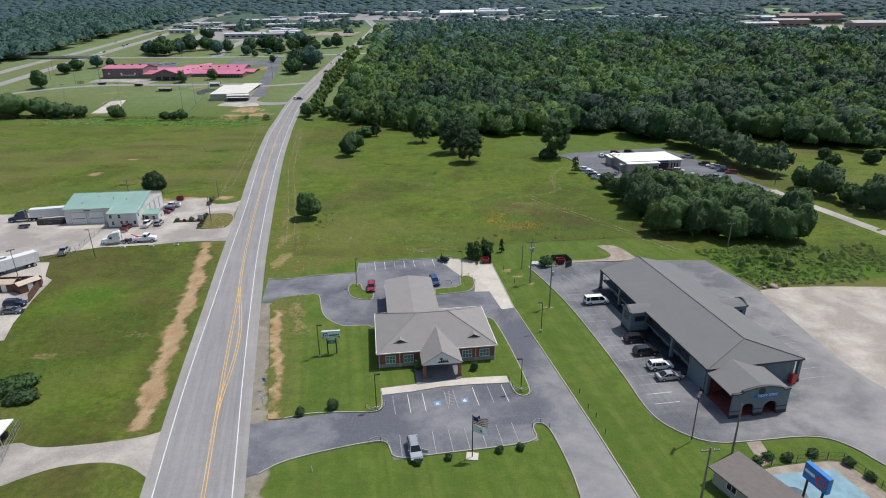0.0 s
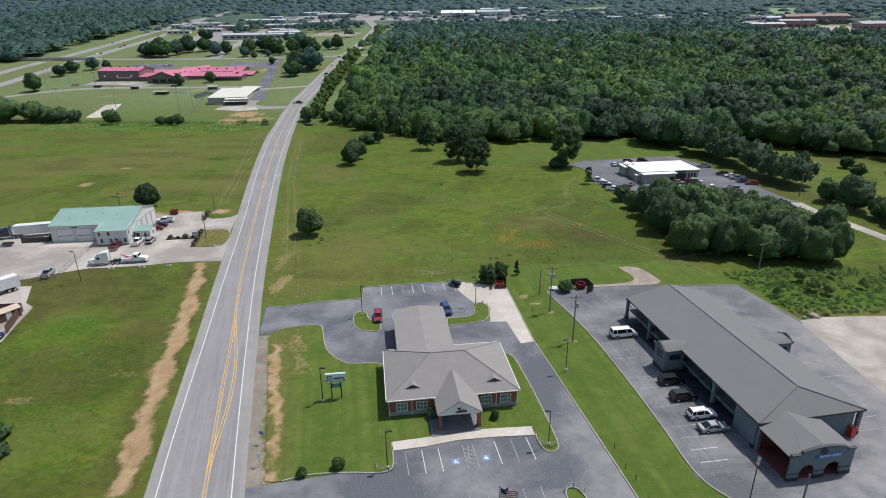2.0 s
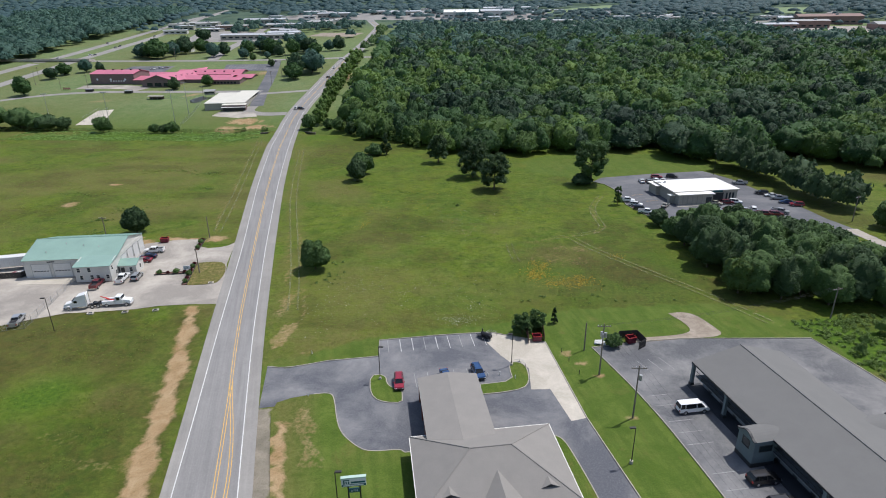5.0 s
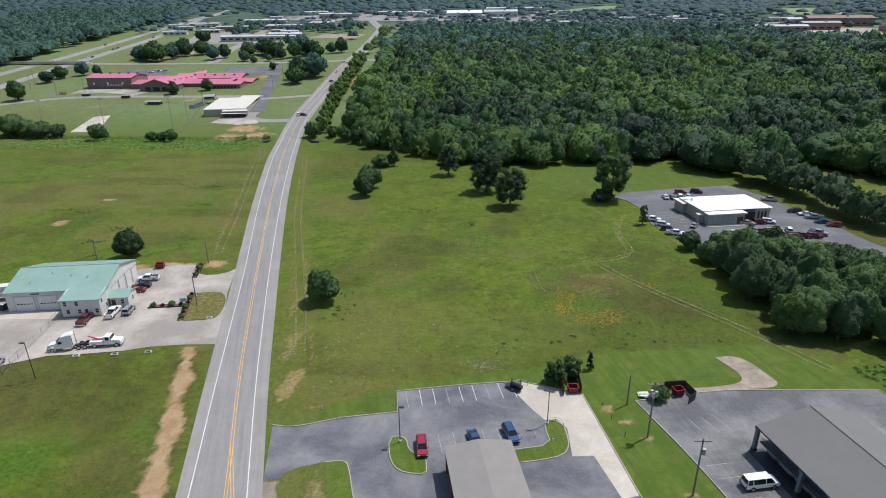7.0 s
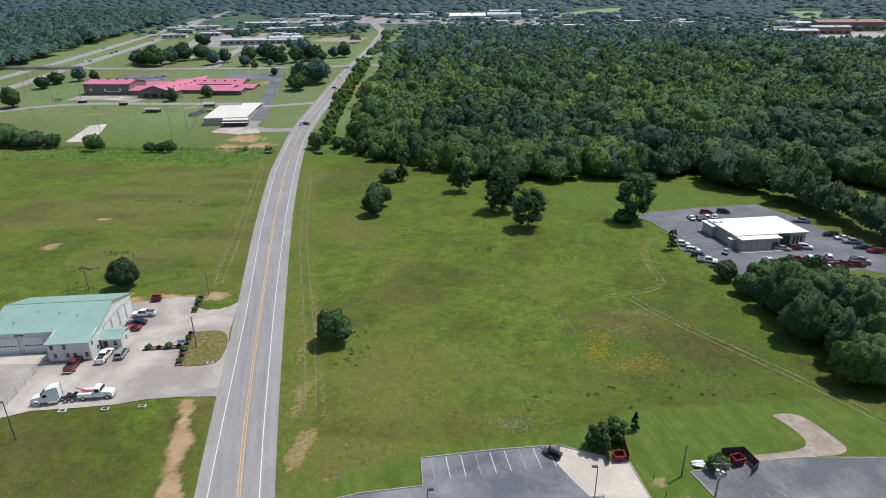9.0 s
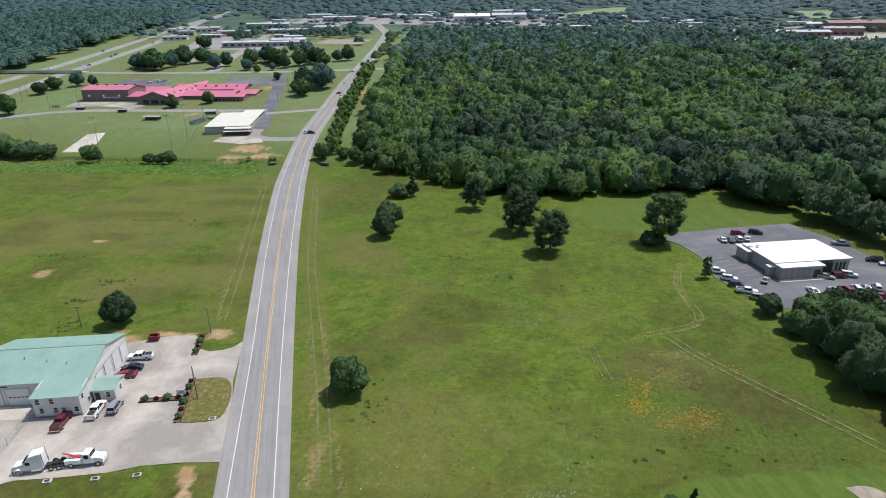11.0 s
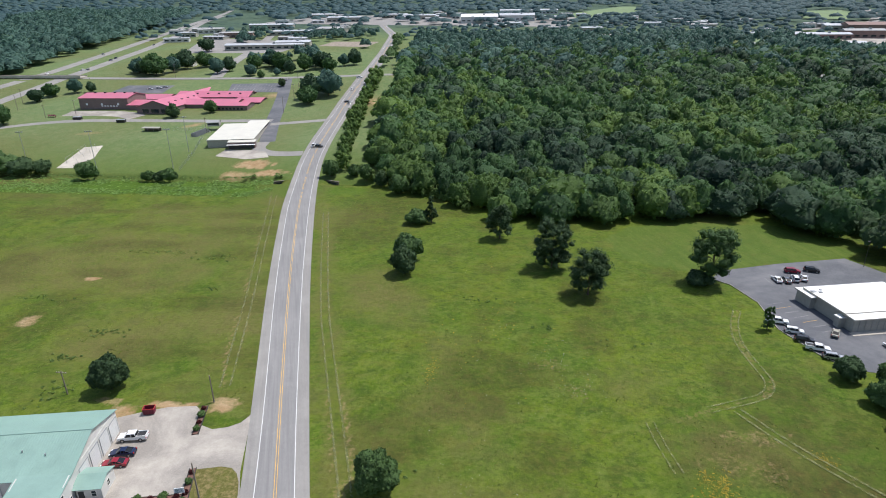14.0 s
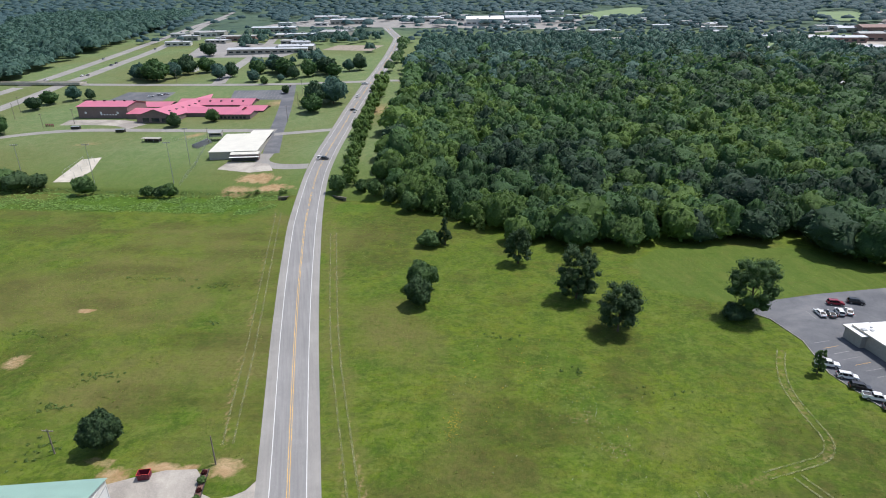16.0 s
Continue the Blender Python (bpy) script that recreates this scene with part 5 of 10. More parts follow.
KIND_NEAR = [dome_arrays(rng, h, 13.5, 0.0, 3, 300, 0.76, c, 15, 45, -0.9, 1.0, 0.46) for c, h in ((0, 12.5), (0, 11.5), (0.15, 14.0), (0.4, 14.5), (0.1, 12.0), (0, 13.0), (0.2, 12.0))]
KIND_MID = [dome_arrays(rng, h, 13.5, 0.2, 3, 130, 1.0, c, 13, 30, -0.1, 0.95, 0.44) for c, h in ((0, 12.5), (0, 11.5), (0.15, 14.0), (0.4, 14.5), (0.1, 12.0), (0, 13.0))]
KIND_FAR = [dome_arrays(rng, h, 14.0, 0.2, 2, 68, 1.2, c, 9, 0, -0.05, 0.8, 0.42) for c, h in ((0, 12.0), (0, 11.0), (0.2, 13.5), (0, 12.5))]
KIND_ROW = [crown_arrays(rng, 12.5, 11.5, 0.2, 13, 20, 0.55, c, stray=0.36, puff=0.20, core=0.85) for c in (0, 0.15, 0.45, 0.1)]
KIND_HORIZON = [dome_arrays(rng, 11.0, 22.0, 0.0, 2, 6, 1.4, c, 6, 0, -0.05, 0.3) for c in (0, 0.1, 0, 0)]
KIND_WEED = [crown_arrays(rng, 5.5, 17.0, 0.0, 4, 13, 1.5, 0, puff=0.22, shape=OCTA) for c in (0, 0, 0)]
WOOD = [(-99, 400), (-90, 391), (-74, 376), (-52, 366), (-38, 338), (-22, 331), (13, 334), (35, 340), (57, 344), (81, 341), (92, 330), (106, 322), (124, 330), (140, 346), (160, 322), (200, 312), (300, 305), (420, 420), (470, 560), (470, 600), (-117, 600), (-113, 546), (-106, 480), (-102, 438)]
spots = fill(WOOD, 8.9, 1.10, 3, [[(118, 325), (140, 346), (160, 322), (150, 305)]])
rng = np.random.RandomState(91)
kinds = ([], [], [])
for q in spots:
    p = soft_noise(np.array([q[0]]), np.array([q[1]]), 38, 92)[0] + rng.normal(0, 0.22) + (0.22 if q[0] < -55 else 0.0)
    kinds[1 if p > 0.68 else 2 if p < 0.34 else 0].append(q)
for q, mat, label, seed in zip(kinds, (LEAF_WOOD, LEAF_SUNNY, LEAF_DEEP), ("dense mixed green woodland beyond the hay field", "sunlit yellow-green trees among the woodland", "deep green trees among the woodland"), (1, 21, 22)):
    scatter_wood("woods", label, [p for p in q if p[1] >= 465], KIND_MID, mat, seed)
    scatter_wood("wood_edge", label.replace("woodland", "wood's edge"), [p for p in q if p[1] < 465], KIND_NEAR, mat, seed + 5)
WOOD_BACK = [(-117, 600), (470, 600), (640, 800), (640, 940), (-150, 940), (-143, 850), (-136, 764), (-126, 660)]
OPEN = [[(330, 800), (640, 730), (640, 940), (300, 940)], [(355, 715), (420, 700), (430, 745), (350, 750)], [(352, 632), (385, 632), (385, 660), (352, 660)], [(205, 795), (258, 820), (262, 850), (205, 830)], [(-150, 645), (-100, 650), (-100, 662), (-150, 662)], [(195, 620), (240, 620), (240, 650), (195, 650)], [(170, 670), (195, 670), (195, 690), (170, 690)], [(55, 885), (135, 885), (135, 925), (55, 925)], [(20, 800), (50, 800), (50, 816), (20, 816)]]
MEADOWS = [[(50, 1320), (120, 1232), (197, 1293), (240, 1500), (287, 1786), (253, 1797), (164, 1605)], [(448, 1192), (503, 1166), (600, 1340), (640, 1465), (549, 1439)], [(247, 875), (284, 873), (312, 937), (266, 940)], [(172, 684), (190, 684), (198, 709), (180, 709)]]
MEADOW_MAT = surface("far_meadow_grass", (0.150, 0.215, 0.090), 0.9, vary=0.25, scale=0.03, fine=0.4, bump=0.0)
for poly in MEADOWS:
    sheet("meadow", poly, MEADOW_MAT, 0.25, "pale green far meadow among the trees", "field")
back = ([], [], [])
for x, y, size, q in fill(WOOD_BACK, 10.4, 1.16, 4, OPEN + MEADOWS[2:]):
    # farther trees more often take the leaves tinted for haze
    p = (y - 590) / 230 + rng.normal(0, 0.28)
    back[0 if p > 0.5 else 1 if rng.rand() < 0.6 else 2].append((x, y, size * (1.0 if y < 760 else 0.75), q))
for q, mat, label, seed in zip(back, (LEAF_HAZE, LEAF_WOOD, LEAF_DEEP), ("woodland with haze-tinted leaves reaching to the town", "dense green woodland toward the town", "deep green trees in the woodland toward the town"), (2, 31, 32)):
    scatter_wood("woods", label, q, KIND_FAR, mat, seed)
LANE_ROW = [(104, 312), (114, 290), (120, 264), (127, 243), (133, 246), (131, 262), (126, 282), (118, 310), (106, 324)]
scatter_wood("tree_row", "dark row of trees along the lane", fill(LANE_ROW, 5.6, 0.82, 6, lo=0.0, hi=0.3), KIND_MID, LEAF_DARK, 3)
for k, (x, y, h, w) in enumerate(((131.5, 232, 8.5, 8), (135.5, 223, 11, 11.5), (138.5, 213, 7, 8), (142.0, 203, 11.5, 12), (149.0, 186, 11, 12), (155.0, 172, 9, 9), (160.5, 270, 5.5, 5), (180, 277, 6, 6), (164, 286, 5, 4.5))):
    tree("tree", x, y, h, w, "round dark leafy tree beside the lane", 0.2, 24, 70, 0.34, seed=210 + k, tint=0.2, material=LEAF_DARK if k % 2 else LEAF, group="lane side trees")
scatter_wood("tree_row", "leafy trees beside the far field", fill([(160, 322), (200, 312), (260, 306), (340, 330), (340, 310), (260, 290), (200, 298), (172, 306)], 8, 0.7, 8), KIND_MID, LEAF, 9)
ROAD_ROW = [(-116, 402), (-112, 402), (-120.5, 444), (-126, 486), (-133.5, 541), (-139.5, 600), (-144, 650), (-146.5, 650), (-142, 600), (-136, 541), (-129, 486), (-123.5, 444)]
scatter_wood("tree_row", "bushy row of trees beside the highway", fill(ROAD_ROW, 3.2, 0.66, 7, lo=0.5, hi=0.88), KIND_ROW, LEAF_SUNNY, 4)
scatter_wood("tree_row", "bushy row of trees beside the highway", fill([(-150, 668), (-146, 668), (-158, 800), (-172, 920), (-178, 920), (-164, 800)], 6.5, 0.62, 17), KIND_FAR, LEAF, 5)
LEFT_WOOD = [(-515, 640), (-545, 740), (-575, 870), (-620, 1040), (-690, 1280), (-820, 1600), (-1250, 1600), (-860, 1000), (-640, 640), (-600, 560), (-540, 560)]
scatter_wood("woods", "dark woodland beyond the divided highway", fill(LEFT_WOOD, 13.5, 1.35, 11, lo=0.0, hi=0.7), KIND_FAR, LEAF_HAZE, 6)

# town trees and woods out to the skyline, thinner with distance
rng = np.random.RandomState(31)
horizon = []
y = 930.0
while y < 4850:
    gap = y / 48 if y < 1700 else y / 36
    for x in np.arange(-0.95 * y - 80, 0.95 * y + 80, gap):
        px, py = x + rng.uniform(-0.5, 0.5) * gap, y + rng.uniform(-0.5, 0.5) * gap
        road_d = abs(px - float(rough_x(min(py, 1250), 3)))
        if py < 1250 and (road_d < 20 or (-640 < px < -180 and rng.rand() < 0.5 and py < 1180)):
            continue
        if py < 1130 and -260 < px < 110 and rng.rand() < 0.4:
            continue
        if 1120 < py < 1520 and -500 < px < 90 and rng.rand() < 0.72:
            continue
        if -0.40 * py - 160 < px < -0.40 * py + 10 and py < 1650 and rng.rand() < 0.9:
            continue
        if 0.34 * py < px < 0.75 * py and py < 1150 and rng.rand() < 0.5:
            continue
        if 0.40 * py < px < 0.75 * py and 1150 <= py < 1700 and rng.rand() < 0.3:
            continue
        if 1560 < py < 1800 and 150 < px < 300:
            continue
        if any(inside(np.array([px]), np.array([py]), m)[0] for m in MEADOWS[:2]):
            continue
        horizon.append((px, py, min(gap / 12, 0.6 if py < 1130 else 0.36 + py / 1700), float(np.clip(rng.normal(0.26, 0.2), 0.0, 0.75))))
    y += gap * 0.8
town_trees = []
for _ in range(420):
    x, y = rng.uniform(-470, -185), rng.uniform(700, 1010)
    if abs(x - float(rough_x(y, 3))) < 24 or abs(x + 320 + (y - 700) * 0.16) < 16 or x < -0.40 * y - 35 or soft_noise(np.array([x]), np.array([y]), 42, 33)[0] < 0.50:
        continue
    if any(abs(x - a) < w / 2 + 7 and abs(y - b) < 22 for a, b, w in ((-330, 838, 95), (-300, 855, 42), (-425, 968, 48), (-350, 1000, 60), (-238, 880, 66))):
        continue
    town_trees.append((x, y, rng.uniform(0.6, 1.1), float(np.clip(rng.normal(0.3, 0.2), 0, 0.8))))
scatter_wood("town_trees", "leafy shade trees between the town buildings", town_trees, KIND_FAR, LEAF_HAZE, 14)
scatter_wood("far_woods", "distant wooded country tinted haze-blue out to the skyline", horizon, KIND_HORIZON, LEAF_HAZE_FAR, 7)

# trees about the school and along the creek
SHADE = [(-180, 546, 15), (-171, 571, 19), (-183, 564, 17), (-176, 585, 15), (-390, 662, 15), (-378, 655, 16), (-366, 651, 17), (-358, 668, 15), (-354, 688, 15), (-372, 695, 15), (-396, 672, 14), (-394, 812, 14), (-340, 700, 14),
         (-308, 660, 13), (-302, 674, 14), (-290, 700, 13), (-270, 650, 9), (-258, 692, 15), (-250, 680, 14), (-244, 650, 8), (-236, 664, 13), (-226, 676, 15), (-224, 704, 15), (-212, 690, 14), (-201, 676, 13), (-194, 706, 14), (-185, 712, 13),
         (-280, 690, 13), (-268, 702, 14), (-409, 547, 11), (-409, 564, 12), (-396, 577, 11), (-384, 580, 8), (-384, 482, 13)]
for k, (x, y, h) in enumerate(SHADE):
    tree("tree", x, y, h * (0.85, 1.1, 1.0, 1.15, 0.9)[k % 5], h * 0.95, "broad dark green shade tree near the school", h * 0.05, 22, 62, 0.80, 0, 0, (LEAF_WOOD, LEAF_HAZE, LEAF_DEEP)[k % 3], (0.25, 0.45, 0.6, 0.35)[k % 4], 120 + k, group="shade trees by the school", variant="town%d" % (k % 6))
for k, (x, y, h, w) in enumerate(((-291, 388, 9, 14), (-302, 391, 10, 14), (-314, 392, 13, 17), (-283, 392, 7, 10), (-250, 384, 9, 10.5), (-214, 383, 5, 6), (-208, 383.5, 4.5, 6), (-202, 383, 6.5, 7), (-246, 520, 9, 8), (-268, 506, 9, 9), (-118, 396, 9, 8), (-98, 392, 8, 6), (-88, 383, 7.5, 6), (-76, 371.5, 9.5, 8.5), (-106, 398, 5.5, 6), (-222, 604, 7, 5), (-256, 640, 6, 6), (-331, 388, 16, 20), (-349, 390, 18, 22))):
    tree("tree", x, y, h, w, "leafy green tree on the creek side", 0.3, 20, 50, 0.45, seed=160 + k, tint=0.45 if k % 2 else 0.3, material=LEAF if k % 3 else LEAF_DARK, group="creek side trees")
scatter_wood("creek_scrub", "tangled green scrub along the creek bank", fill([(-330, 384), (-200, 384), (-143, 391), (-143, 394), (-200, 390), (-330, 391)], 3.2, 0.16, 51, lo=0.2, hi=0.7), KIND_WEED, LEAF_WEED, 8)
scatter_wood("wood_edge_scrub", "low green scrub at the foot of the woods", fill([(-99, 397), (-89, 386), (-73, 372), (-52, 360), (-42, 346), (-40, 350), (-50, 367), (-72, 378), (-90, 392)], 2.4, 0.28, 52, lo=0.3, hi=0.8), KIND_ROW, LEAF_WEED, 10)
scatter_wood("scrub", "rough green scrub and weeds behind the motel", [q for q in fill(SCRUB, 1.7, 0.085, 53, lo=0.35, hi=0.85) if soft_noise(np.array([q[0]]), np.array([q[1]]), 7, 71)[0] > 0.16 + (q[0] - 80) * 0.004], KIND_WEED, LEAF_WEED, 11)
scatter_wood("scrub", "taller bushes among the weeds behind the motel", fill([(74, 162), (79, 146), (90, 147), (112, 154), (100, 165)], 7.5, 0.17, 54, lo=0.2, hi=0.7), KIND_MID, LEAF_WEED, 12)
# rank weed patches in the uncut fields
rng = np.random.RandomState(58)
weeds = []
for cx, cy, rx, ry, n in ((-133, 232, 7, 2.2, 26), (-137, 219, 6, 2.0, 22), (-128, 205, 5, 5, 26), (-150, 290, 16, 2.5, 30), (-128, 286, 9, 2.0, 18), (-118, 262, 4, 2.0, 10), (-170, 250, 10, 3, 16), (-46, 187.5, 5, 2.5, 14), (-40, 180, 3, 3, 8), (-42, 175, 4, 3, 8), (-28, 262, 7, 2, 12), (-12, 246, 5, 2, 8), (10, 240, 9, 3, 8), (30, 174, 22, 5, 12), (8, 168, 16, 5, 8)):
    for k in range(n):
        weeds.append((rng.normal(cx, rx / 2), rng.normal(cy, ry / 2), rng.uniform(0.03, 0.07), float(rng.uniform(0.2, 0.6))))
scatter_wood("field_weeds", "clumps of dark green weeds in the uncut fields", weeds, KIND_WEED, LEAF_WEED, 13)

# ---- building materials ----
BRICK = surface("red_brick", (0.235, 0.085, 0.055), 0.85, vary=0.22, scale=2.0, fine=30, bump=0.2)
STONE = surface("grey_stone_base", (0.30, 0.285, 0.26), 0.85, vary=0.2, scale=2.5)
SHINGLE = surface("grey_shingles", (0.240, 0.226, 0.206), 0.9, vary=0.07, scale=0.5, fine=7, bump=0.3)
DARK_SHINGLE = surface("slate_grey_shingles", (0.158, 0.156, 0.148), 0.88, vary=0.10, scale=0.25, fine=7, bump=0.3)
TRIM_W = surface("cream_white_trim", (0.70, 0.68, 0.62), 0.6, vary=0.08)
WHITE_WALL = surface("white_metal_wall", (0.58, 0.57, 0.53), 0.55, vary=0.10, scale=0.5)
WHITE_ROOF = surface("white_membrane_roof", (0.80, 0.79, 0.75), 0.6, vary=0.07, scale=0.25)
GREY_WALL = surface("tan_grey_block_wall", (0.36, 0.34, 0.29), 0.8, vary=0.12)
BLUE_GREY = surface("blue_grey_stucco", (0.135, 0.172, 0.184), 0.8, vary=0.14, scale=0.6)
CHARCOAL = surface("charcoal_trim", (0.030, 0.032, 0.034), 0.6, vary=0.2)
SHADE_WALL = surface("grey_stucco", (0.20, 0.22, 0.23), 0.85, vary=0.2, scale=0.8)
GREEN_ROOF = surface("sea_green_metal_roof", (0.245, 0.375, 0.318), 0.5, metal=0.0, vary=0.10, scale=0.3, fine=6, bump=0.05)
PINK_ROOF = surface("faded_red_metal_roof", (0.52, 0.155, 0.220), 0.5, vary=0.10, scale=0.15, fine=4, bump=0.05)
SCHOOL_WALL = surface("brown_grey_school_wall", (0.185, 0.135, 0.125), 0.8, vary=0.15, scale=0.4)
GLASS = plain("dark_window_glass", (0.025, 0.035, 0.040), 0.06)
TEAL_GLASS = plain("teal_tinted_glass", (0.10, 0.20, 0.20), 0.08)
DOOR_W = surface("white_roller_door", (0.64, 0.64, 0.62), 0.5, vary=0.06)
WOOD_FENCE = surface("brown_fence_board", (0.115, 0.060, 0.042), 0.85, vary=0.25, scale=1.5)
DARK_WOOD = surface("dark_weathered_board", (0.045, 0.040, 0.036), 0.85, vary=0.3, scale=1.5)
POLE_WOOD = surface("weathered_pole_wood", (0.22, 0.185, 0.15), 0.9, vary=0.25, scale=2)
STEEL = surface("galvanised_steel", (0.42, 0.43, 0.43), 0.45, metal=0.6, vary=0.1)
CREAM_ROOF = surface("cream_membrane_roof", (0.60, 0.58, 0.50), 0.7, vary=0.08, scale=0.2)
BLACK_STEEL = plain("black_painted_steel", (0.020, 0.020, 0.022), 0.45)
BRONZE = plain("dark_bronze_steel", (0.035, 0.030, 0.026), 0.45)
SIGN_BLUE = plain("sign_blue", (0.015, 0.16, 0.46), 0.4)
SIGN_WHITE = plain("sign_white", (0.72, 0.74, 0.74), 0.4)
SIGN_TEAL = plain("sign_dark_teal", (0.020, 0.10, 0.115), 0.5)
SIGN_RED = plain("sign_red", (0.55, 0.05, 0.04), 0.4)
# walk colour near black, the deep eave shade painted in
SHADED_WALK = surface("shade_black_walk", (0.034, 0.036, 0.042), 0.8, vary=0.3, scale=0.5)
RED_FLOOR = surface("red_paving", (0.20, 0.045, 0.035), 0.8, vary=0.2)
RED_PAINT = surface("dark_red_painted_steel", (0.14, 0.010, 0.030), 0.5, vary=0.2, scale=1)
POOL_DECK = surface("pale_aqua_pool_deck", (0.165, 0.285, 0.325), 0.7, vary=0.3, scale=0.5)
HYDRANT = plain("pale_plastic", (0.6, 0.6, 0.58), 0.5)


def text_part(words, size, material, parent, m, name="lettering"):
    """Raised letters in the built-in font, as a mesh."""
    cu = bpy.data.curves.new(name, "FONT")
    cu.body, cu.size, cu.extrude = words, size, 0.01
    cu.align_x, cu.align_y = "CENTER", "CENTER"
    tmp = bpy.data.objects.new(name, cu)
    me = bpy.data.meshes.new_from_object(tmp)
    bpy.data.objects.remove(tmp)
    me.materials.clear()
    me.materials.append(material)
    ob = new(name, me)
    ob.parent = parent
    ob.matrix_local = m
    return ob


def window(parent, x, y, z, w, h, face=(0, -1), glass=None, bars=(3, 2), frame_mat=None, name="window"):
    """A window on a wall whose outward normal is face: frame, sill, panes, bars."""
    frame_mat = frame_mat or TRIM_W
    fx, fy = face
    m = Matrix(((-fy, -fx, 0, x), (fx, -fy, 0, y), (0, 0, 1, z), (0, 0, 0, 1)))
    win = new(name)
    win.parent = parent
    win.matrix_local = m
    bm = bmesh.new()
    t = 0.09
    for d in ((-w / 2 - t, -w / 2, -0.07, 0.05, -t, h + t), (w / 2, w / 2 + t, -0.07, 0.05, -t, h + t), (-w / 2, w / 2, -0.07, 0.05, h, h + t), (-w / 2, w / 2, -0.10, 0.05, -t, 0)):
        box(bm, *d)
    for k in range(1, bars[0]):
        box(bm, -w / 2 + w * k / bars[0] - 0.03, -w / 2 + w * k / bars[0] + 0.03, -0.045, 0.03, 0, h)
    for k in range(1, bars[1]):
        box(bm, -w / 2, w / 2, -0.04, 0.03, h * k / bars[1] - 0.025, h * k / bars[1] + 0.025)
    part("window_frame", bm, frame_mat, win)
    part_box("pane", glass or GLASS, win, (-w / 2, w / 2, -0.02, 0.04, 0, h))
    return win


def wall_box(name, parent, x0, x1, y0, y1, z0, z1, material):
    return part_box(name, material, parent, (x0, x1, y0, y1, z0, z1))


# ---- bank ----
def build_bank():
    bank = thing("bank_building", "red brick bank with grey hipped shingle roof and entrance gable", "building", pose(-3.6, 95.4, 0.0, 0, 0, 13.7))
    W, D, E = 23.0, 16.4, 3.45
    ci = 0.45
    for nm, d in (("front_wall", (ci, W - ci, ci, ci + 0.3)), ("back_wall", (ci, W - ci, D - ci - 0.3, D - ci)), ("side_wall", (ci, ci + 0.3, ci + 0.3, D - ci - 0.3)), ("side_wall", (W - ci - 0.3, W - ci, ci + 0.3, D - ci - 0.3))):
        wl = wall_box(nm, bank, *d, 0.85, E - 0.25, BRICK)
    bm = bmesh.new()
    for d in ((ci - 0.06, W - ci + 0.06, ci - 0.06, ci + 0.2), (ci - 0.06, W - ci + 0.06, D - ci - 0.2, D - ci + 0.06), (ci - 0.06, ci + 0.2, ci + 0.2, D - ci - 0.2), (W - ci - 0.2, W - ci + 0.06, ci + 0.2, D - ci - 0.2)):
        box(bm, *d, -0.2, 0.78)
    part("stone_base", bm, STONE, bank, "grey stone base course")
    bm = bmesh.new()
    for d in ((ci - 0.1, W - ci + 0.1, ci - 0.1, ci + 0.2), (ci - 0.1, W - ci + 0.1, D - ci - 0.2, D - ci + 0.1), (ci - 0.1, ci + 0.2, ci + 0.2, D - ci - 0.2), (W - ci - 0.2, W - ci + 0.1, ci + 0.2, D - ci - 0.2)):
        box(bm, *d, 0.78, 0.86)
    part("stone_cap", bm, KERB, bank)
    bm = bmesh.new()
    for d in ((0.1, W - 0.1, 0.1, ci + 0.25), (0.1, W - 0.1, D - ci - 0.25, D - 0.1), (0.1, ci + 0.25, ci + 0.25, D - ci - 0.25), (W - ci - 0.25, W - 0.1, ci + 0.25, D - ci - 0.25)):
        box(bm, *d, E - 0.28, E - 0.02)
    part("frieze", bm, TRIM_W, bank, "cream frieze under the eaves")
    bm = bmesh.new()
    for d in ((-0.1, W + 0.1, -0.1, 0.1), (-0.1, W + 0.1, D - 0.1, D + 0.1), (-0.1, 0.1, 0.1, D - 0.1), (W - 0.1, W + 0.1, 0.1, D - 0.1)):
        box(bm, *d, E - 0.14, E + 0.03)
    part("gutter", bm, TRIM_W, bank, "cream metal gutter")
    R = 3.75
    rl, rr = (D / 2 + 0.2, D / 2, E + R), (W - D / 2 - 0.2, D / 2, E + R)
    c = [(-0.05, -0.05, E), (W + 0.05, -0.05, E), (W + 0.05, D + 0.05, E), (-0.05, D + 0.05, E)]
    for pts in ([c[0], c[1], rr, rl], [c[1], c[2], rr], [c[2], c[3], rl, rr], [c[3], c[0], rl]):
        bm = bmesh.new()
        slab(bm, pts, 0.12)
        part("roof_plane", bm, SHINGLE, bank)
    bm = bmesh.new()
    for a, b in ((c[0], rl), (c[1], rr), (c[2], rr), (c[3], rl), (rl, rr)):
        tube(bm, Vector(a) + Vector((0, 0, 0.02)), Vector(b) + Vector((0, 0, 0.02)), 0.09, 0.09, 5)
    part("ridge_cap", bm, SHINGLE, bank)
    # eyebrow vents
    for u in (4.6, 18.8):
        z = E + 0.9
        vent = new("roof_vent")
        vent.parent = bank
        k = 3.75 / (D / 2)
        v0 = 2.0
        z0 = E + k * v0
        bm = bmesh.new()
        f = [bm.verts.new(p) for p in ((u - 1.15, v0, z0 + 0.03), (u + 1.15, v0, z0 + 0.03), (u, v0, z0 + 0.62))]
        bm.faces.new(f)
        part("louvre", bm, CHARCOAL, vent, "dark triangular louvre")
        bm = bmesh.new()
        top = (u, v0 - 0.12, z0 + 0.70)
        back = (u, v0 + 0.70 / k, z0 + 0.70)
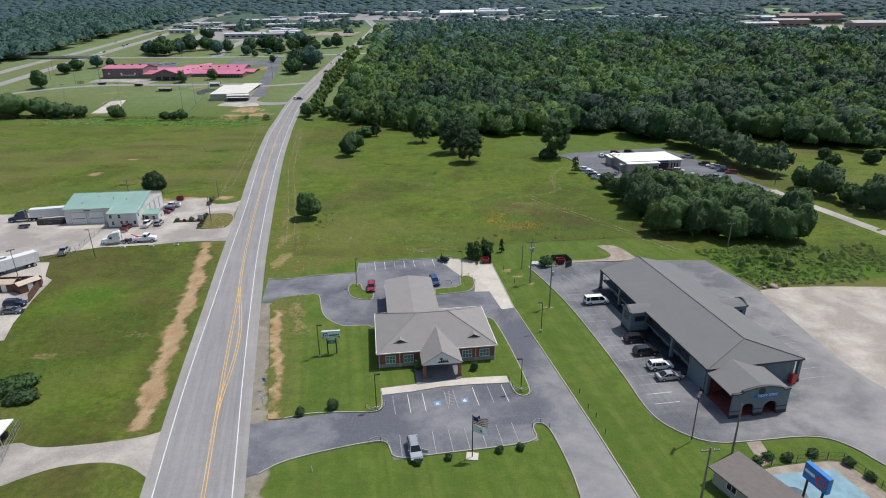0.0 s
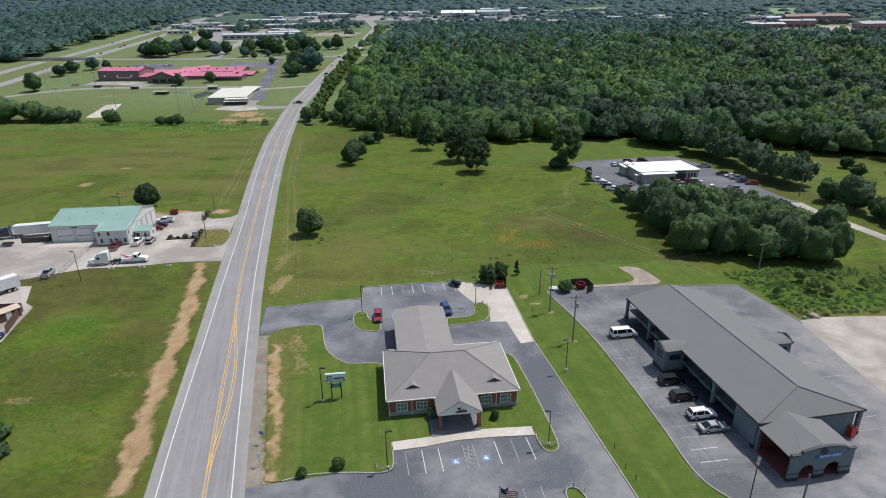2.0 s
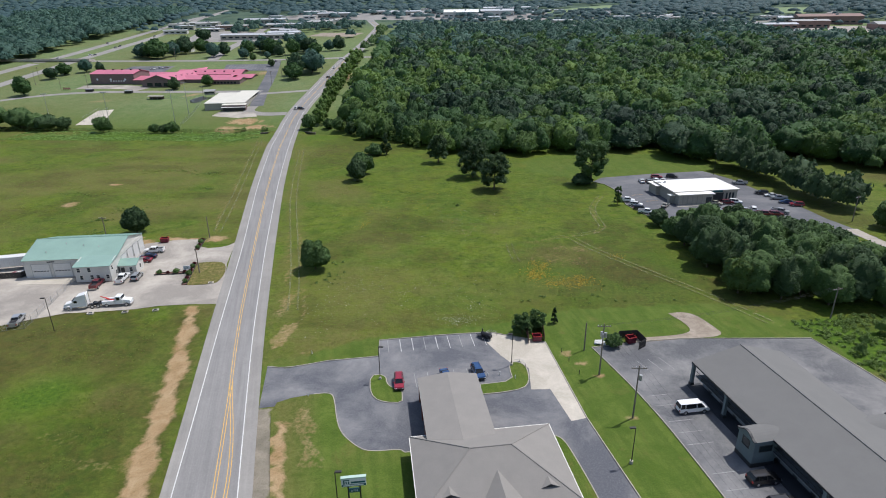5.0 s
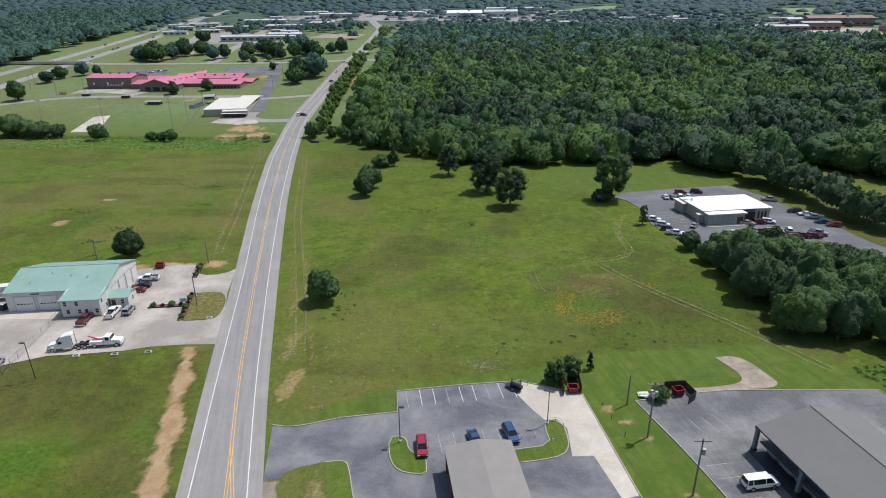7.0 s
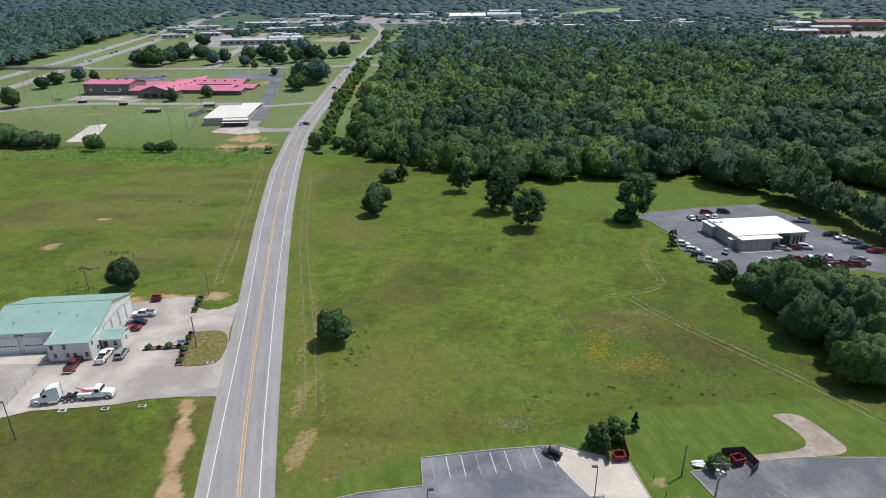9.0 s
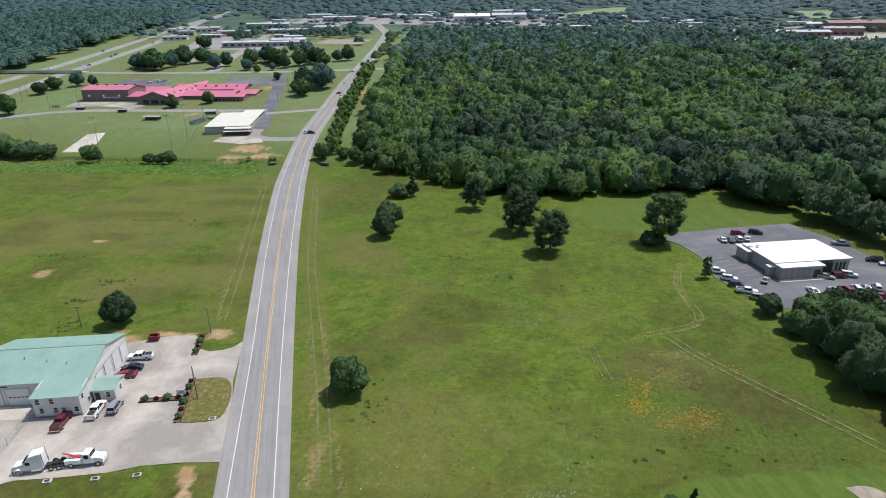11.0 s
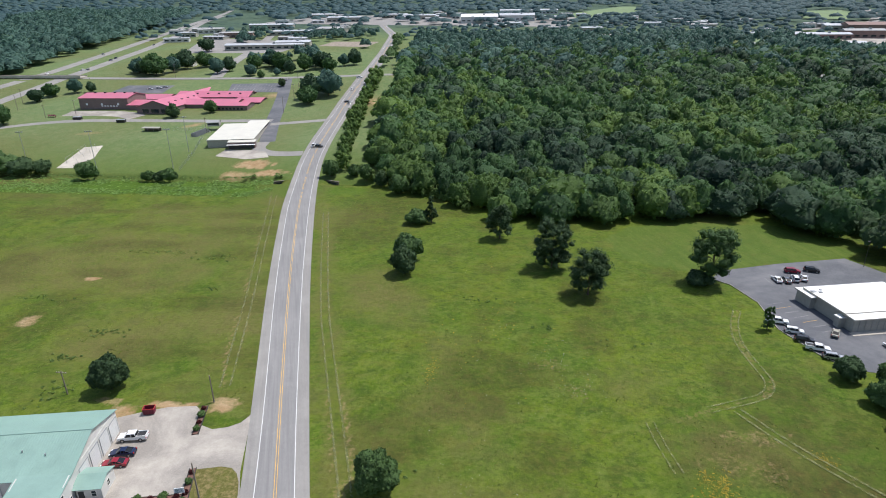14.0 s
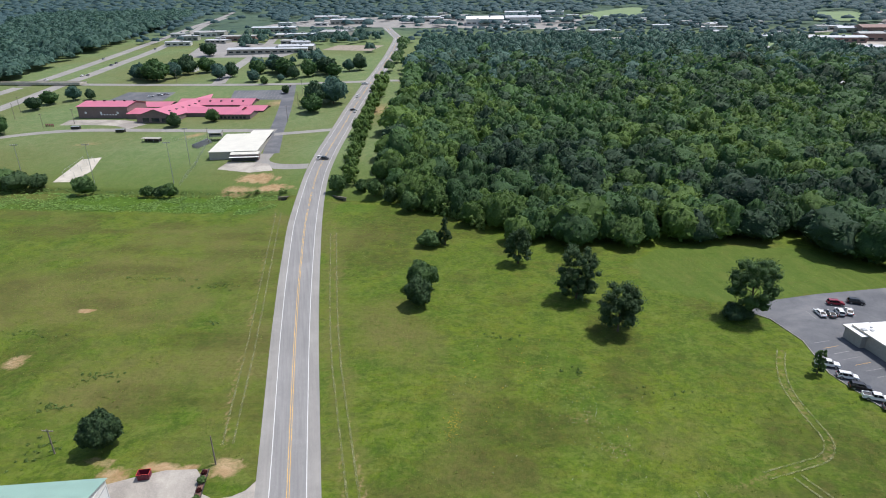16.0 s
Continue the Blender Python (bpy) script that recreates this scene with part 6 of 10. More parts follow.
        for s in (-1, 1):
            slab(bm, [(u + s * 1.4, v0 - 0.12, z0 + 0.0), top, back] if s < 0 else [(u + s * 1.4, v0 - 0.12, z0 + 0.0), back, top], 0.06)
        part("hood", bm, SHINGLE, vent)
    # windows and downpipes
    for u in (2.6, 6.0, 17.2, 20.6):
        window(bank, u, ci, 1.05, 1.75, 1.45, glass=TEAL_GLASS, bars=(3, 2))
    for v in (4.0, 8.2, 12.4):
        window(bank, ci, v, 1.05, 1.75, 1.45, face=(-1, 0), glass=TEAL_GLASS, bars=(3, 2))
        window(bank, W - ci, v, 1.05, 1.75, 1.45, face=(1, 0), glass=TEAL_GLASS, bars=(3, 2))
    for u in (0.4, 4.3, 18.9, W - 0.4):
        bm = bmesh.new()
        tube(bm, (u, ci - 0.1, 0.1), (u, ci - 0.1, E - 0.2), 0.06, 0.06, 6)
        part("downpipe", bm, TRIM_W, bank)
    # porch gable
    p0, p1, pv = 8.2, 15.4, -4.5
    pe, pr = 3.30, 5.75
    mid = (p0 + p1) / 2
    k = 3.75 / (D / 2)
    vr = (pr - E) / k
    for s, (a, b) in ((-1, (p0 - 0.15, p1)), (1, (p1 + 0.15, p0))):
        bm = bmesh.new()
        slab(bm, [(a, pv - 0.2, pe), (mid, pv - 0.2, pr), (mid, vr + 0.1, pr), (a, (pe - E) / k + 0.3, pe)], 0.12)
        part("porch_roof_plane", bm, SHINGLE, bank)
    bm = bmesh.new()
    v = [bm.verts.new(p) for p in ((p0, pv - 0.05, pe - 0.25), (p1, pv - 0.05, pe - 0.25), (p1, pv - 0.05, pe - 0.05), (mid, pv - 0.05, pr - 0.15), (p0, pv - 0.05, pe - 0.05))]
    w2 = [bm.verts.new(q.co + Vector((0, 0.2, 0))) for q in v]
    bm.faces.new(v)
    bm.faces.new(w2[::-1])
    for i in range(5):
        bm.faces.new((v[i], w2[i], w2[(i + 1) % 5], v[(i + 1) % 5]))
    ped = part("pediment", bm, TRIM_W, bank, "white gable pediment")
    for nm, d in (("logo_bar", (mid - 0.25, mid - 0.02, pe + 0.1, pe + 1.05)), ("logo_bar", (mid - 0.75, mid + 1.15, pe + 0.12, pe + 0.38)), ("logo_bar", (mid + 0.1, mid + 0.28, pe + 0.3, pe + 0.66)), ("logo_bar", (mid + 0.42, mid + 0.6, pe + 0.3, pe + 0.66)), ("logo_bar", (mid + 0.78, mid + 0.98, pe + 0.3, pe + 0.66)), ("logo_bar", (mid - 0.5, mid + 0.1, pe + 0.84, pe + 1.06))):
        part_box(nm, CHARCOAL, ped, (d[0], d[1], pv - 0.14, pv - 0.06, d[2], d[3]))
    for s in (p0, p1):
        bm = bmesh.new()
        box(bm, s - 0.08, s + 0.08, pv - 0.05, -0.2, pe - 0.2, pe - 0.02)
        part("porch_beam", bm, TRIM_W, bank)
    bm = bmesh.new()
    box(bm, p0 + 0.1, p1 - 0.1, pv + 0.2, 0.2, pe - 0.35, pe - 0.27)
    part("porch_ceiling", bm, TRIM_W, bank)
    for u in (p0 + 0.35, p1 - 0.35):
        for v0 in (pv + 0.35,):
            bm = bmesh.new()
            box(bm, u - 0.33, u + 0.33, v0 - 0.33, v0 + 0.33, -0.05, 0.9)
            box(bm, u - 0.28, u + 0.28, v0 - 0.28, v0 + 0.28, 0.9, pe - 0.25)
            part("brick_column", bm, BRICK, bank)
    part_box("entrance_door", TEAL_GLASS, bank, (mid - 1.3, mid + 1.3, ci - 0.05, ci + 0.02, 0.2, 2.4))
    bm = bmesh.new()
    for d in ((mid - 1.4, mid - 1.3), (mid - 0.05, mid + 0.05), (mid + 1.3, mid + 1.4)):
        box(bm, d[0], d[1], ci - 0.09, ci + 0.02, 0.2, 2.5)
    box(bm, mid - 1.3, mid + 1.3, ci - 0.09, ci + 0.02, 2.4, 2.5)
    part("door_frame", bm, TRIM_W, bank)
    # drive-through canopy
    u0, u1, v1, z0, z1 = 2.6, 13.6, 31.0, 4.55, 5.35
    um = (u0 + u1) / 2
    for a, b in ((u0, um), (um, u1)):
        bm = bmesh.new()
        za, zb = (z0, z1) if a == u0 else (z1, z0)
        slab(bm, [(a, 11.6, za), (b, 11.6, zb), (b, v1, zb), (a, v1, za)], 0.12)
        part("canopy_roof_plane", bm, SHINGLE, bank)
    bm = bmesh.new()
    for d in ((u0 + 0.05, u0 + 0.25, 15.0, v1 - 0.05), (u1 - 0.25, u1 - 0.05, 15.0, v1 - 0.05)):
        box(bm, *d, z0 - 0.55, z0 - 0.12)
    part("canopy_fascia", bm, TRIM_W, bank)
    bm = bmesh.new()
    v = [bm.verts.new(p) for p in ((u0 + 0.1, v1 - 0.1, z0 - 0.5), (u1 - 0.1, v1 - 0.1, z0 - 0.5), (u1 - 0.1, v1 - 0.1, z0 - 0.12), (um, v1 - 0.1, z1 - 0.15), (u0 + 0.1, v1 - 0.1, z0 - 0.12))]
    bm.faces.new(v)
    part("canopy_gable", bm, TRIM_W, bank)
    part_box("canopy_ceiling", TRIM_W, bank, (u0 + 0.25, u1 - 0.25, 16.2, v1 - 0.2, z0 - 0.5, z0 - 0.42))
    for u in (u0 + 0.5, um, u1 - 0.5):
        for v0 in (19.5, 25.0, v1 - 0.8):
            bm = bmesh.new()
            box(bm, u - 0.35, u + 0.35, v0 - 0.35, v0 + 0.35, -0.05, z0 - 0.5)
            part("canopy_column", bm, BRICK, bank)
    return bank


build_bank()


# ---- motel ----
def build_motel():
    mot = thing("motel_building", "long two-storey blue-grey motel with slate-grey shingle roof", "building", pose(55.0, 93.6, 0, 0, 0, 16))
    W, L, E, R = 18.3, 43.9, 5.0, 7.55
    wl = 1.9
    # walls
    for nm, d in (("side_wall", (wl, wl + 0.25, 0.4, L - 1.2)), ("side_wall", (W - wl - 0.25, W - wl, 0.4, L - 1.2)), ("end_wall", (wl + 0.25, W - wl - 0.25, 0.4, 0.65)), ("end_wall", (wl + 0.25, W - wl - 0.25, L - 1.45, L - 1.2))):
        wall_box(nm, mot, *d, -0.1, E - 0.1, SHADE_WALL if nm == "side_wall" else BLUE_GREY)
    wall_box("office_wall", mot, 0.15, wl - 0.02, 0.4, 5.6, -0.1, E - 0.12, BLUE_GREY)
    wall_box("office_wall", mot, W - wl + 0.02, W - 0.9, 0.4, 2.4, -0.1, E - 0.12, BLUE_GREY)
    # roof
    um = W / 2 + 0.2
    a, b, c, d = (-0.25, -0.25, E), (W + 0.25, -0.25, E), (W + 0.25, L, E), (-0.25, L, E)
    r0, r1 = (um, 4.2, R), (um, L, R)
    for pts in ([a, r0, r1, d], [b, c, r1, r0], [a, b, r0]):
        bm = bmesh.new()
        slab(bm, pts, 0.14)
        part("roof_plane", bm, DARK_SHINGLE, mot)
    bm = bmesh.new()
    for p, q in ((a, r0), (b, r0), (r0, r1)):
        tube(bm, Vector(p) + Vector((0, 0, 0.03)), Vector(q) + Vector((0, 0, 0.03)), 0.11, 0.11, 5)
    part("ridge_cap", bm, DARK_SHINGLE, mot)
    bm = bmesh.new()
    v = [bm.verts.new(p) for p in ((0.1, L - 0.15, E - 0.15), (W - 0.1, L - 0.15, E - 0.15), (um, L - 0.15, R - 0.15))]
    bm.faces.new(v)
    part("gable_end", bm, BLUE_GREY, mot)
    bm = bmesh.new()
    for q in ((-0.3, -0.12, -0.3, L), (W + 0.12, W + 0.3, -0.3, L), (-0.12, W + 0.12, -0.3, -0.12)):
        box(bm, q[0], q[1], q[2], q[3], E - 0.30, E - 0.02)
    part("fascia", bm, CHARCOAL, mot, "charcoal fascia board")
    part_box("soffit", SHADE_WALL, mot, (-0.1, W + 0.1, -0.1, L - 0.2, E - 0.26, E - 0.2))
    # walkways, balconies, columns on both long sides
    for side in (0, 1):
        mx = (lambda u: u) if side == 0 else (lambda u: W - u)
        lo = lambda p, q: (min(mx(p), mx(q)), max(mx(p), mx(q)))
        # dark walk reaches past the eave to carry the painted shade band
        part_box("walkway", SHADED_WALK, mot, (*lo(-0.9, wl), 5.7, L - 0.4, -0.02, 0.16))
        part_box("balcony_floor", SHADE_WALL, mot, (*lo(0.1, wl), 5.7, L - 1.2, 2.42, 2.60))
        bm = bmesh.new()
        box(bm, *lo(0.12, 0.18), 5.7, L - 1.2, 3.50, 3.58)
        box(bm, *lo(0.12, 0.18), 5.7, L - 1.2, 2.68, 2.74)
        n = 150
        for k in range(n):
            v0 = 5.7 + (L - 6.9) * k / n
            box(bm, *lo(0.135, 0.165), v0, v0 + 0.03, 2.74, 3.50)
        part("balcony_railing", bm, BLACK_STEEL, mot)
        for k, v0 in enumerate((0.35, 11.2, 33.5, L - 0.4) if side == 0 else (0.35, 9.5, 31.0, L - 0.4)):
            col = new("column")
            col.parent = mot
            u = mx(0.05)
            part_box("shaft", BLUE_GREY, col, (u - 0.28, u + 0.28, v0 - 0.28, v0 + 0.28, 0.7, E - 0.28))
            part_box("plinth", CHARCOAL, col, (u - 0.36, u + 0.36, v0 - 0.36, v0 + 0.36, -0.02, 0.7))
            part_box("capital", BLUE_GREY, col, (u - 0.38, u + 0.38, v0 - 0.38, v0 + 0.38, E - 0.55, E - 0.29))
        face = (-1, 0) if side == 0 else (1, 0)
        for k in range(10):
            v0 = 7.4 + 3.65 * k
            for z in (0.16, 2.62):
                door = part_box("room_door", CHARCOAL, mot, (*lo(wl - 0.06, wl), v0 - 0.45, v0 + 0.45, z, z + 2.0))
                window(mot, mx(wl), v0 + 1.6, z + 0.75, 1.5, 1.25, face=face, bars=(2, 1), frame_mat=STEEL)
    # stair towers
    for u0, u1, v0, v1, name in ((-3.3, 0.7, 21.6, 25.4, "stair_tower"), (W - 0.5, W + 3.6, 20.2, 24.0, "stair_tower")):
        tw = new(name)
        tw.parent = mot
        for d in ((u0, u0 + 0.2, v0, v1), (u1 - 0.2, u1, v0, v1), (u0 + 0.2, u1 - 0.2, v0, v0 + 0.2), (u0 + 0.2, u1 - 0.2, v1 - 0.2, v1)):
            wall_box("tower_wall", tw, *d, -0.02, 4.75, BLUE_GREY)
        bm = bmesh.new()
        box(bm, u0 - 0.05, u1 + 0.05, v0 - 0.05, v1 + 0.05, -0.02, 0.75)
        part("plinth", bm, CHARCOAL, tw)
        out = u0 if u0 < 0 else u1
        sgn = -1 if u0 < 0 else 1
        # arched parapet on the outer face
        bm = bmesh.new()
        steps = 12
        prev = None
        for k in range(steps + 1):
            t = k / steps
            vv = v0 - 0.1 + (v1 - v0 + 0.2) * t
            zt = 4.9 + 0.75 * math.sin(math.pi * min(1, max(0, (t - 0.12) / 0.76)))
            cur = [bm.verts.new(p) for p in ((out, vv, 4.6), (out + sgn * 0.25, vv, 4.6), (out + sgn * 0.25, vv, zt), (out, vv, zt))]
            if prev:
                for i in range(4):
                    bm.faces.new((prev[i], prev[(i + 1) % 4], cur[(i + 1) % 4], cur[i]))
            else:
                bm.faces.new(cur)
            prev = cur
        bm.faces.new(prev[::-1])
        part("parapet", bm, BLUE_GREY, tw)
        bm = bmesh.new()
        prev = None
        for k in range(steps + 1):
            t = k / steps
            vv = v0 - 0.15 + (v1 - v0 + 0.3) * t
            zt = 4.9 + 0.75 * math.sin(math.pi * min(1, max(0, (t - 0.12) / 0.76)))
            cur = [bm.verts.new(p) for p in ((out - sgn * 0.05, vv, zt), (out + sgn * 0.33, vv, zt), (out + sgn * 0.33, vv, zt + 0.16), (out - sgn * 0.05, vv, zt + 0.16))]
            if prev:
                for i in range(4):
                    bm.faces.new((prev[i], prev[(i + 1) % 4], cur[(i + 1) % 4], cur[i]))
            prev = cur
        part("coping", bm, CHARCOAL, tw)
        # vaulted roof running back to the main roof
        inner = 3.3 if u0 < 0 else W - 3.3
        bm = bmesh.new()
        prev = None
        for k in range(9):
            t = k / 8
            vv = v0 - 0.1 + (v1 - v0 + 0.2) * t
            zz = 4.85 + 0.6 * math.sin(math.pi * t)
            cur = [bm.verts.new(p) for p in ((out, vv, zz), (inner, vv, zz + 0.15))]
            if prev:
                bm.faces.new((prev[0], prev[1], cur[1], cur[0]))
            prev = cur
        part("tower_roof", bm, DARK_SHINGLE, tw)
        um2 = (u0 + u1) / 2
        window(tw, um2, v0, 3.0, 2.1, 0.95, bars=(1, 1), frame_mat=CHARCOAL)
        window(tw, out, (v0 + v1) / 2, 2.9, 1.5, 1.3, face=(sgn, 0), bars=(1, 1), frame_mat=CHARCOAL)
    # entrance pavilion with two arches
    pav = new("entrance_pavilion")
    pav.parent = mot
    U, V = 10.3, -7.2
    arches = ((3.0, 1.25), (7.15, 1.25))
    bm = bmesh.new()
    n = 40
    top = lambda u: 4.55 + (0.0 if not 1.6 < u < 8.9 else 0.35 + 0.6 * math.sin(math.pi * (u - 1.6) / 7.3))

    def open_z(u):
        for c0, r in arches:
            if abs(u - c0) < r:
                return 1.35 + math.sqrt(r * r - (u - c0) ** 2)
        return 0.0

    us = sorted({0.0, U, 1.6, 1.601, 8.9, 8.899, *[c0 + s * r for c0, r in arches for s in (-1, 1)], *[c0 + s * (r - 0.001) for c0, r in arches for s in (-1, 1)], *[U * k / n for k in range(n + 1)]})
    for p, q in zip(us, us[1:]):
        m0 = (p + q) / 2
        za, zb = open_z(p + 1e-5), open_z(q - 1e-5)
        if open_z(m0) == 0:
            za = zb = -0.02
        ta, tb = top(p + 1e-5), top(q - 1e-5)
        f = [bm.verts.new(x) for x in ((p, V, za), (q, V, zb), (q, V, tb), (p, V, ta), (p, V + 0.3, za), (q, V + 0.3, zb), (q, V + 0.3, tb), (p, V + 0.3, ta))]
        for i in ((0, 1, 2, 3), (5, 4, 7, 6), (3, 2, 6, 7), (1, 0, 4, 5)):
            bm.faces.new([f[j] for j in i])
    for u in (0.0, U):
        f = [bm.verts.new(x) for x in ((u, V, -0.02), (u, V + 0.3, -0.02), (u, V + 0.3, 4.55), (u, V, 4.55))]
        bm.faces.new(f)
    for c0, r in arches:
        for s in (-1, 1):
            f = [bm.verts.new(x) for x in ((c0 + s * r, V, -0.02), (c0 + s * r, V + 0.3, -0.02), (c0 + s * r, V + 0.3, 1.35), (c0 + s * r, V, 1.35))]
            bm.faces.new(f)
    bmesh.ops.remove_doubles(bm, verts=bm.verts, dist=0.003)
    part("arched_front", bm, BLUE_GREY, pav, "blue-grey front with two arches and a curved parapet")
    bm = bmesh.new()
    prev = None
    for k in range(41):
        u = -0.1 + (U + 0.2) * k / 40
        z = top(min(max(u, 0.01), U - 0.01))
        cur = [bm.verts.new(x) for x in ((u, V - 0.1, z), (u, V + 0.4, z), (u, V + 0.4, z + 0.18), (u, V - 0.1, z + 0.18))]
        if prev:
            for i in range(4):
                bm.faces.new((prev[i], prev[(i + 1) % 4], cur[(i + 1) % 4], cur[i]))
        prev = cur
    part("coping", bm, CHARCOAL, pav)
    bm = bmesh.new()
    for p, q in ((0.0, arches[0][0] - 1.25), (arches[0][0] + 1.25, arches[1][0] - 1.25), (arches[1][0] + 1.25, U)):
        box(bm, p - 0.04, q + 0.04, V - 0.05, V + 0.35, -0.02, 0.62)
    part("plinth", bm, CHARCOAL, pav)
    bm = bmesh.new()
    for p, q in ((0.0, arches[0][0] - 1.25), (arches[0][0] + 1.25, arches[1][0] - 1.25), (arches[1][0] + 1.25, U)):
        box(bm, p, q, V - 0.04, V + 0.02, 1.28, 1.45)
    part("string_course", bm, CHARCOAL, pav)
    wall_box("side_wall", pav, U - 0.3, U, V + 0.3, 0.3, -0.02, 4.3, BLUE_GREY)
    part_box("beam", CHARCOAL, pav, (0.0, 0.3, V + 0.3, 0.3, 4.0, 4.35))
    part_box("pier", BLUE_GREY, pav, (0.0, 0.5, -0.5, 0.2, 0.0, 4.0))
    part_box("red_floor", RED_FLOOR, pav, (0.05, U - 0.3, V + 0.3, 0.35, -0.02, 0.10), "dark red paved floor")
    wall_box("lobby_wall", pav, 1.0, U - 0.3, 0.05, 0.3, 0.1, 4.2, RED_FLOOR)
    part_box("lobby_door", GLASS, pav, (3.6, 5.6, -0.02, 0.05, 0.1, 2.3))
    pm = U / 2 - 0.1
    for s, pts in ((0, [(-0.25, V + 0.3, 4.4), (pm, V + 0.3, 5.75), (pm, 2.2, 5.75), (-0.25, 0.3, 4.4)]), (1, [(U + 0.15, V + 0.3, 4.4), (U + 0.15, 0.3, 4.4), (pm, 2.2, 5.75), (pm, V + 0.3, 5.75)])):
        bm = bmesh.new()
        slab(bm, pts, 0.12)
        part("pavilion_roof_plane", bm, DARK_SHINGLE, pav)
    bm = bmesh.new()
    bmesh.ops.create_cone(bm, cap_ends=True, segments=20, radius1=0.62, radius2=0.62, depth=0.06, matrix=pose(pm, V - 0.04, 4.78, 90, 0, 0))
    part("round_vent", bm, CHARCOAL, pav)
    ban = part_box("banner", SIGN_BLUE, pav, (3.7, 8.1, V - 0.07, V - 0.015, 3.55, 4.25), "bright blue banner with white lettering")
    text_part("NOW OPEN", 0.62, SIGN_WHITE, ban, pose(6.2, V - 0.08, 3.9, 90, 0, 0))
    part_box("banner_square", SIGN_TEAL, ban, (3.8, 4.35, V - 0.09, V - 0.072, 3.64, 4.16))
    window(mot, 1.2, 0.4, 1.0, 1.0, 1.3, bars=(1, 1), frame_mat=CHARCOAL)
    part_box("vending_machine", SIGN_RED, mot, (W - 1.6, W - 0.7, -0.55, 0.3, 0.0, 1.85))
    part_box("office_box", STEEL, mot, (8.4, 9.2, -0.2, 0.4, 4.2, 4.6))


build_motel()


# ---- truck workshop ----
def build_workshop():
    ws = thing("workshop_building", "white metal truck workshop with sea-green roof", "building", pose(-124.2, 170.1, 0, 0, 0, 12))
    W, D, E, R = 24.5, 19.0, 5.4, 8.1
    for nm, d in (("front_wall", (0, W, 0, 0.2)), ("back_wall", (0, W, D - 0.2, D)), ("side_wall", (0, 0.2, 0.2, D - 0.2)), ("side_wall", (W - 0.2, W, 0.2, D - 0.2))):
        wall_box(nm, ws, *d, -0.1, E - 0.05, WHITE_WALL)
    for u in (0.1, W - 0.1):
        bm = bmesh.new()
        slab(bm, [(u - 0.1, 0, E - 0.06), (u - 0.1, D, E - 0.06), (u - 0.1, D / 2, R - 0.12)], 0.01)
        v = [bm.verts.new(p) for p in ((u, 0, E - 0.06), (u, D, E - 0.06), (u, D / 2, R - 0.1))]
        bm.faces.new(v)
        part("gable_end", bm, WHITE_WALL, ws)
    for pts in ([(-0.3, -0.35, E - 0.1), (W + 0.3, -0.35, E - 0.1), (W + 0.3, D / 2, R), (-0.3, D / 2, R)], [(-0.3, D + 0.35, E - 0.1), (-0.3, D / 2, R), (W + 0.3, D / 2, R), (W + 0.3, D + 0.35, E - 0.1)]):
        bm = bmesh.new()
        slab(bm, pts, 0.1)
        plane = part("roof_plane", bm, GREEN_ROOF, ws)
        bm = bmesh.new()
        p0, p1, p2, p3 = [Vector(p) for p in (pts if pts[1][0] > 0 and pts[1][1] < 0 else (pts[0], pts[3], pts[2], pts[1]))]
        for k in range(1, 50):
            t = k / 50
            tube(bm, p0.lerp(p1, t) + Vector((0, 0, 0.02)), p3.lerp(p2, t) + Vector((0, 0, 0.02)), 0.03, 0.03, 4)
        part("roof_seams", bm, GREEN_ROOF, plane)
    bm = bmesh.new()
    tube(bm, (-0.3, D / 2, R + 0.02), (W + 0.3, D / 2, R + 0.02), 0.12, 0.12, 5)
    part("ridge_cap", bm, GREEN_ROOF, ws)
    for u, v in ((5, 3.0), (14, 5.5), (18.5, 4.5), (9, 6.5)):
        bm = bmesh.new()
        z = E + (R - E) * v / (D / 2)
        tube(bm, (u, v, z - 0.1), (u, v, z + 0.5), 0.12, 0.12, 8)
        part("roof_vent", bm, STEEL, ws)
    for u in (2.0, 7.6):
        door = part_box("roller_door", DOOR_W, ws, (u, u + 4.6, -0.08, 0.0, 0.0, 4.0))
        bm = bmesh.new()
        for k in range(1, 7):
            box(bm, u, u + 4.6, -0.10, -0.075, k * 0.58 - 0.02, k * 0.58 + 0.02)
        part("door_ribs", bm, WHITE_WALL, door)
        for k in range(5):
            part_box("door_pane", GLASS, door, (u + 0.35 + k * 0.82, u + 0.95 + k * 0.82, -0.105, -0.07, 1.85, 2.1))
        bm = bmesh.new()
        for d in ((u - 0.15, u, 0, 4.15), (u + 4.6, u + 4.75, 0, 4.15), (u, u + 4.6, 4.0, 4.15)):
            box(bm, d[0], d[1], -0.12, 0.0, d[2], d[3])
        part("door_frame", bm, STEEL, door)
    part_box("wall_sign", CHARCOAL, ws, (6.2, 8.2, -0.05, -0.005, 4.45, 4.75))
    for v, hh in ((2.9, 4.2), (7.0, 4.4), (11.2, 4.4), (15.2, 4.0)):
        door = part_box("roller_door", DOOR_W, ws, (W, W + 0.07, v, v + 3.3, 0.0, hh))
        bm = bmesh.new()
        for d in ((v - 0.12, v, 0, hh + 0.12), (v + 3.3, v + 3.42, 0, hh + 0.12), (v, v + 3.3, hh, hh + 0.12)):
            box(bm, W, W + 0.11, d[0], d[1], d[2], d[3])
        part("door_frame", bm, STEEL, door)
        bm = bmesh.new()
        for k in range(1, 8):
            box(bm, W + 0.06, W + 0.085, v, v + 3.3, k * hh / 8 - 0.02, k * hh / 8 + 0.02)
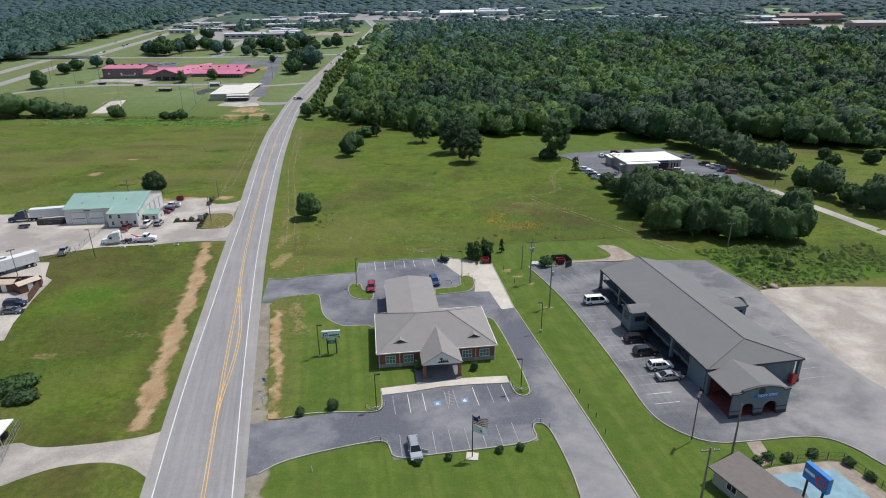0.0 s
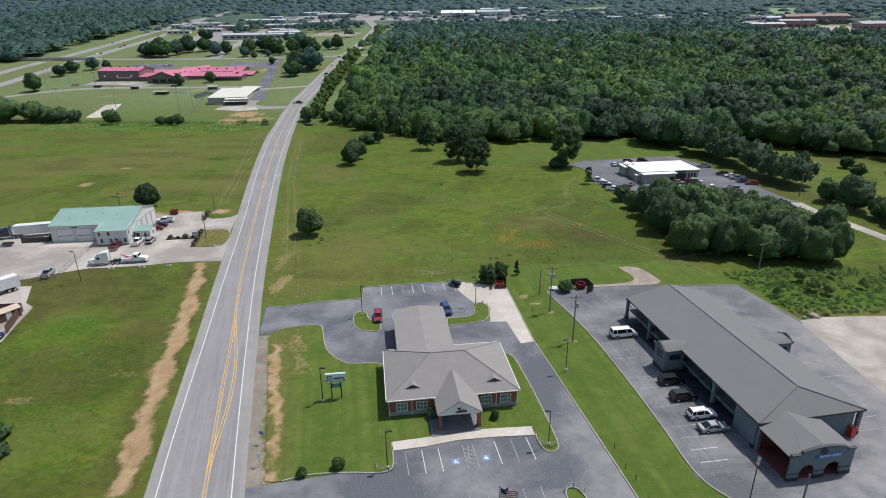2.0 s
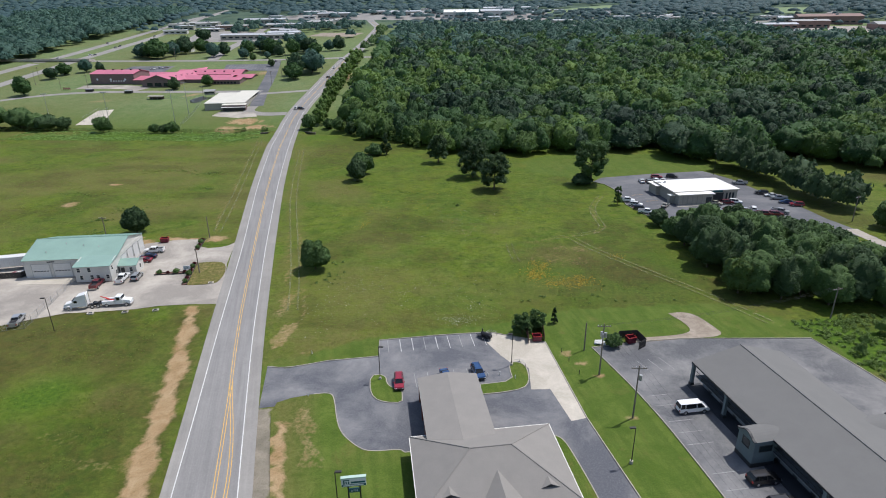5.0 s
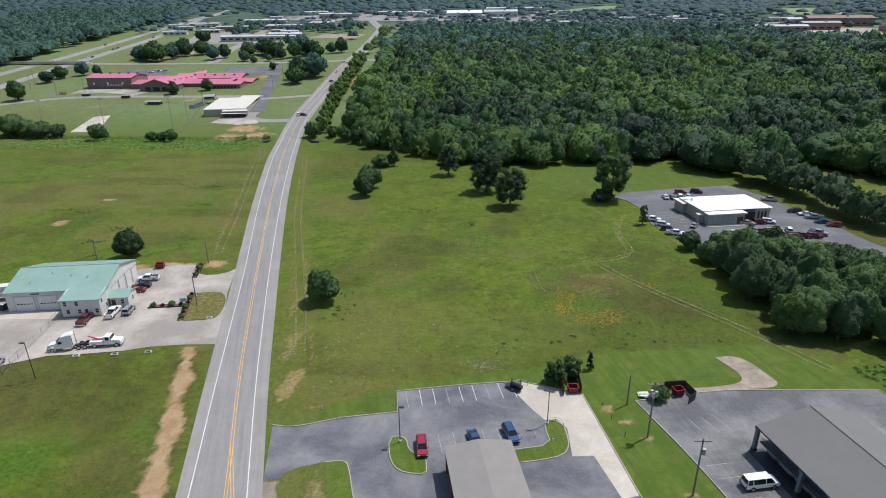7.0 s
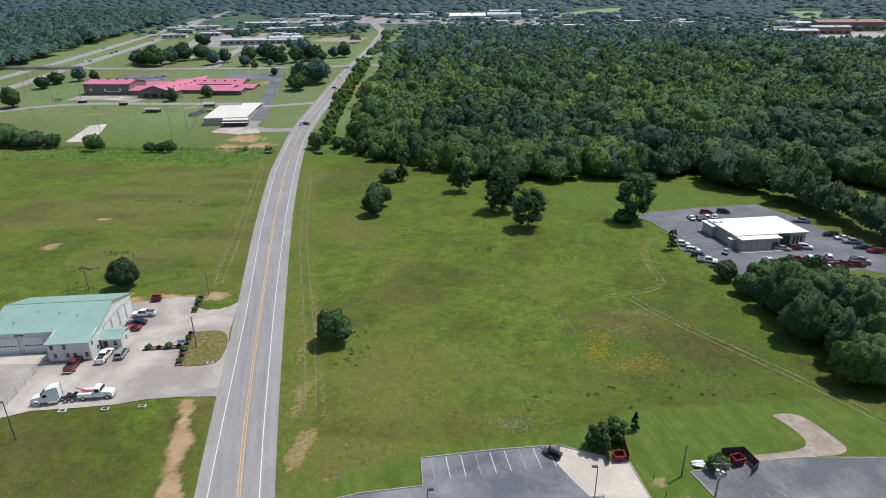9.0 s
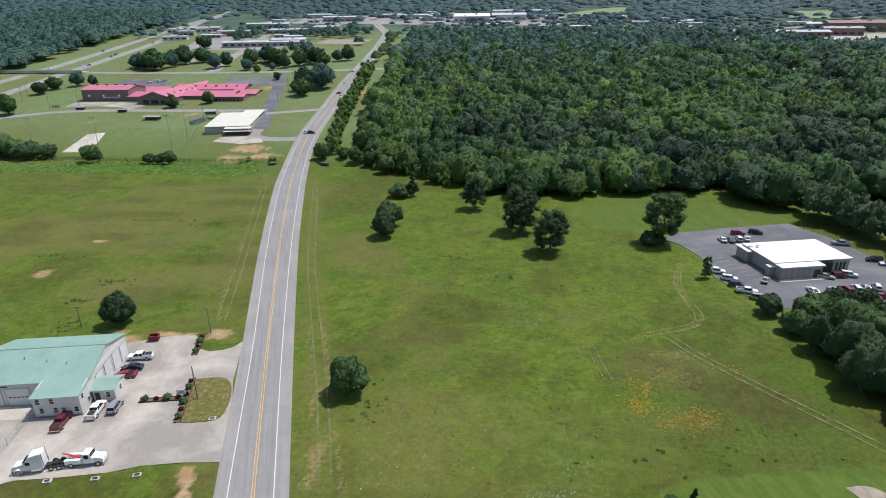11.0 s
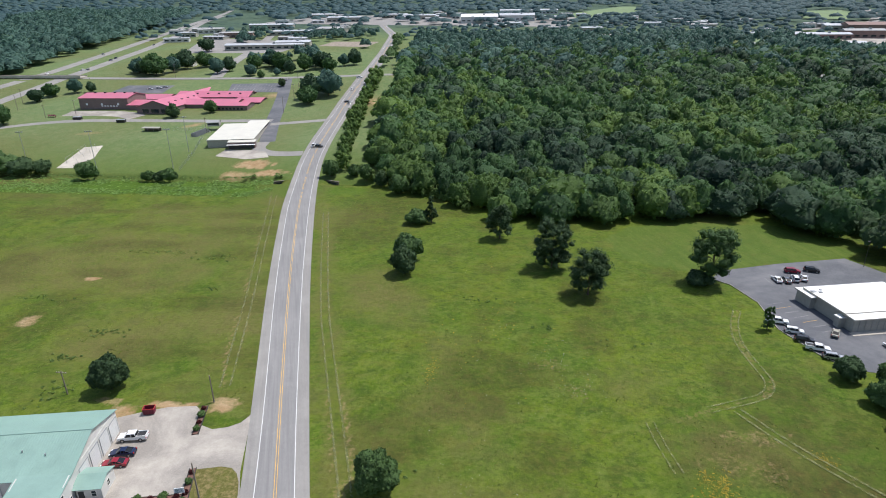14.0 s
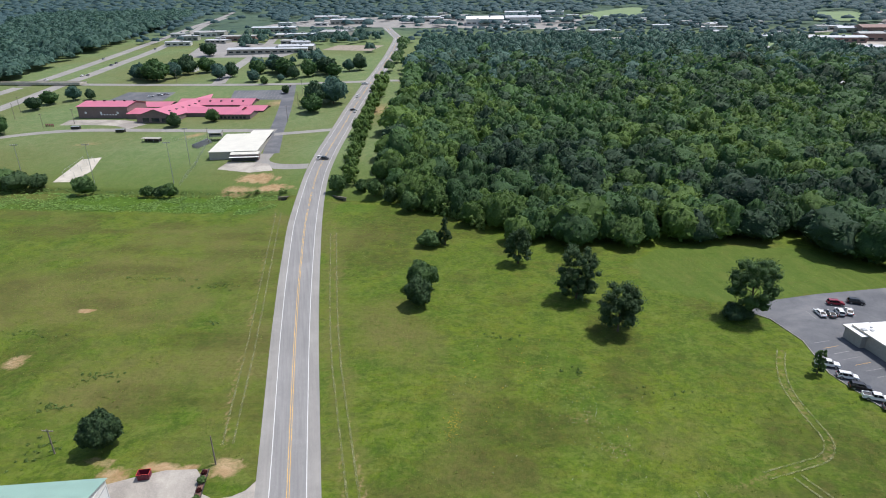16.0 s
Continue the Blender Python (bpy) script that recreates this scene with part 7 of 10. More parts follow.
        part("door_ribs", bm, WHITE_WALL, door)
    # two-storey office
    of = new("office_block")
    of.parent = ws
    a0, a1, v0 = 15.4, 24.6, -4.9
    for nm, d in (("front_wall", (a0, a1, v0, v0 + 0.2)), ("side_wall", (a0, a0 + 0.2, v0 + 0.2, -0.01)), ("side_wall", (a1 - 0.2, a1, v0 + 0.2, -0.01))):
        wall_box(nm, of, *d, -0.1, 4.75, WHITE_WALL)
    bm = bmesh.new()
    for u in (a0, a1 - 0.2):
        f = [(u, v0, 4.7), (u, 0, 4.7), (u, 0, 5.7)]
        p = [bm.verts.new(x) for x in f]
        q = [bm.verts.new((x + 0.2, y, z)) for x, y, z in f]
        bm.faces.new(p)
        bm.faces.new(q[::-1])
        for i in range(3):
            bm.faces.new((p[i], q[i], q[(i + 1) % 3], p[(i + 1) % 3]))
    part("wall_top", bm, WHITE_WALL, of)
    bm = bmesh.new()
    slab(bm, [(a0 - 0.25, v0 - 0.35, 4.72), (a1 + 0.25, v0 - 0.35, 4.72), (a1 + 0.25, 0.6, 5.72), (a0 - 0.25, 0.6, 5.72)], 0.1)
    part("office_roof", bm, GREEN_ROOF, of)
    for u, zz in ((16.5, 3.1), (19.2, 3.1), (16.9, 0.95), (19.6, 0.95), (21.2, 0.95), (24.0, 0.95)):
        window(of, u if u < 24 else 23.7, v0, zz, 0.8, 1.15, bars=(1, 2))
    for v in (-3.6, -1.6):
        window(of, a1, v, 3.1 if v < -2 else 0.9, 0.8, 1.15, face=(1, 0), bars=(1, 2))
    bm = bmesh.new()
    box(bm, a0 - 0.1, a1 + 0.1, v0 - 0.28, v0 - 0.05, -0.02, 0.22)
    part("wheel_stop", bm, POLE_WOOD, of)
    # porch annex
    an = new("annex")
    an.parent = ws
    for nm, d in (("front_wall", (25.0, 29.4, -0.4, -0.2)), ("side_wall", (29.2, 29.4, -0.2, 4.6)), ("back_wall", (24.6, 29.4, 4.6, 4.8))):
        wall_box(nm, an, *d, -0.1, 2.75, WHITE_WALL)
    bm = bmesh.new()
    slab(bm, [(24.5, -0.8, 2.75), (29.7, -0.8, 2.75), (29.7, 2.3, 3.75), (24.5, 2.3, 3.75)], 0.1)
    slab(bm, [(24.5, 2.3, 3.75), (29.7, 2.3, 3.75), (29.7, 5.1, 2.75), (24.5, 5.1, 2.75)], 0.1)
    part("annex_roof", bm, GREEN_ROOF, an)
    bm = bmesh.new()
    v = [bm.verts.new(p) for p in ((29.3, -0.4, 2.7), (29.3, 4.8, 2.7), (29.3, 2.3, 3.65))]
    bm.faces.new(v)
    part("gable_end", bm, WHITE_WALL, an)
    part_box("annex_door", CHARCOAL, an, (25.3, 26.3, -0.45, -0.39, 0.0, 2.1))
    window(an, 28.0, -0.4, 0.9, 0.8, 1.2, bars=(1, 2))
    window(an, 29.4, 2.3, 0.9, 0.8, 1.2, face=(1, 0), bars=(1, 2))


build_workshop()


# ---- clinic ----
def build_clinic():
    # outline of the flat roof, in its own frame
    cl = thing("clinic_building", "low tan clinic with a bright white flat roof", "building", pose(67.8, 250.0, 0, 0, 0, 13.5))
    for nm, x0, x1, y0, y1, h in (("main_block", 2.8, 28.2, 4.6, 20.4, 4.2), ("front_block", 3.0, 16.4, 1.3, 4.6, 3.9), ("rear_block", 1.2, 8.0, 15.6, 21.6, 3.6)):
        blk = new(nm)
        blk.parent = cl
        for d in ((x0, x1, y0, y0 + 0.25), (x0, x1, y1 - 0.25, y1), (x0, x0 + 0.25, y0 + 0.25, y1 - 0.25), (x1 - 0.25, x1, y0 + 0.25, y1 - 0.25)):
            wall_box("wall", blk, *d, -0.1, h, GREY_WALL)
        bm = bmesh.new()
        box(bm, x0 - 0.5, x1 + 0.5, y0 - 0.5, y1 + 0.5, h, h + 0.28)
        part("flat_roof", bm, WHITE_ROOF, blk)
        bm = bmesh.new()
        for d in ((x0 - 0.52, x1 + 0.52, y0 - 0.55, y0 - 0.5), (x0 - 0.55, x0 - 0.5, y0 - 0.5, y1 + 0.5), (x1 + 0.5, x1 + 0.55, y0 - 0.5, y1 + 0.5)):
            box(bm, *d, h - 0.15, h + 0.27)
        part("fascia", bm, CONCRETE, blk)
    for k in range(5):
        part_box("pilaster", STONE, cl, (4.5 + k * 1.9, 4.75 + k * 1.9, 1.2, 1.3, 0.0, 3.7))
    part_box("side_porch_roof", WHITE_ROOF, cl, (0.9, 3.0, 4.0, 6.2, 3.0, 3.2))
    part_box("side_porch_wall", GREY_WALL, cl, (1.1, 3.0, 4.2, 6.0, 0.0, 3.0))
    part_box("entrance_glass", GLASS, cl, (13.8, 16.0, 1.24, 1.3, 0.1, 2.7))
    # no real recess: a flat charcoal panel paints the shade by the entrance
    part_box("entrance_shade_panel", CHARCOAL, cl, (16.8, 22.6, 4.5, 4.59, 0.0, 3.2))
    for k in range(3):
        window(cl, 24.0 + k * 1.3, 4.6, 0.4, 0.5, 2.6, bars=(1, 1), frame_mat=CHARCOAL)
    part_box("sign_panel", SIGN_TEAL, cl, (17.8, 21.8, 3.96, 4.04, 3.6, 4.35))
    bm = bmesh.new()
    for d in ((2.5, 3.7, 17.0, 18.1), (4.4, 5.3, 16.4, 17.2), (5.6, 6.2, 18.0, 18.6)):
        box(bm, *d, 3.88, 4.75)
    part("rooftop_units", bm, STEEL, cl)
    bm = bmesh.new()
    box(bm, 2.0, 17.4, -0.6, 1.2, 0.0, 0.14)
    part("pavement", bm, CONCRETE, cl)


build_clinic()


# ---- school ----
def gable_block(parent, name, x0, x1, y0, y1, e, r, along="x", z=0.0, roof=None, wall=None, over=0.6):
    """A block with four walls and a pitched roof in two planes."""
    roof, wall = roof or PINK_ROOF, wall or SCHOOL_WALL
    blk = new(name)
    blk.parent = parent
    for d in ((x0, x1, y0, y0 + 0.3), (x0, x1, y1 - 0.3, y1), (x0, x0 + 0.3, y0 + 0.3, y1 - 0.3), (x1 - 0.3, x1, y0 + 0.3, y1 - 0.3)):
        wall_box("wall", blk, *d, z - 2.5, z + e, wall)
    o = over
    if along == "x":
        m = (y0 + y1) / 2
        planes = ([(x0 - o, y0 - o, z + e), (x1 + o, y0 - o, z + e), (x1 + o, m, z + r), (x0 - o, m, z + r)], [(x0 - o, y1 + o, z + e), (x0 - o, m, z + r), (x1 + o, m, z + r), (x1 + o, y1 + o, z + e)])
        ends = ([(x0 + 0.1, y0, z + e), (x0 + 0.1, y1, z + e), (x0 + 0.1, m, z + r - 0.1)], [(x1 - 0.1, y0, z + e), (x1 - 0.1, y1, z + e), (x1 - 0.1, m, z + r - 0.1)])
    else:
        m = (x0 + x1) / 2
        planes = ([(x0 - o, y0 - o, z + e), (m, y0 - o, z + r), (m, y1 + o, z + r), (x0 - o, y1 + o, z + e)], [(x1 + o, y0 - o, z + e), (x1 + o, y1 + o, z + e), (m, y1 + o, z + r), (m, y0 - o, z + r)])
        ends = ([(x0, y0 + 0.1, z + e), (x1, y0 + 0.1, z + e), (m, y0 + 0.1, z + r - 0.1)], [(x0, y1 - 0.1, z + e), (x1, y1 - 0.1, z + e), (m, y1 - 0.1, z + r - 0.1)])
    for p in planes:
        bm = bmesh.new()
        slab(bm, p, 0.15)
        part("roof_plane", bm, roof, blk)
    for p in ends:
        bm = bmesh.new()
        bm.faces.new([bm.verts.new(q) for q in p])
        part("gable_end", bm, wall, blk)
    return blk


def build_school():
    sz = ground_z(522)
    sc = thing("school_building", "long school with brown-grey walls and faded red metal roofs", "building", pose(-355, 525, sz, 0, 0, 2.5))
    gym = gable_block(sc, "gym", 0, 39, 0, 26, 9.0, 11.6)
    for u in (6, 18, 31):
        bm = bmesh.new()
        bmesh.ops.create_cone(bm, cap_ends=True, segments=14, radius1=0.9, radius2=0.9, depth=0.1, matrix=pose(u, -0.06, 4.4, 90, 0, 0))
        part("round_emblem", bm, SIGN_WHITE, gym)
    for k, w in enumerate((0.9, 0.9, 0.5, 0.9, 0.9, 0.9)):
        part_box("letter_bar", SIGN_WHITE, gym, (17.5 + k * 2.3, 18.6 + k * 2.3 + w * 0.3, -0.09, -0.02, 2.6, 3.5))
    gable_block(sc, "back_link_wing", 30, 54, 30, 52, 4.4, 7.0)
    gable_block(sc, "link_wing", 39.4, 62, -2, 24, 4.0, 6.4)
    gable_block(sc, "long_wing", 60, 121, 32, 55, 5.6, 9.0)
    gable_block(sc, "mid_wing", 68, 122, 3, 29, 3.9, 6.5)
    gable_block(sc, "front_wing", 105, 134, -4, 12, 4.0, 5.6)
    gable_block(sc, "end_pavilion", 116, 137, 15, 36, 3.8, 6.2)
    spine = gable_block(sc, "entrance_spine", -14.5, 14.5, 0, 84, 4.6, 9.4, along="y")
    spine.matrix_local = pose(67, -13, -0.4, 0, 0, -3.5)
    for k in range(8):
        for s in (-1, 1):
            part_box("skylight", CHARCOAL, spine, (s * 7.2 - 0.7, s * 7.2 + 0.7, 7 + k * 9, 8.5 + k * 9, 6.5, 7.5))
    for d in ((-10, -5), (-3, 3), (5, 10)):
        part_box("entrance_glass", GLASS, spine, (d[0], d[1], -0.08, -0.01, 0.2, 3.0))
    for k in range(5):
        part_box("roof_vent", CHARCOAL, sc, (6 + k * 8, 7.4 + k * 8, 11.5, 12.9, 11.0, 12.2))
        part_box("roof_vent", CHARCOAL, sc, (76 + k * 9, 77.4 + k * 9, 37.5, 38.9, 7.0, 8.2))
    for k in range(9):
        window(sc, 106.5 + k * 2.9, -4.0, 1.0, 1.6, 1.4, bars=(2, 1), frame_mat=CHARCOAL)
    # white-roofed sports shed
    sh = thing("sports_shed", "low sports shed with a pale cream flat roof", "building", pose(-208.5, 438.5, ground_z(440), 0, 0, 11))
    for nm, d, h, hm in (("hall", (0, 14.5, 0, 42), 4.8, 0.0), ("tall_hall", (14.8, 28, 0, 52), 5.0, 0.0), ("porch", (13.5, 29.5, -4.5, -0.3), 4.0, 0.0)):
        b = new(nm)
        b.parent = sh
        x0, x1, y0, y1 = d
        for q in ((x0, x1, y0, y0 + 0.25), (x0, x1, y1 - 0.25, y1), (x0, x0 + 0.25, y0 + 0.25, y1 - 0.25), (x1 - 0.25, x1, y0 + 0.25, y1 - 0.25)):
            wall_box("wall", b, *q, -1.5, h, SCHOOL_WALL if nm == "porch" else GREY_WALL)
        bm = bmesh.new()
        up_z = 2.6 if y1 > 10 else 0.5
        slab(bm, [(x0 - 0.3, y0 - 0.3, h), (x1 + 0.3, y0 - 0.3, h), (x1 + 0.3, y1 + 0.3, h + up_z), (x0 - 0.3, y1 + 0.3, h + up_z)], 0.3)
        part("roof", bm, CREAM_ROOF, b)
    part_box("awning", WHITE_ROOF, sh, (13, 30, -7.0, -4.6, 2.5, 2.62))
    part_box("door", CHARCOAL, sh, (14, 29, -4.6, -4.52, 0, 2.3))


build_school()


# ---- town buildings far off ----
def town_block(x, y, w, d, h, turn, roof, wall, label, extra=None):
    """A low flat-roofed building with a window band and rooftop units."""
    b = thing("town_building", label, "building", upright(x, y, turn), "town buildings")
    part_box("wall", wall, b, (-w / 2, w / 2, -d / 2, d / 2, -4, h))
    bm = bmesh.new()
    x0, x1, y1, rise = -w / 2 - 0.6, w / 2 + 0.6, d / 2 + 0.6, d * 0.08
    for s in (-1, 1):
        slab(bm, [(x0, s * y1, h), (x1, s * y1, h), (x1, 0, h + rise), (x0, 0, h + rise)], 0.3)
    for x in (x0 + 0.3, x1 - 0.3):
        bm.faces.new([bm.verts.new(q) for q in ((x, -y1, h - 0.2), (x, y1, h - 0.2), (x, 0, h + rise - 0.1))])
    part("roof", bm, roof, b)
    n = max(2, int(w / 8))
    for k in range(n):
        x0 = -w / 2 + (k + 0.2) * w / n
        part_box("window", GLASS, b, (x0, x0 + 0.6 * w / n, -d / 2 - 0.08, -d / 2 + 0.02, 1.0, min(h - 0.8, 2.8)))
    part_box("rooftop_unit", STEEL, b, (w * 0.1, w * 0.1 + 3, -d * 0.25, -d * 0.25 + 2.5, h, h + rise + 1.2))
    return b


TOWN_ROOF = surface("pale_town_roof", (0.44, 0.46, 0.48), 0.7, vary=0.2, scale=0.08)
FAR_BRICK = surface("far_red_brick", (0.25, 0.165, 0.140), 0.85, vary=0.15, scale=0.2)
GREY_ROOF = surface("grey_flat_roof", (0.36, 0.36, 0.35), 0.8, vary=0.15, scale=0.1)
for x, y, w, d, h, turn, roof, wall, label in (
        (-330, 838, 95, 22, 5, 12, TOWN_ROOF, GREY_WALL, "long low white-roofed town building"), (-300, 855, 42, 26, 6, 12, TOWN_ROOF, GREY_WALL, "white-roofed hall on the town edge"),
        (-425, 968, 48, 20, 6, 8, GREY_ROOF, FAR_BRICK, "low grey-roofed brick shop in town"), (-500, 1030, 46, 22, 6, 10, GREY_ROOF, GREY_WALL, "low grey-roofed building in the town"),
        (-350, 1000, 60, 18, 5, 8, TOWN_ROOF, GREY_WALL, "long pale shop row in town"), (-290, 1000, 40, 30, 8, -10, GREY_ROOF, GREY_WALL, "large grey-roofed church hall"),
        (-420, 1090, 70, 24, 6, 10, TOWN_ROOF, GREY_WALL, "long white-roofed store in the town"), (-330, 1210, 60, 24, 7, 5, TOWN_ROOF, GREY_WALL, "white store on the shopping lots"),
        (-84, 1185, 62, 60, 8, 3, WHITE_ROOF, WHITE_WALL, "large white-roofed superstore in the town"), (-20, 1210, 60, 44, 8, 3, TOWN_ROOF, WHITE_WALL, "white-roofed store on the shopping lots"),
        (-200, 1260, 60, 26, 7, 0, TOWN_ROOF, GREY_WALL, "white-roofed store on the shopping lots"), (-260, 1330, 50, 22, 6, 0, TOWN_ROOF, GREY_WALL, "pale store on the shopping lots"),
        (-420, 1360, 60, 26, 6, 0, TOWN_ROOF, GREY_WALL, "pale store on the shopping lots"), (-150, 1340, 50, 22, 6, 5, GREY_ROOF, GREY_WALL, "grey-roofed store on the shopping lots"),
        (96, 900, 60, 22, 6, 5, GREY_ROOF, GREY_WALL, "long grey-roofed building among the trees"), (352, 915, 62, 26, 5, -8, TOWN_ROOF, FAR_BRICK, "brick store with a pale flat roof"), (5, 1440, 120, 30, 7, 0, TOWN_ROOF, WHITE_WALL, "long white store on the shopping lots"),
        (455, 985, 80, 44, 9, -12, FAR_BRICK, FAR_BRICK, "large brown-roofed brick town store"), (505, 880, 80, 40, 7, -10, GREY_ROOF, FAR_BRICK, "brown brick store with a grey roof"), (405, 925, 44, 26, 8, -10, GREY_ROOF, FAR_BRICK, "brown brick shop with a grey roof"),
        (385, 786, 26, 14, 5, -8, TOWN_ROOF, FAR_BRICK, "low red brick town store"), (347, 838, 34, 22, 4, -8, TOWN_ROOF, GREY_WALL, "low pale flat-roofed store"), (365, 648, 17, 11, 4, 25, GREY_ROOF, GREY_WALL, "small grey-roofed house among trees"), (250, 836, 20, 10, 4, 5, TOWN_ROOF, GREY_WALL, "small pale house among trees"), (174, 884, 14, 9, 4, 0, TOWN_ROOF, WHITE_WALL, "small white building among trees"),
        (430, 1010, 60, 30, 6, -15, TOWN_ROOF, GREY_WALL, "pale building on the rise"),
        (215, 641, 16, 11, 4, 20, GREY_ROOF, GREY_WALL, "small grey-roofed house among trees"), (231, 631, 14, 11, 4, 15, GREY_ROOF, GREY_WALL, "small grey-roofed house among trees"), (183, 680, 18, 11, 4, -10, TOWN_ROOF, GREY_WALL, "small pale house among trees"), (38, 808, 22, 10, 4, 0, TOWN_ROOF, GREY_WALL, "small pale building among trees"),
        (-365, 706, 20, 10, 4, 0, GREY_ROOF, WHITE_WALL, "small grey-roofed pavilion under trees")):
    town_block(x, y, w, d, h, turn, roof, wall, label)

# smaller shops and houses spread through the town
rng = np.random.RandomState(8)
for (x0, x1, y0, y1), n in (((-470, 90, 1090, 1460), 30), ((-560, -230, 900, 1080), 12), ((230, 470, 930, 1180), 14), ((-60, 240, 960, 1300), 14)):
    for k in range(n):
        x, y = rng.uniform(x0, x1), rng.uniform(y0, y1)
        if abs(x - float(rough_x(min(y, 1250), 3))) < 26 or -0.42 * y - 40 < x < -0.42 * y + 40:
            continue
        pale = rng.rand() < 0.6
        town_block(x, y, rng.uniform(14, 34), rng.uniform(10, 18), rng.uniform(3.5, 6), rng.uniform(-25, 25), TOWN_ROOF if pale else GREY_ROOF, WHITE_WALL if rng.rand() < 0.5 else GREY_WALL, "small pale-roofed shop in the town" if pale else "small grey-roofed house in the town")

# overpass at the left
ov = thing("overpass", "pale concrete road bridge over the divided highway", "bridge", pose(0, 0, 0))
bz = ground_z(635)
part_box("deck", CONCRETE, ov, (-640, -430, 630, 640, bz + 0.2, bz + 1.4))
for y in (630.2, 639.6):
    part_box("parapet", CONCRETE, ov, (-640, -430, y, y + 0.3, bz + 1.4, bz + 2.3))
for x in (-540, -512, -467, -446, -422):
    for y in (632, 638):
        bm = bmesh.new()
        tube(bm, (x, y, bz - 14), (x, y, bz + 0.3), 0.7, 0.7, 8)
        part("pier", bm, CONCRETE, ov)

OLD_CONCRETE = surface("mossy_concrete", (0.17, 0.15, 0.115), 0.9, vary=0.3, scale=0.8)
# culvert headwalls where the road crosses the creek
for x, y, turn in ((-142.5, 389.0, 25), (-117.0, 391.0, -20)):
    cv = thing("culvert_headwall", "dark concrete culvert headwall under the highway", "culvert", pose(x, y, -1.9, 0, 0, turn))
    part_box("headwall", OLD_CONCRETE, cv, (-5, 5, -0.3, 0.3, -0.4, 2.1))
    # solid headwall: a charcoal panel paints the darkness inside the culvert
    part_box("opening_shade", CHARCOAL, cv, (-3.6, 3.6, -0.36, -0.31, -0.3, 1.5))
    part_box("cap", OLD_CONCRETE, cv, (-5.2, 5.2, -0.45, 0.45, 2.1, 2.35))

# ---- vehicles ----
TYRE = plain("black_tyre_rubber", (0.018, 0.018, 0.018), 0.85)
RIM = plain("silver_wheel_rim", (0.45, 0.45, 0.46), 0.35, 0.8)
CAR_GLASS = plain("dark_car_glass", (0.012, 0.014, 0.016), 0.05)
LAMP_RED = plain("red_tail_lamp", (0.35, 0.01, 0.01), 0.3)
LAMP_CLEAR = plain("clear_head_lamp", (0.75, 0.76, 0.78), 0.15)
PLASTIC = plain("black_bumper_plastic", (0.025, 0.025, 0.026), 0.6)
CHROME = plain("chrome", (0.75, 0.75, 0.75), 0.15, 1.0)
PAINTS = {n: plain(n + "_car_paint", c, 0.32, mt, 0.6) for n, c, mt in (
    ("white", (0.76, 0.76, 0.74), 0.0), ("silver", (0.42, 0.43, 0.44), 0.5), ("grey", (0.13, 0.135, 0.14), 0.4), ("black", (0.012, 0.012, 0.014), 0.2), ("red", (0.27, 0.014, 0.030), 0.1), ("dark_red", (0.14, 0.010, 0.018), 0.1),
    ("blue", (0.020, 0.065, 0.17), 0.2), ("navy", (0.010, 0.020, 0.065), 0.2), ("beige", (0.42, 0.39, 0.31), 0.3), ("green", (0.22, 0.29, 0.12), 0.2))}


def profile_bm(prof, half, top_half, z_low, z_high):
    """A side outline (x, z) swept across the width, drawn in toward the top."""
    bm = bmesh.new()

    def hw(z):
        t = min(1, max(0, (z - z_low) / (z_high - z_low)))
        return half + (top_half - half) * t

    left = [bm.verts.new((x, hw(z), z)) for x, z in prof]
    right = [bm.verts.new((x, -hw(z), z)) for x, z in prof]
    bm.faces.new(left)
    bm.faces.new(right[::-1])
    n = len(prof)
    for i in range(n):
        bm.faces.new((left[i], right[i], right[(i + 1) % n], left[(i + 1) % n]))
    return bm


def wheel(parent, x, y, r, w, name="wheel"):
    wh = new(name)
    wh.parent = parent
    wh.matrix_local = pose(x, y, r)
    s = 1 if y > 0 else -1
    bm = bmesh.new()
    tube(bm, (0, -w / 2, 0), (0, w / 2, 0), r, r, 16)
    bmesh.ops.bevel(bm, geom=[e for e in bm.edges if abs(e.verts[0].co.y - e.verts[1].co.y) < 1e-4], offset=0.03, segments=1, affect="EDGES")
    part("tyre", bm, TYRE, wh)
    bm = bmesh.new()
    tube(bm, (0, s * (w / 2 - 0.02), 0), (0, s * (w / 2 + 0.012), 0), r * 0.66, r * 0.6, 12)
    part("rim", bm, RIM, wh)


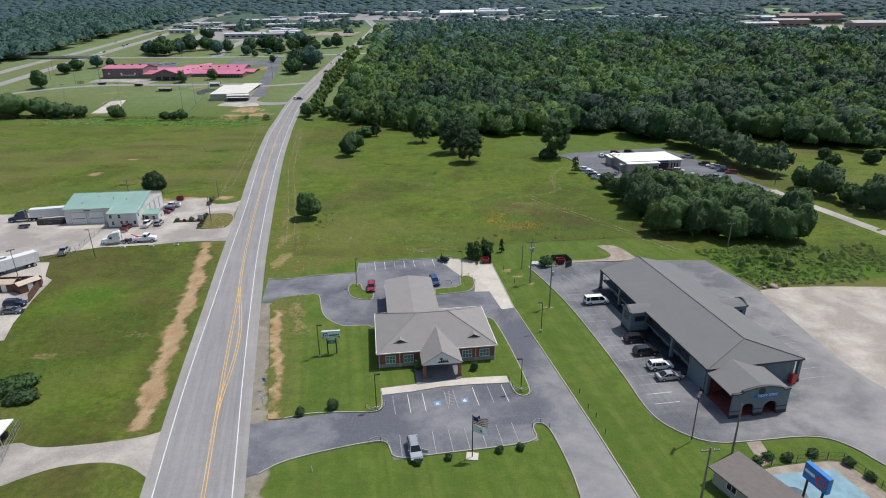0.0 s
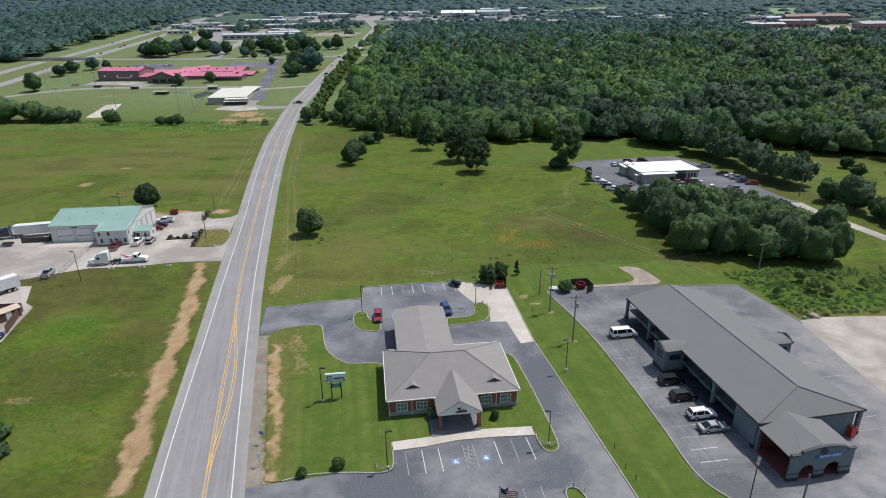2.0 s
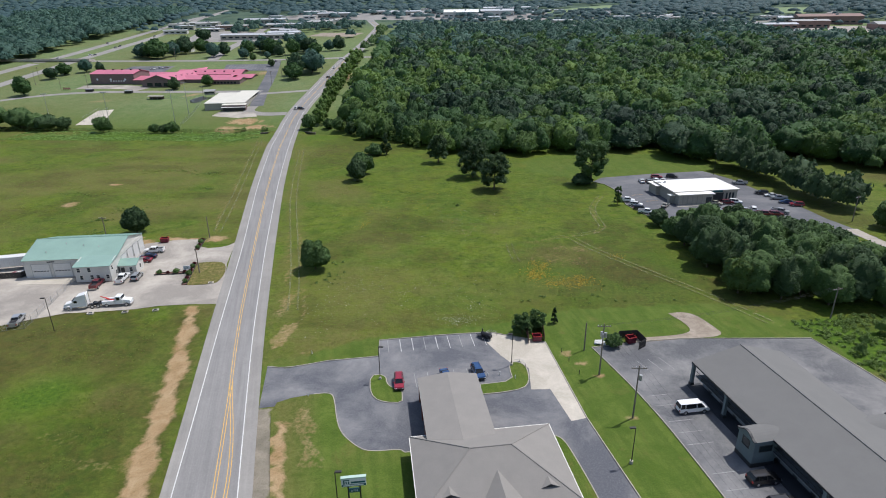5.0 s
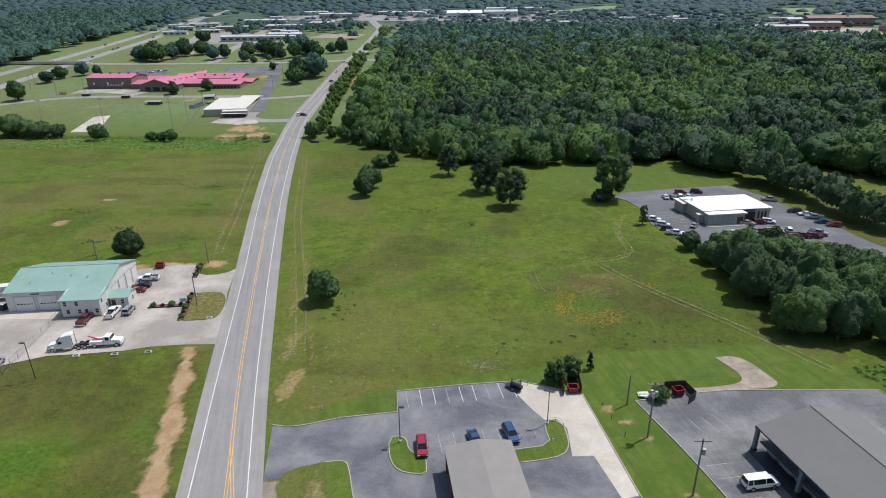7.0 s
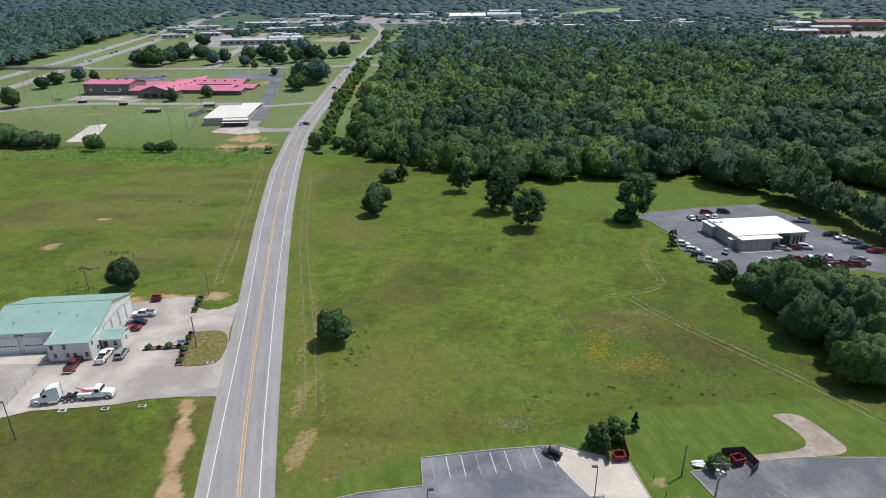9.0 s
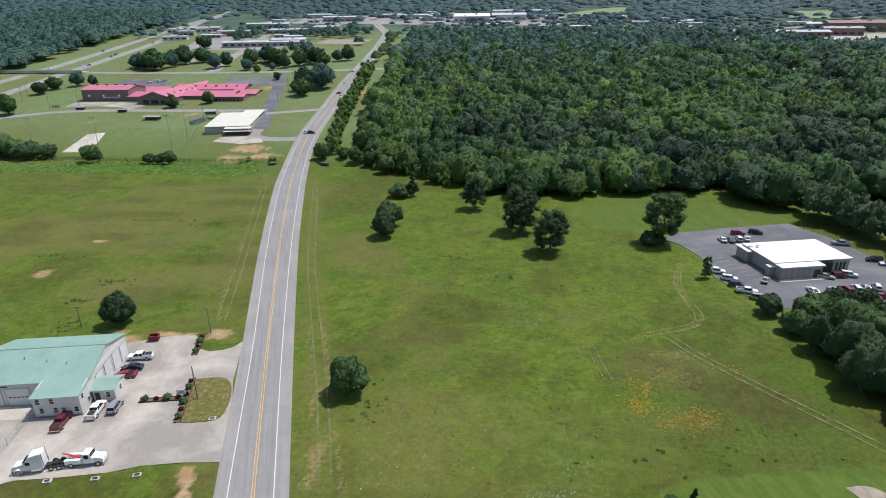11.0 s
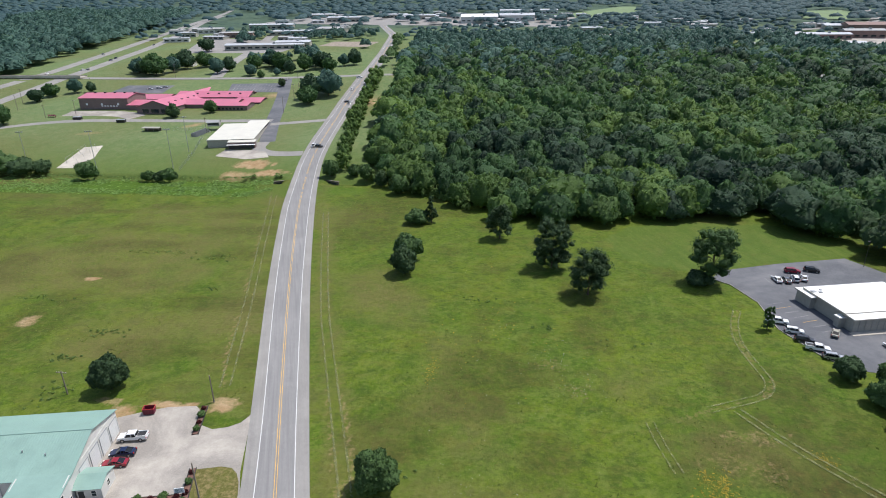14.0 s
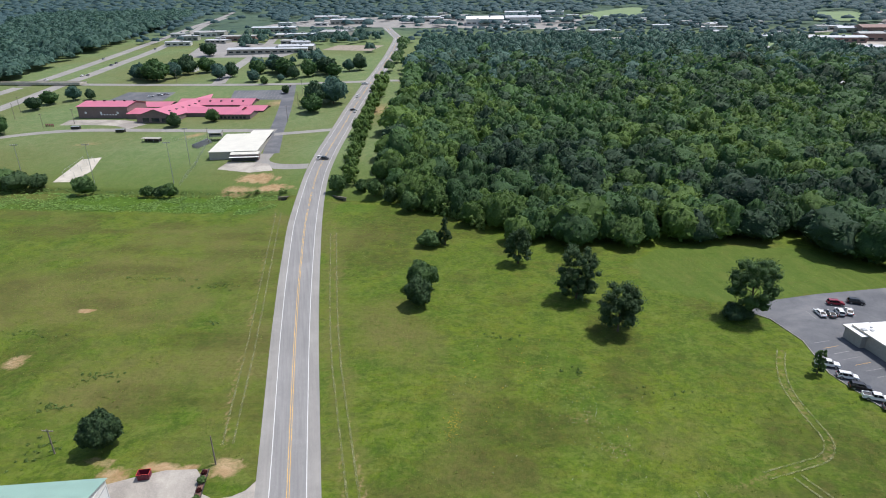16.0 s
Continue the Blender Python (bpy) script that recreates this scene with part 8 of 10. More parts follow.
SHAPES = {
    # length, half width, body outline, cabin outline, wheel x, wheel radius
    "sedan": (4.8, 0.91, [(-2.4, 0.35), (2.4, 0.35), (2.42, 0.62), (2.25, 0.78), (1.0, 0.95), (-1.55, 0.98), (-2.35, 0.95), (-2.42, 0.65)], [(1.15, 0.93), (0.35, 1.40), (-0.75, 1.43), (-1.85, 0.97)], (1.42, -1.4), 0.33),
    "suv": (4.75, 0.95, [(-2.35, 0.42), (2.35, 0.42), (2.38, 0.75), (2.2, 0.98), (1.05, 1.10), (-2.3, 1.10), (-2.38, 0.75)], [(1.2, 1.08), (0.5, 1.64), (-1.9, 1.70), (-2.28, 1.08)], (1.42, -1.4), 0.37),
    "van": (5.6, 1.0, [(-2.8, 0.45), (2.8, 0.45), (2.82, 0.85), (2.6, 1.10), (1.9, 1.22), (-2.78, 1.22), (-2.8, 0.8)], [(2.0, 1.2), (1.2, 2.0), (-2.6, 2.05), (-2.76, 1.2)], (1.8, -1.7), 0.37),
    "pickup": (5.8, 1.0, [(-2.9, 0.5), (2.9, 0.5), (2.92, 0.85), (2.75, 1.10), (1.35, 1.2), (-2.88, 1.2), (-2.9, 0.8)], [(1.5, 1.18), (0.8, 1.82), (-0.75, 1.84), (-0.95, 1.18)], (1.85, -1.75), 0.40)}


def build_car(kind, paint, x, y, turn, label, group="parked vehicles", rack=False, open_door=False, name=None):
    length, half, body, cabin, wx, wr = SHAPES[kind]
    names = {"sedan": "car", "suv": "sport_utility_vehicle", "van": "van", "pickup": "pickup_truck"}
    car = thing(name or names[kind], label, {"sedan": "car", "suv": "car", "van": "van", "pickup": "truck"}[kind], on_ground(x, y, turn, 0.045), group)
    mat = PAINTS[paint]
    zb = max(z for _, z in body)
    zr = max(z for _, z in cabin)
    bm = profile_bm(body, half, half * 0.93, 0.5, zb)
    bmesh.ops.bevel(bm, geom=[e for e in bm.edges if abs(e.verts[0].co.y) > 0.5 and e.verts[0].co.y * e.verts[1].co.y > 0], offset=0.06, segments=2, affect="EDGES")
    part("body", bm, mat, car)
    gl = profile_bm(cabin, half * 0.92, half * 0.72, zb - 0.03, zr)
    part("glasshouse", gl, CAR_GLASS, car, "dark glass all round")
    # roof panel and pillars in body colour
    xs = sorted(cabin, key=lambda p: -p[1])[:2]
    xa, xb = max(p[0] for p in xs), min(p[0] for p in xs)
    bm = bmesh.new()
    hw = half * 0.735
    box(bm, xb - 0.08, xa + 0.04, -hw, hw, zr - 0.05, zr + 0.03)
    bmesh.ops.bevel(bm, geom=bm.edges[:], offset=0.03, segments=1, affect="EDGES")
    part("roof", bm, mat, car)
    for s in (-1, 1):
        for (px, pz), (qx, qz) in ((cabin[0], cabin[1]), (cabin[3], cabin[2])):
            bm = bmesh.new()
            tube(bm, (px, s * half * 0.90, pz), (qx, s * half * 0.725, qz), 0.055, 0.05, 5)
            part("pillar", bm, mat, car)
        n = 1 if kind == "pickup" else 2
        for k in range(n):
            xm = xa * 0.5 + xb * 0.5 if n == 1 else xb + (xa - xb) * (0.78 - 0.55 * k)
            bm = bmesh.new()
            tube(bm, (xm - 0.05, s * half * 0.915, zb - 0.02), (xm - 0.05, s * half * 0.73, zr - 0.03), 0.045, 0.045, 5)
            part("pillar", bm, mat, car)
        part_box("mirror", mat, car, (cabin[0][0] - 0.35, cabin[0][0] - 0.18, *sorted((s * (half + 0.02), s * (half + 0.2))), zb + 0.02, zb + 0.2))
        fx, rx = max(p[0] for p in body), min(p[0] for p in body)
        part_box("headlight", LAMP_CLEAR, car, (fx - 0.22, fx + 0.0, *sorted((s * half * 0.55, s * half * 0.93)), 0.66, 0.80))
        part_box("tail_light", LAMP_RED, car, (rx - 0.03, rx + 0.10, *sorted((s * half * 0.66, s * half * 0.95)), 0.72, 0.98))
        for k in wx:
            wheel(car, k, s * (half - 0.11), wr, 0.24)
            bm = bmesh.new()
            tube(bm, (k, s * (half - 0.16), wr + 0.02), (k, s * (half + 0.006), wr + 0.02), wr * 1.16, wr * 1.16, 14)
            part("wheel_arch", bm, PLASTIC, car)
    for xx, zz in ((max(p[0] for p in body), 0.38), (min(p[0] for p in body), 0.38)):
        sg = 1 if xx > 0 else -1
        part_box("bumper", PLASTIC if kind != "pickup" else CHROME, car, (*sorted((xx - sg * 0.2, xx + sg * 0.06)), -half * 0.9, half * 0.9, zz, zz + 0.2))
    part_box("grille", PLASTIC, car, (max(p[0] for p in body) - 0.03, max(p[0] for p in body) + 0.03, -half * 0.5, half * 0.5, 0.62, 0.78))
    if kind == "pickup":
        bm = bmesh.new()
        box(bm, -2.80, -1.02, -half * 0.80, half * 0.80, 1.19, 1.215)
        part("bed", bm, PLASTIC, car, "open black cargo bed")
        bm = bmesh.new()
        for d in ((-2.88, -1.0, -half * 0.93, -half * 0.80), (-2.88, -1.0, half * 0.80, half * 0.93), (-2.92, -2.80, -half * 0.80, half * 0.80)):
            box(bm, *d, 1.1, 1.42)
        part("bed_side", bm, mat, car)
    if rack or kind == "suv":
        for s in (-1, 1):
            bm = bmesh.new()
            tube(bm, (xa - 0.2, s * half * 0.62, zr + 0.07), (xb + 0.2, s * half * 0.62, zr + 0.07), 0.025, 0.025, 5)
            part("roof_rail", bm, PLASTIC, car)
    if open_door:
        bm = bmesh.new()
        box(bm, -0.02, 0.05, 0.0, 0.95, 0.45, 1.05)
        ob = part("open_door", bm, mat, car)
        ob.matrix_local = pose(0.75, half, 0, 0, 0, -20)
    return car


# bank
build_car("suv", "silver", 6.9, 73.8, -72, "silver sport utility vehicle parked with a door open", open_door=True)
build_car("suv", "red", -12.7, 130.2, -78, "bright red sport utility vehicle at the bank")
build_car("suv", "blue", 2.3, 135.0, -70, "dark blue sport utility vehicle at the bank")
build_car("sedan", "blue", -3.8, 132.9, -70, "dark blue car behind the bank")
# motel
build_car("van", "white", 40.9, 127.2, 14, "white passenger van with dark side windows")
build_car("suv", "black", 46.7, 110.6, 14, "black crossover parked before the motel", name="crossover")
build_car("suv", "black", 47.6, 105.8, 14, "black minivan parked before the motel", name="minivan")
build_car("suv", "white", 49.2, 100.9, 14, "white station wagon with dark roof panel", name="station_wagon")
build_car("sedan", "silver", 50.1, 97.6, 14, "white-silver sedan parked before the motel")
# workshop
build_car("pickup", "dark_red", -101.3, 167.2, 104, "dark red pickup parked at the workshop office")
build_car("pickup", "white", -96.7, 171.3, 102, "white pickup nosed up to the workshop")
build_car("suv", "silver", -93.5, 172.8, 102, "silver sport utility vehicle at the workshop")
build_car("pickup", "white", -99.6, 191.5, 192, "white service truck with utility bed", name="service_truck")
build_car("sedan", "navy", -98.9, 187.0, 192, "dark blue sedan beside the workshop")
build_car("sedan", "red", -98.6, 184.0, 192, "bright red sedan beside the workshop")
build_car("pickup", "silver", -106.8, 146.4, 112, "silver pickup standing in the yard")
build_car("suv", "navy", -94.2, 114.0, 12, "dark blue sport utility vehicle by the fence")
build_car("sedan", "grey", -92.2, 110.6, 12, "grey sedan standing on the gravel")
# clinic
CLINIC_CARS = (
    (52.5, 255.6, -14, "pickup", "white"), (54.9, 250.3, -14, "suv", "white"), (55.6, 245.8, -14, "suv", "black"), (57.0, 241.7, -14, "pickup", "white"), (59.0, 237.7, -14, "suv", "silver"), (63.8, 284.4, 95, "sedan", "white"), (66.5, 284.2, 95, "sedan", "grey"),
    (69.8, 285.4, 80, "suv", "white"), (72.9, 286.2, 70, "sedan", "white"), (71.5, 291.6, -5, "suv", "red"), (78.2, 293.0, -15, "suv", "black"), (103.4, 284.0, 170, "pickup", "silver"), (106.6, 269.6, 172, "suv", "black"), (108.9, 266.4, 175, "sedan", "white"), (110.2, 262.7, 172, "pickup", "silver"),
    (110.9, 257.9, 170, "sedan", "blue"), (113.2, 254.6, 172, "suv", "red"))
for x, y, turn, kind, paint in CLINIC_CARS:
    build_car(kind, paint, x, y, turn, "%s %s parked at the clinic" % (paint.replace("_", " "), {"sedan": "sedan car", "suv": "sport utility vehicle", "pickup": "pickup truck"}[kind]), "clinic vehicles")
CLINIC_CARS_FRONT = (
    (103.8, 245.7, -30, "pickup", "silver"), (101.2, 242.5, -12, "suv", "dark_red"), (97.2, 242.4, -8, "pickup", "dark_red"), (93.5, 241.7, -10, "sedan", "red"), (90.4, 241.1, -8, "suv", "white"), (87.2, 240.3, -14, "suv", "green"), (83.4, 239.0, -14, "sedan", "black"), (76.0, 243.7, 95, "sedan", "white"),
    (82.3, 244.1, 110, "suv", "silver"), (85.8, 245.1, 100, "suv", "red"), (89.2, 246.2, 82, "suv", "white"), (92.2, 246.9, 80, "sedan", "silver"), (95.5, 247.7, 75, "suv", "white"), (84.6, 254.6, -22, "sedan", "beige"), (88.9, 255.4, 5, "suv", "dark_red"), (92.2, 256.4, -18, "suv", "white"), (65.4, 250.2, 60, "sedan", "beige"))
for x, y, turn, kind, paint in CLINIC_CARS_FRONT:
    build_car(kind, paint, x, y, turn, "%s %s parked before the clinic" % (paint.replace("_", " "), {"sedan": "sedan car", "suv": "sport utility vehicle", "pickup": "pickup truck"}[kind]), "clinic vehicles")
# on the road, standing
for x, y, turn, kind, paint in ((-139.6, 443.5, -10, "suv", "black"), (-143.4, 444.5, 95, "pickup", "white"), (-147.6, 548.0, 85, "sedan", "white"), (-150.5, 552.0, 10, "sedan", "black"), (-157.4, 593.0, -85, "pickup", "white"), (-150.6, 612.0, 92, "suv", "white"), (-162.0, 638.0, 10, "pickup", "white"), (-152.0, 640.0, 0, "suv", "black"),
                                (-148.0, 628.0, 92, "suv", "grey"), (-232.0, 626.0, 100, "sedan", "white"), (-227.0, 628.0, 100, "sedan", "silver"), (-336.0, 590.0, 20, "sedan", "white"), (-330.0, 594.0, 20, "suv", "white"), (-326.0, 597.0, 20, "sedan", "silver")):
    build_car(kind, paint, x, y, turn, "%s vehicle far off near the school" % paint.replace("_", " "), "distant vehicles")
for x, y, turn, kind, paint in ((-556, 975, 105, "pickup", "white"), (-516, 790, 102, "suv", "silver"), (-478, 757, -82, "suv", "black"), (-461, 676, -84, "suv", "white"), (-458, 680, -84, "sedan", "black"), (-500, 873, -80, "suv", "grey"), (-474, 742, -82, "pickup", "grey"), (-484, 655, 96, "sedan", "white")):
    build_car(kind, paint, x, y, turn, "%s vehicle on the divided highway" % paint, "distant vehicles")


# ---- heavy trucks ----
def big_wheels(parent, xs, half, r=0.5):
    for x in xs:
        for s in (-1, 1):
            wheel(parent, x, s * (half - 0.15), r, 0.34)


def build_tractor(x, y, turn, paint, label, name="semi_tractor"):
    t = thing(name, label, "truck", on_ground(x, y, turn, 0.045), "heavy trucks")
    mat = PAINTS[paint]
    bm = profile_bm([(0.4, 0.75), (3.3, 0.75), (3.4, 1.3), (3.1, 1.62), (1.5, 1.85), (0.4, 1.9)], 0.95, 0.80, 0.8, 1.9)
    part("bonnet", bm, mat, t)
    bm = profile_bm([(-1.9, 0.8), (1.45, 0.8), (1.5, 1.8), (0.85, 2.65), (0.2, 3.45), (-1.7, 3.85), (-1.9, 3.6)], 1.2, 1.05, 1.2, 3.8)
    part("cab", bm, mat, t)
    part_box("windscreen", CAR_GLASS, t, (0.78, 1.28, -0.95, 0.95, 1.9, 2.55))
    for s in (-1, 1):
        part_box("side_window", CAR_GLASS, t, (0.1, 0.85, *sorted((s * 1.05, s * 1.17)), 1.85, 2.45))
        part_box("fuel_tank", CHROME, t, (-1.6, 0.2, *sorted((s * 0.9, s * 1.18)), 0.45, 1.0))
        part_box("headlight", LAMP_CLEAR, t, (3.2, 3.36, *sorted((s * 0.6, s * 0.88)), 1.0, 1.25))
        bm = bmesh.new()
        tube(bm, (-1.95, s * 0.95, 0.9), (-1.95, s * 0.95, 3.9), 0.09, 0.09, 8)
        part("exhaust_stack", bm, CHROME, t)
        bm = bmesh.new()
        tube(bm, (2.3, s * 0.75, 0.55), (2.3, s * 1.22, 0.55), 0.62, 0.62, 12)
        part("mudguard", bm, mat, t)
    part_box("bumper", CHROME, t, (3.3, 3.5, -1.15, 1.15, 0.4, 0.75))
    part_box("chassis_frame", BLACK_STEEL, t, (-5.0, 0.5, -0.42, 0.42, 0.55, 0.85))
    part_box("fifth_wheel", BLACK_STEEL, t, (-4.2, -3.1, -0.5, 0.5, 0.9, 1.1))
    big_wheels(t, (2.3, -3.0, -4.3), 1.2)
    return t


def build_trailer(x, y, turn, length, label):
    t = thing("semi_trailer", label, "trailer", on_ground(x, y, turn, 0.045), "heavy trucks")
    bm = bmesh.new()
    box(bm, -length / 2, length / 2, -1.28, 1.28, 1.15, 4.0)
    bmesh.ops.bevel(bm, geom=bm.edges[:], offset=0.05, segments=1, affect="EDGES")
    part("box_body", bm, DOOR_W, t)
    bm = bmesh.new()
    for k in range(int(length / 1.2)):
        xk = -length / 2 + 0.6 + k * 1.2
        for s in (-1, 1):
            box(bm, xk - 0.03, xk + 0.03, *sorted((s * 1.27, s * 1.30)), 1.2, 3.95)
    part("wall_ribs", bm, WHITE_WALL, t)
    part_box("chassis_rail", BLACK_STEEL, t, (-length / 2 + 0.3, length / 2 - 0.5, -0.5, 0.5, 0.85, 1.14))
    part_box("rear_door_frame", STEEL, t, (-length / 2 - 0.04, -length / 2 + 0.02, -1.25, 1.25, 1.2, 3.95))
    big_wheels(t, (-length / 2 + 1.4, -length / 2 + 2.7), 1.25)
    for s in (-1, 1):
        part_box("landing_leg", STEEL, t, (length / 2 - 2.6, length / 2 - 2.4, *sorted((s * 0.7, s * 0.85)), 0.0, 1.1))
    return t


build_tractor(-97.0, 154.9, 198, "white", "white semi tractor with sleeper cab and bare chassis")
tow = thing("tow_truck", "white heavy tow truck with red boom", "truck", on_ground(-88.6, 157.4, 12, 0.045), "heavy trucks")
bm = profile_bm([(1.3, 0.7), (3.2, 0.7), (3.25, 1.25), (3.0, 1.5), (1.3, 1.7)], 1.0, 0.85, 0.7, 1.7)
part("bonnet", bm, PAINTS["white"], tow)
bm = profile_bm([(-0.3, 0.7), (1.4, 0.7), (1.45, 1.65), (0.95, 2.55), (-0.2, 2.6), (-0.3, 2.2)], 1.1, 0.95, 1.0, 2.6)
part("cab", bm, PAINTS["white"], tow)
part_box("windscreen", CAR_GLASS, tow, (0.95, 1.33, -0.85, 0.85, 1.75, 2.4))
for s in (-1, 1):
    part_box("side_window", CAR_GLASS, tow, (0.1, 0.85, *sorted((s * 0.98, s * 1.09)), 1.7, 2.35))
    part_box("tool_locker", PAINTS["white"], tow, (-3.4, -0.4, *sorted((s * 0.55, s * 1.15)), 0.7, 1.55))
part_box("deck", STEEL, tow, (-3.5, -0.35, -0.55, 0.55, 0.9, 1.2))
bm = bmesh.new()
tube(bm, (-1.0, 0, 1.3), (-3.9, 0, 2.5), 0.16, 0.12, 6)
tube(bm, (-1.6, 0.35, 1.3), (-3.0, 0.1, 2.2), 0.08, 0.08, 6)
tube(bm, (-1.6, -0.35, 1.3), (-3.0, -0.1, 2.2), 0.08, 0.08, 6)
part("boom", bm, SIGN_RED, tow, "red lifting boom")
part_box("bumper", CHROME, tow, (3.2, 3.38, -1.1, 1.1, 0.4, 0.68))
big_wheels(tow, (2.3, -2.4), 1.15, 0.48)
build_tractor(-142.5, 172.4, 201, "navy", "dark blue semi tractor in the yard")
build_trailer(-132.2, 176.4, 201, 15.5, "long white box trailer behind the blue tractor")
build_trailer(-111.8, 132.0, 240, 14.5, "long white box trailer beside the fence")
build_trailer(-115.5, 128.5, 240, 11.0, "shorter white box trailer beside the fence")


# black trailer-mounted cooker behind the bank
ck = thing("towed_smoker", "black trailer-mounted barrel smoker", "trailer", on_ground(3.2, 149.0, 150, 0.05))
bm = bmesh.new()
tube(bm, (-1.0, 0, 1.15), (1.0, 0, 1.15), 0.45, 0.45, 14)
part("barrel", bm, BLACK_STEEL, ck)
bm = bmesh.new()
box(bm, -1.4, 2.0, -0.6, 0.6, 0.5, 0.62)
tube(bm, (2.0, 0, 0.56), (3.0, 0, 0.5), 0.06, 0.06, 6)
part("trailer_frame", bm, BLACK_STEEL, ck)
bm = bmesh.new()
tube(bm, (0.8, 0, 1.5), (0.8, 0, 2.3), 0.1, 0.1, 8)
part("chimney", bm, BLACK_STEEL, ck)
part_box("firebox", BLACK_STEEL, ck, (-1.5, -0.95, -0.4, 0.4, 0.65, 1.3))
for s in (-1, 1):
    wheel(ck, 0.2, s * 0.75, 0.33, 0.2)

# ---- poles, lamps, signs and small things ----


def lamp_post(x, y, h, turn, label="dark bronze lamp post with a boxy head", two=False, base=True, name="street_lamp"):
    lp = thing(name, label, "lamp post", upright(x, y, turn), "lamp posts")
    if base:
        bm = bmesh.new()
        tube(bm, (0, 0, -0.2), (0, 0, 0.55), 0.28, 0.26, 12)
        part("base", bm, CONCRETE, lp)
    bm = bmesh.new()
    tube(bm, (0, 0, 0.3), (0, 0, h), 0.09, 0.065, 8)
    part("pole", bm, BRONZE, lp)
    for s in ((-1, 1) if two else (1,)):
        hd = new("lamp_head")
        hd.parent = lp
        bm = bmesh.new()
        box(bm, *sorted((s * 0.05, s * 0.95)), -0.2, 0.2, h - 0.05, h + 0.12)
        part("housing", bm, BRONZE, hd)
        part_box("lens", LAMP_CLEAR, hd, (*sorted((s * 0.3, s * 0.9)), -0.16, 0.16, h - 0.075, h - 0.05))
    return lp


for x, y, h, turn in ((23.2, 91.3, 6.6, 195), (-1.2, 83.7, 6.9, 15), (-16.7, 131.6, 7.4, 0), (8.9, 139.0, 7.2, 180), (27.7, 112.7, 6.9, 190), (-15.9, 98.9, 7.0, 10)):
    lamp_post(x, y, h, turn)
lamp_post(49.3, 80.4, 8.6, 60, "tall steel flood lamp pole beside the motel lot", two=True, base=False)
lamp_post(-94.9, 143.2, 8.6, 190, "dark lamp pole beside the truck yard", base=False)
lamp_post(-107.0, 129.6, 7.5, 60, "dark twin lamp pole by the trailers", two=True, base=False)
lamp_post(97.3, 298.5, 9.5, 200, "pale lamp pole at the clinic lot", base=False)


def utility_pole(x, y, h, turn, arm=True, can=False, label="weathered wooden utility pole with a crossarm"):
    up = thing("utility_pole", label, "utility pole", upright(x, y, turn), "utility poles")
    bm = bmesh.new()
    tube(bm, (0, 0, -0.3), (0, 0, h), 0.17, 0.11, 9)
    part("pole", bm, POLE_WOOD, up)
    if arm:
        part_box("crossarm", POLE_WOOD, up, (-1.3, 1.3, -0.07, 0.07, h - 0.6, h - 0.46))
        for u in (-1.15, -0.5, 0.5, 1.15):
            bm = bmesh.new()
            tube(bm, (u, 0, h - 0.46), (u, 0, h - 0.25), 0.06, 0.04, 6)
            part("insulator", bm, HYDRANT, up)
    for k in range(can):
        bm = bmesh.new()
        a = k * 2.1
        tube(bm, (0.42 * math.cos(a), 0.42 * math.sin(a), h - 2.9), (0.42 * math.cos(a), 0.42 * math.sin(a), h - 1.9), 0.27, 0.27, 10)
        part("transformer", bm, STEEL, up)
    return up


utility_pole(26.1, 137.2, 11.4, 5, can=3)
utility_pole(30.1, 124.2, 10.8, 5, can=1)
utility_pole(24.2, 146.2, 6.6, 0, arm=False, label="short plain wooden pole")
utility_pole(47.2, 68.2, 9.0, 10)
utility_pole(54.6, 78.2, 9.0, 0, arm=False, label="plain wooden pole beside the motel lot")
utility_pole(-88.8, 205.2, 7.2, 0, arm=False, label="plain dark wooden pole by the yard entrance")
utility_pole(-78.0, 177.8, 8.2, 0, arm=False, label="plain dark wooden pole by the planter")
utility_pole(-124.5, 204.5, 6.5, 0, label="wooden utility pole behind the workshop")
utility_pole(82.5, 165.5, 8.0, 20, label="wooden utility pole among the scrub")
utility_pole(124.0, 238.0, 9.0, 30, label="wooden utility pole along the lane")
for x, y, h in ((-211, 402, 22.5), (-217, 431, 21), (-256, 400, 21.5), (-300, 402, 20)):
    fl = thing("floodlight_mast", "tall slim steel floodlight mast by the ball field", "floodlight", upright(x, y, 20), "ball field floodlights")
    bm = bmesh.new()
    tube(bm, (0, 0, -0.3), (0, 0, h), 0.2, 0.1, 8)
    part("mast", bm, STEEL, fl)
    part_box("crossarm", STEEL, fl, (-1.8, 1.8, -0.06, 0.06, h - 0.5, h - 0.4))
    for u in (-1.5, -0.5, 0.5, 1.5):
        part_box("floodlight", STEEL, fl, (u - 0.28, u + 0.28, -0.35, 0.1, h - 0.35, h + 0.15))
for x, y, h in ((-348, 510, 11), (-365, 500, 10), (-340, 640, 12), (-225, 470, 10), (-190, 520, 12), (-196, 560, 12), (-206, 600, 12), (-416, 540, 12), (-404, 520, 12)):
    utility_pole(x, y, h, 15, label="distant wooden utility pole near the school")


def wire(a, b, sag, name="overhead_wire"):
    bm = bmesh.new()
    swept(bm, [Vector(a).lerp(Vector(b), k / 12) - Vector((0, 0, 4 * sag * k / 12 * (1 - k / 12))) for k in range(13)], 0.011, 4)
    tagged(part(name, bm, BLACK_STEEL), "thin black overhead utility wire between poles", "wire", "overhead wires")


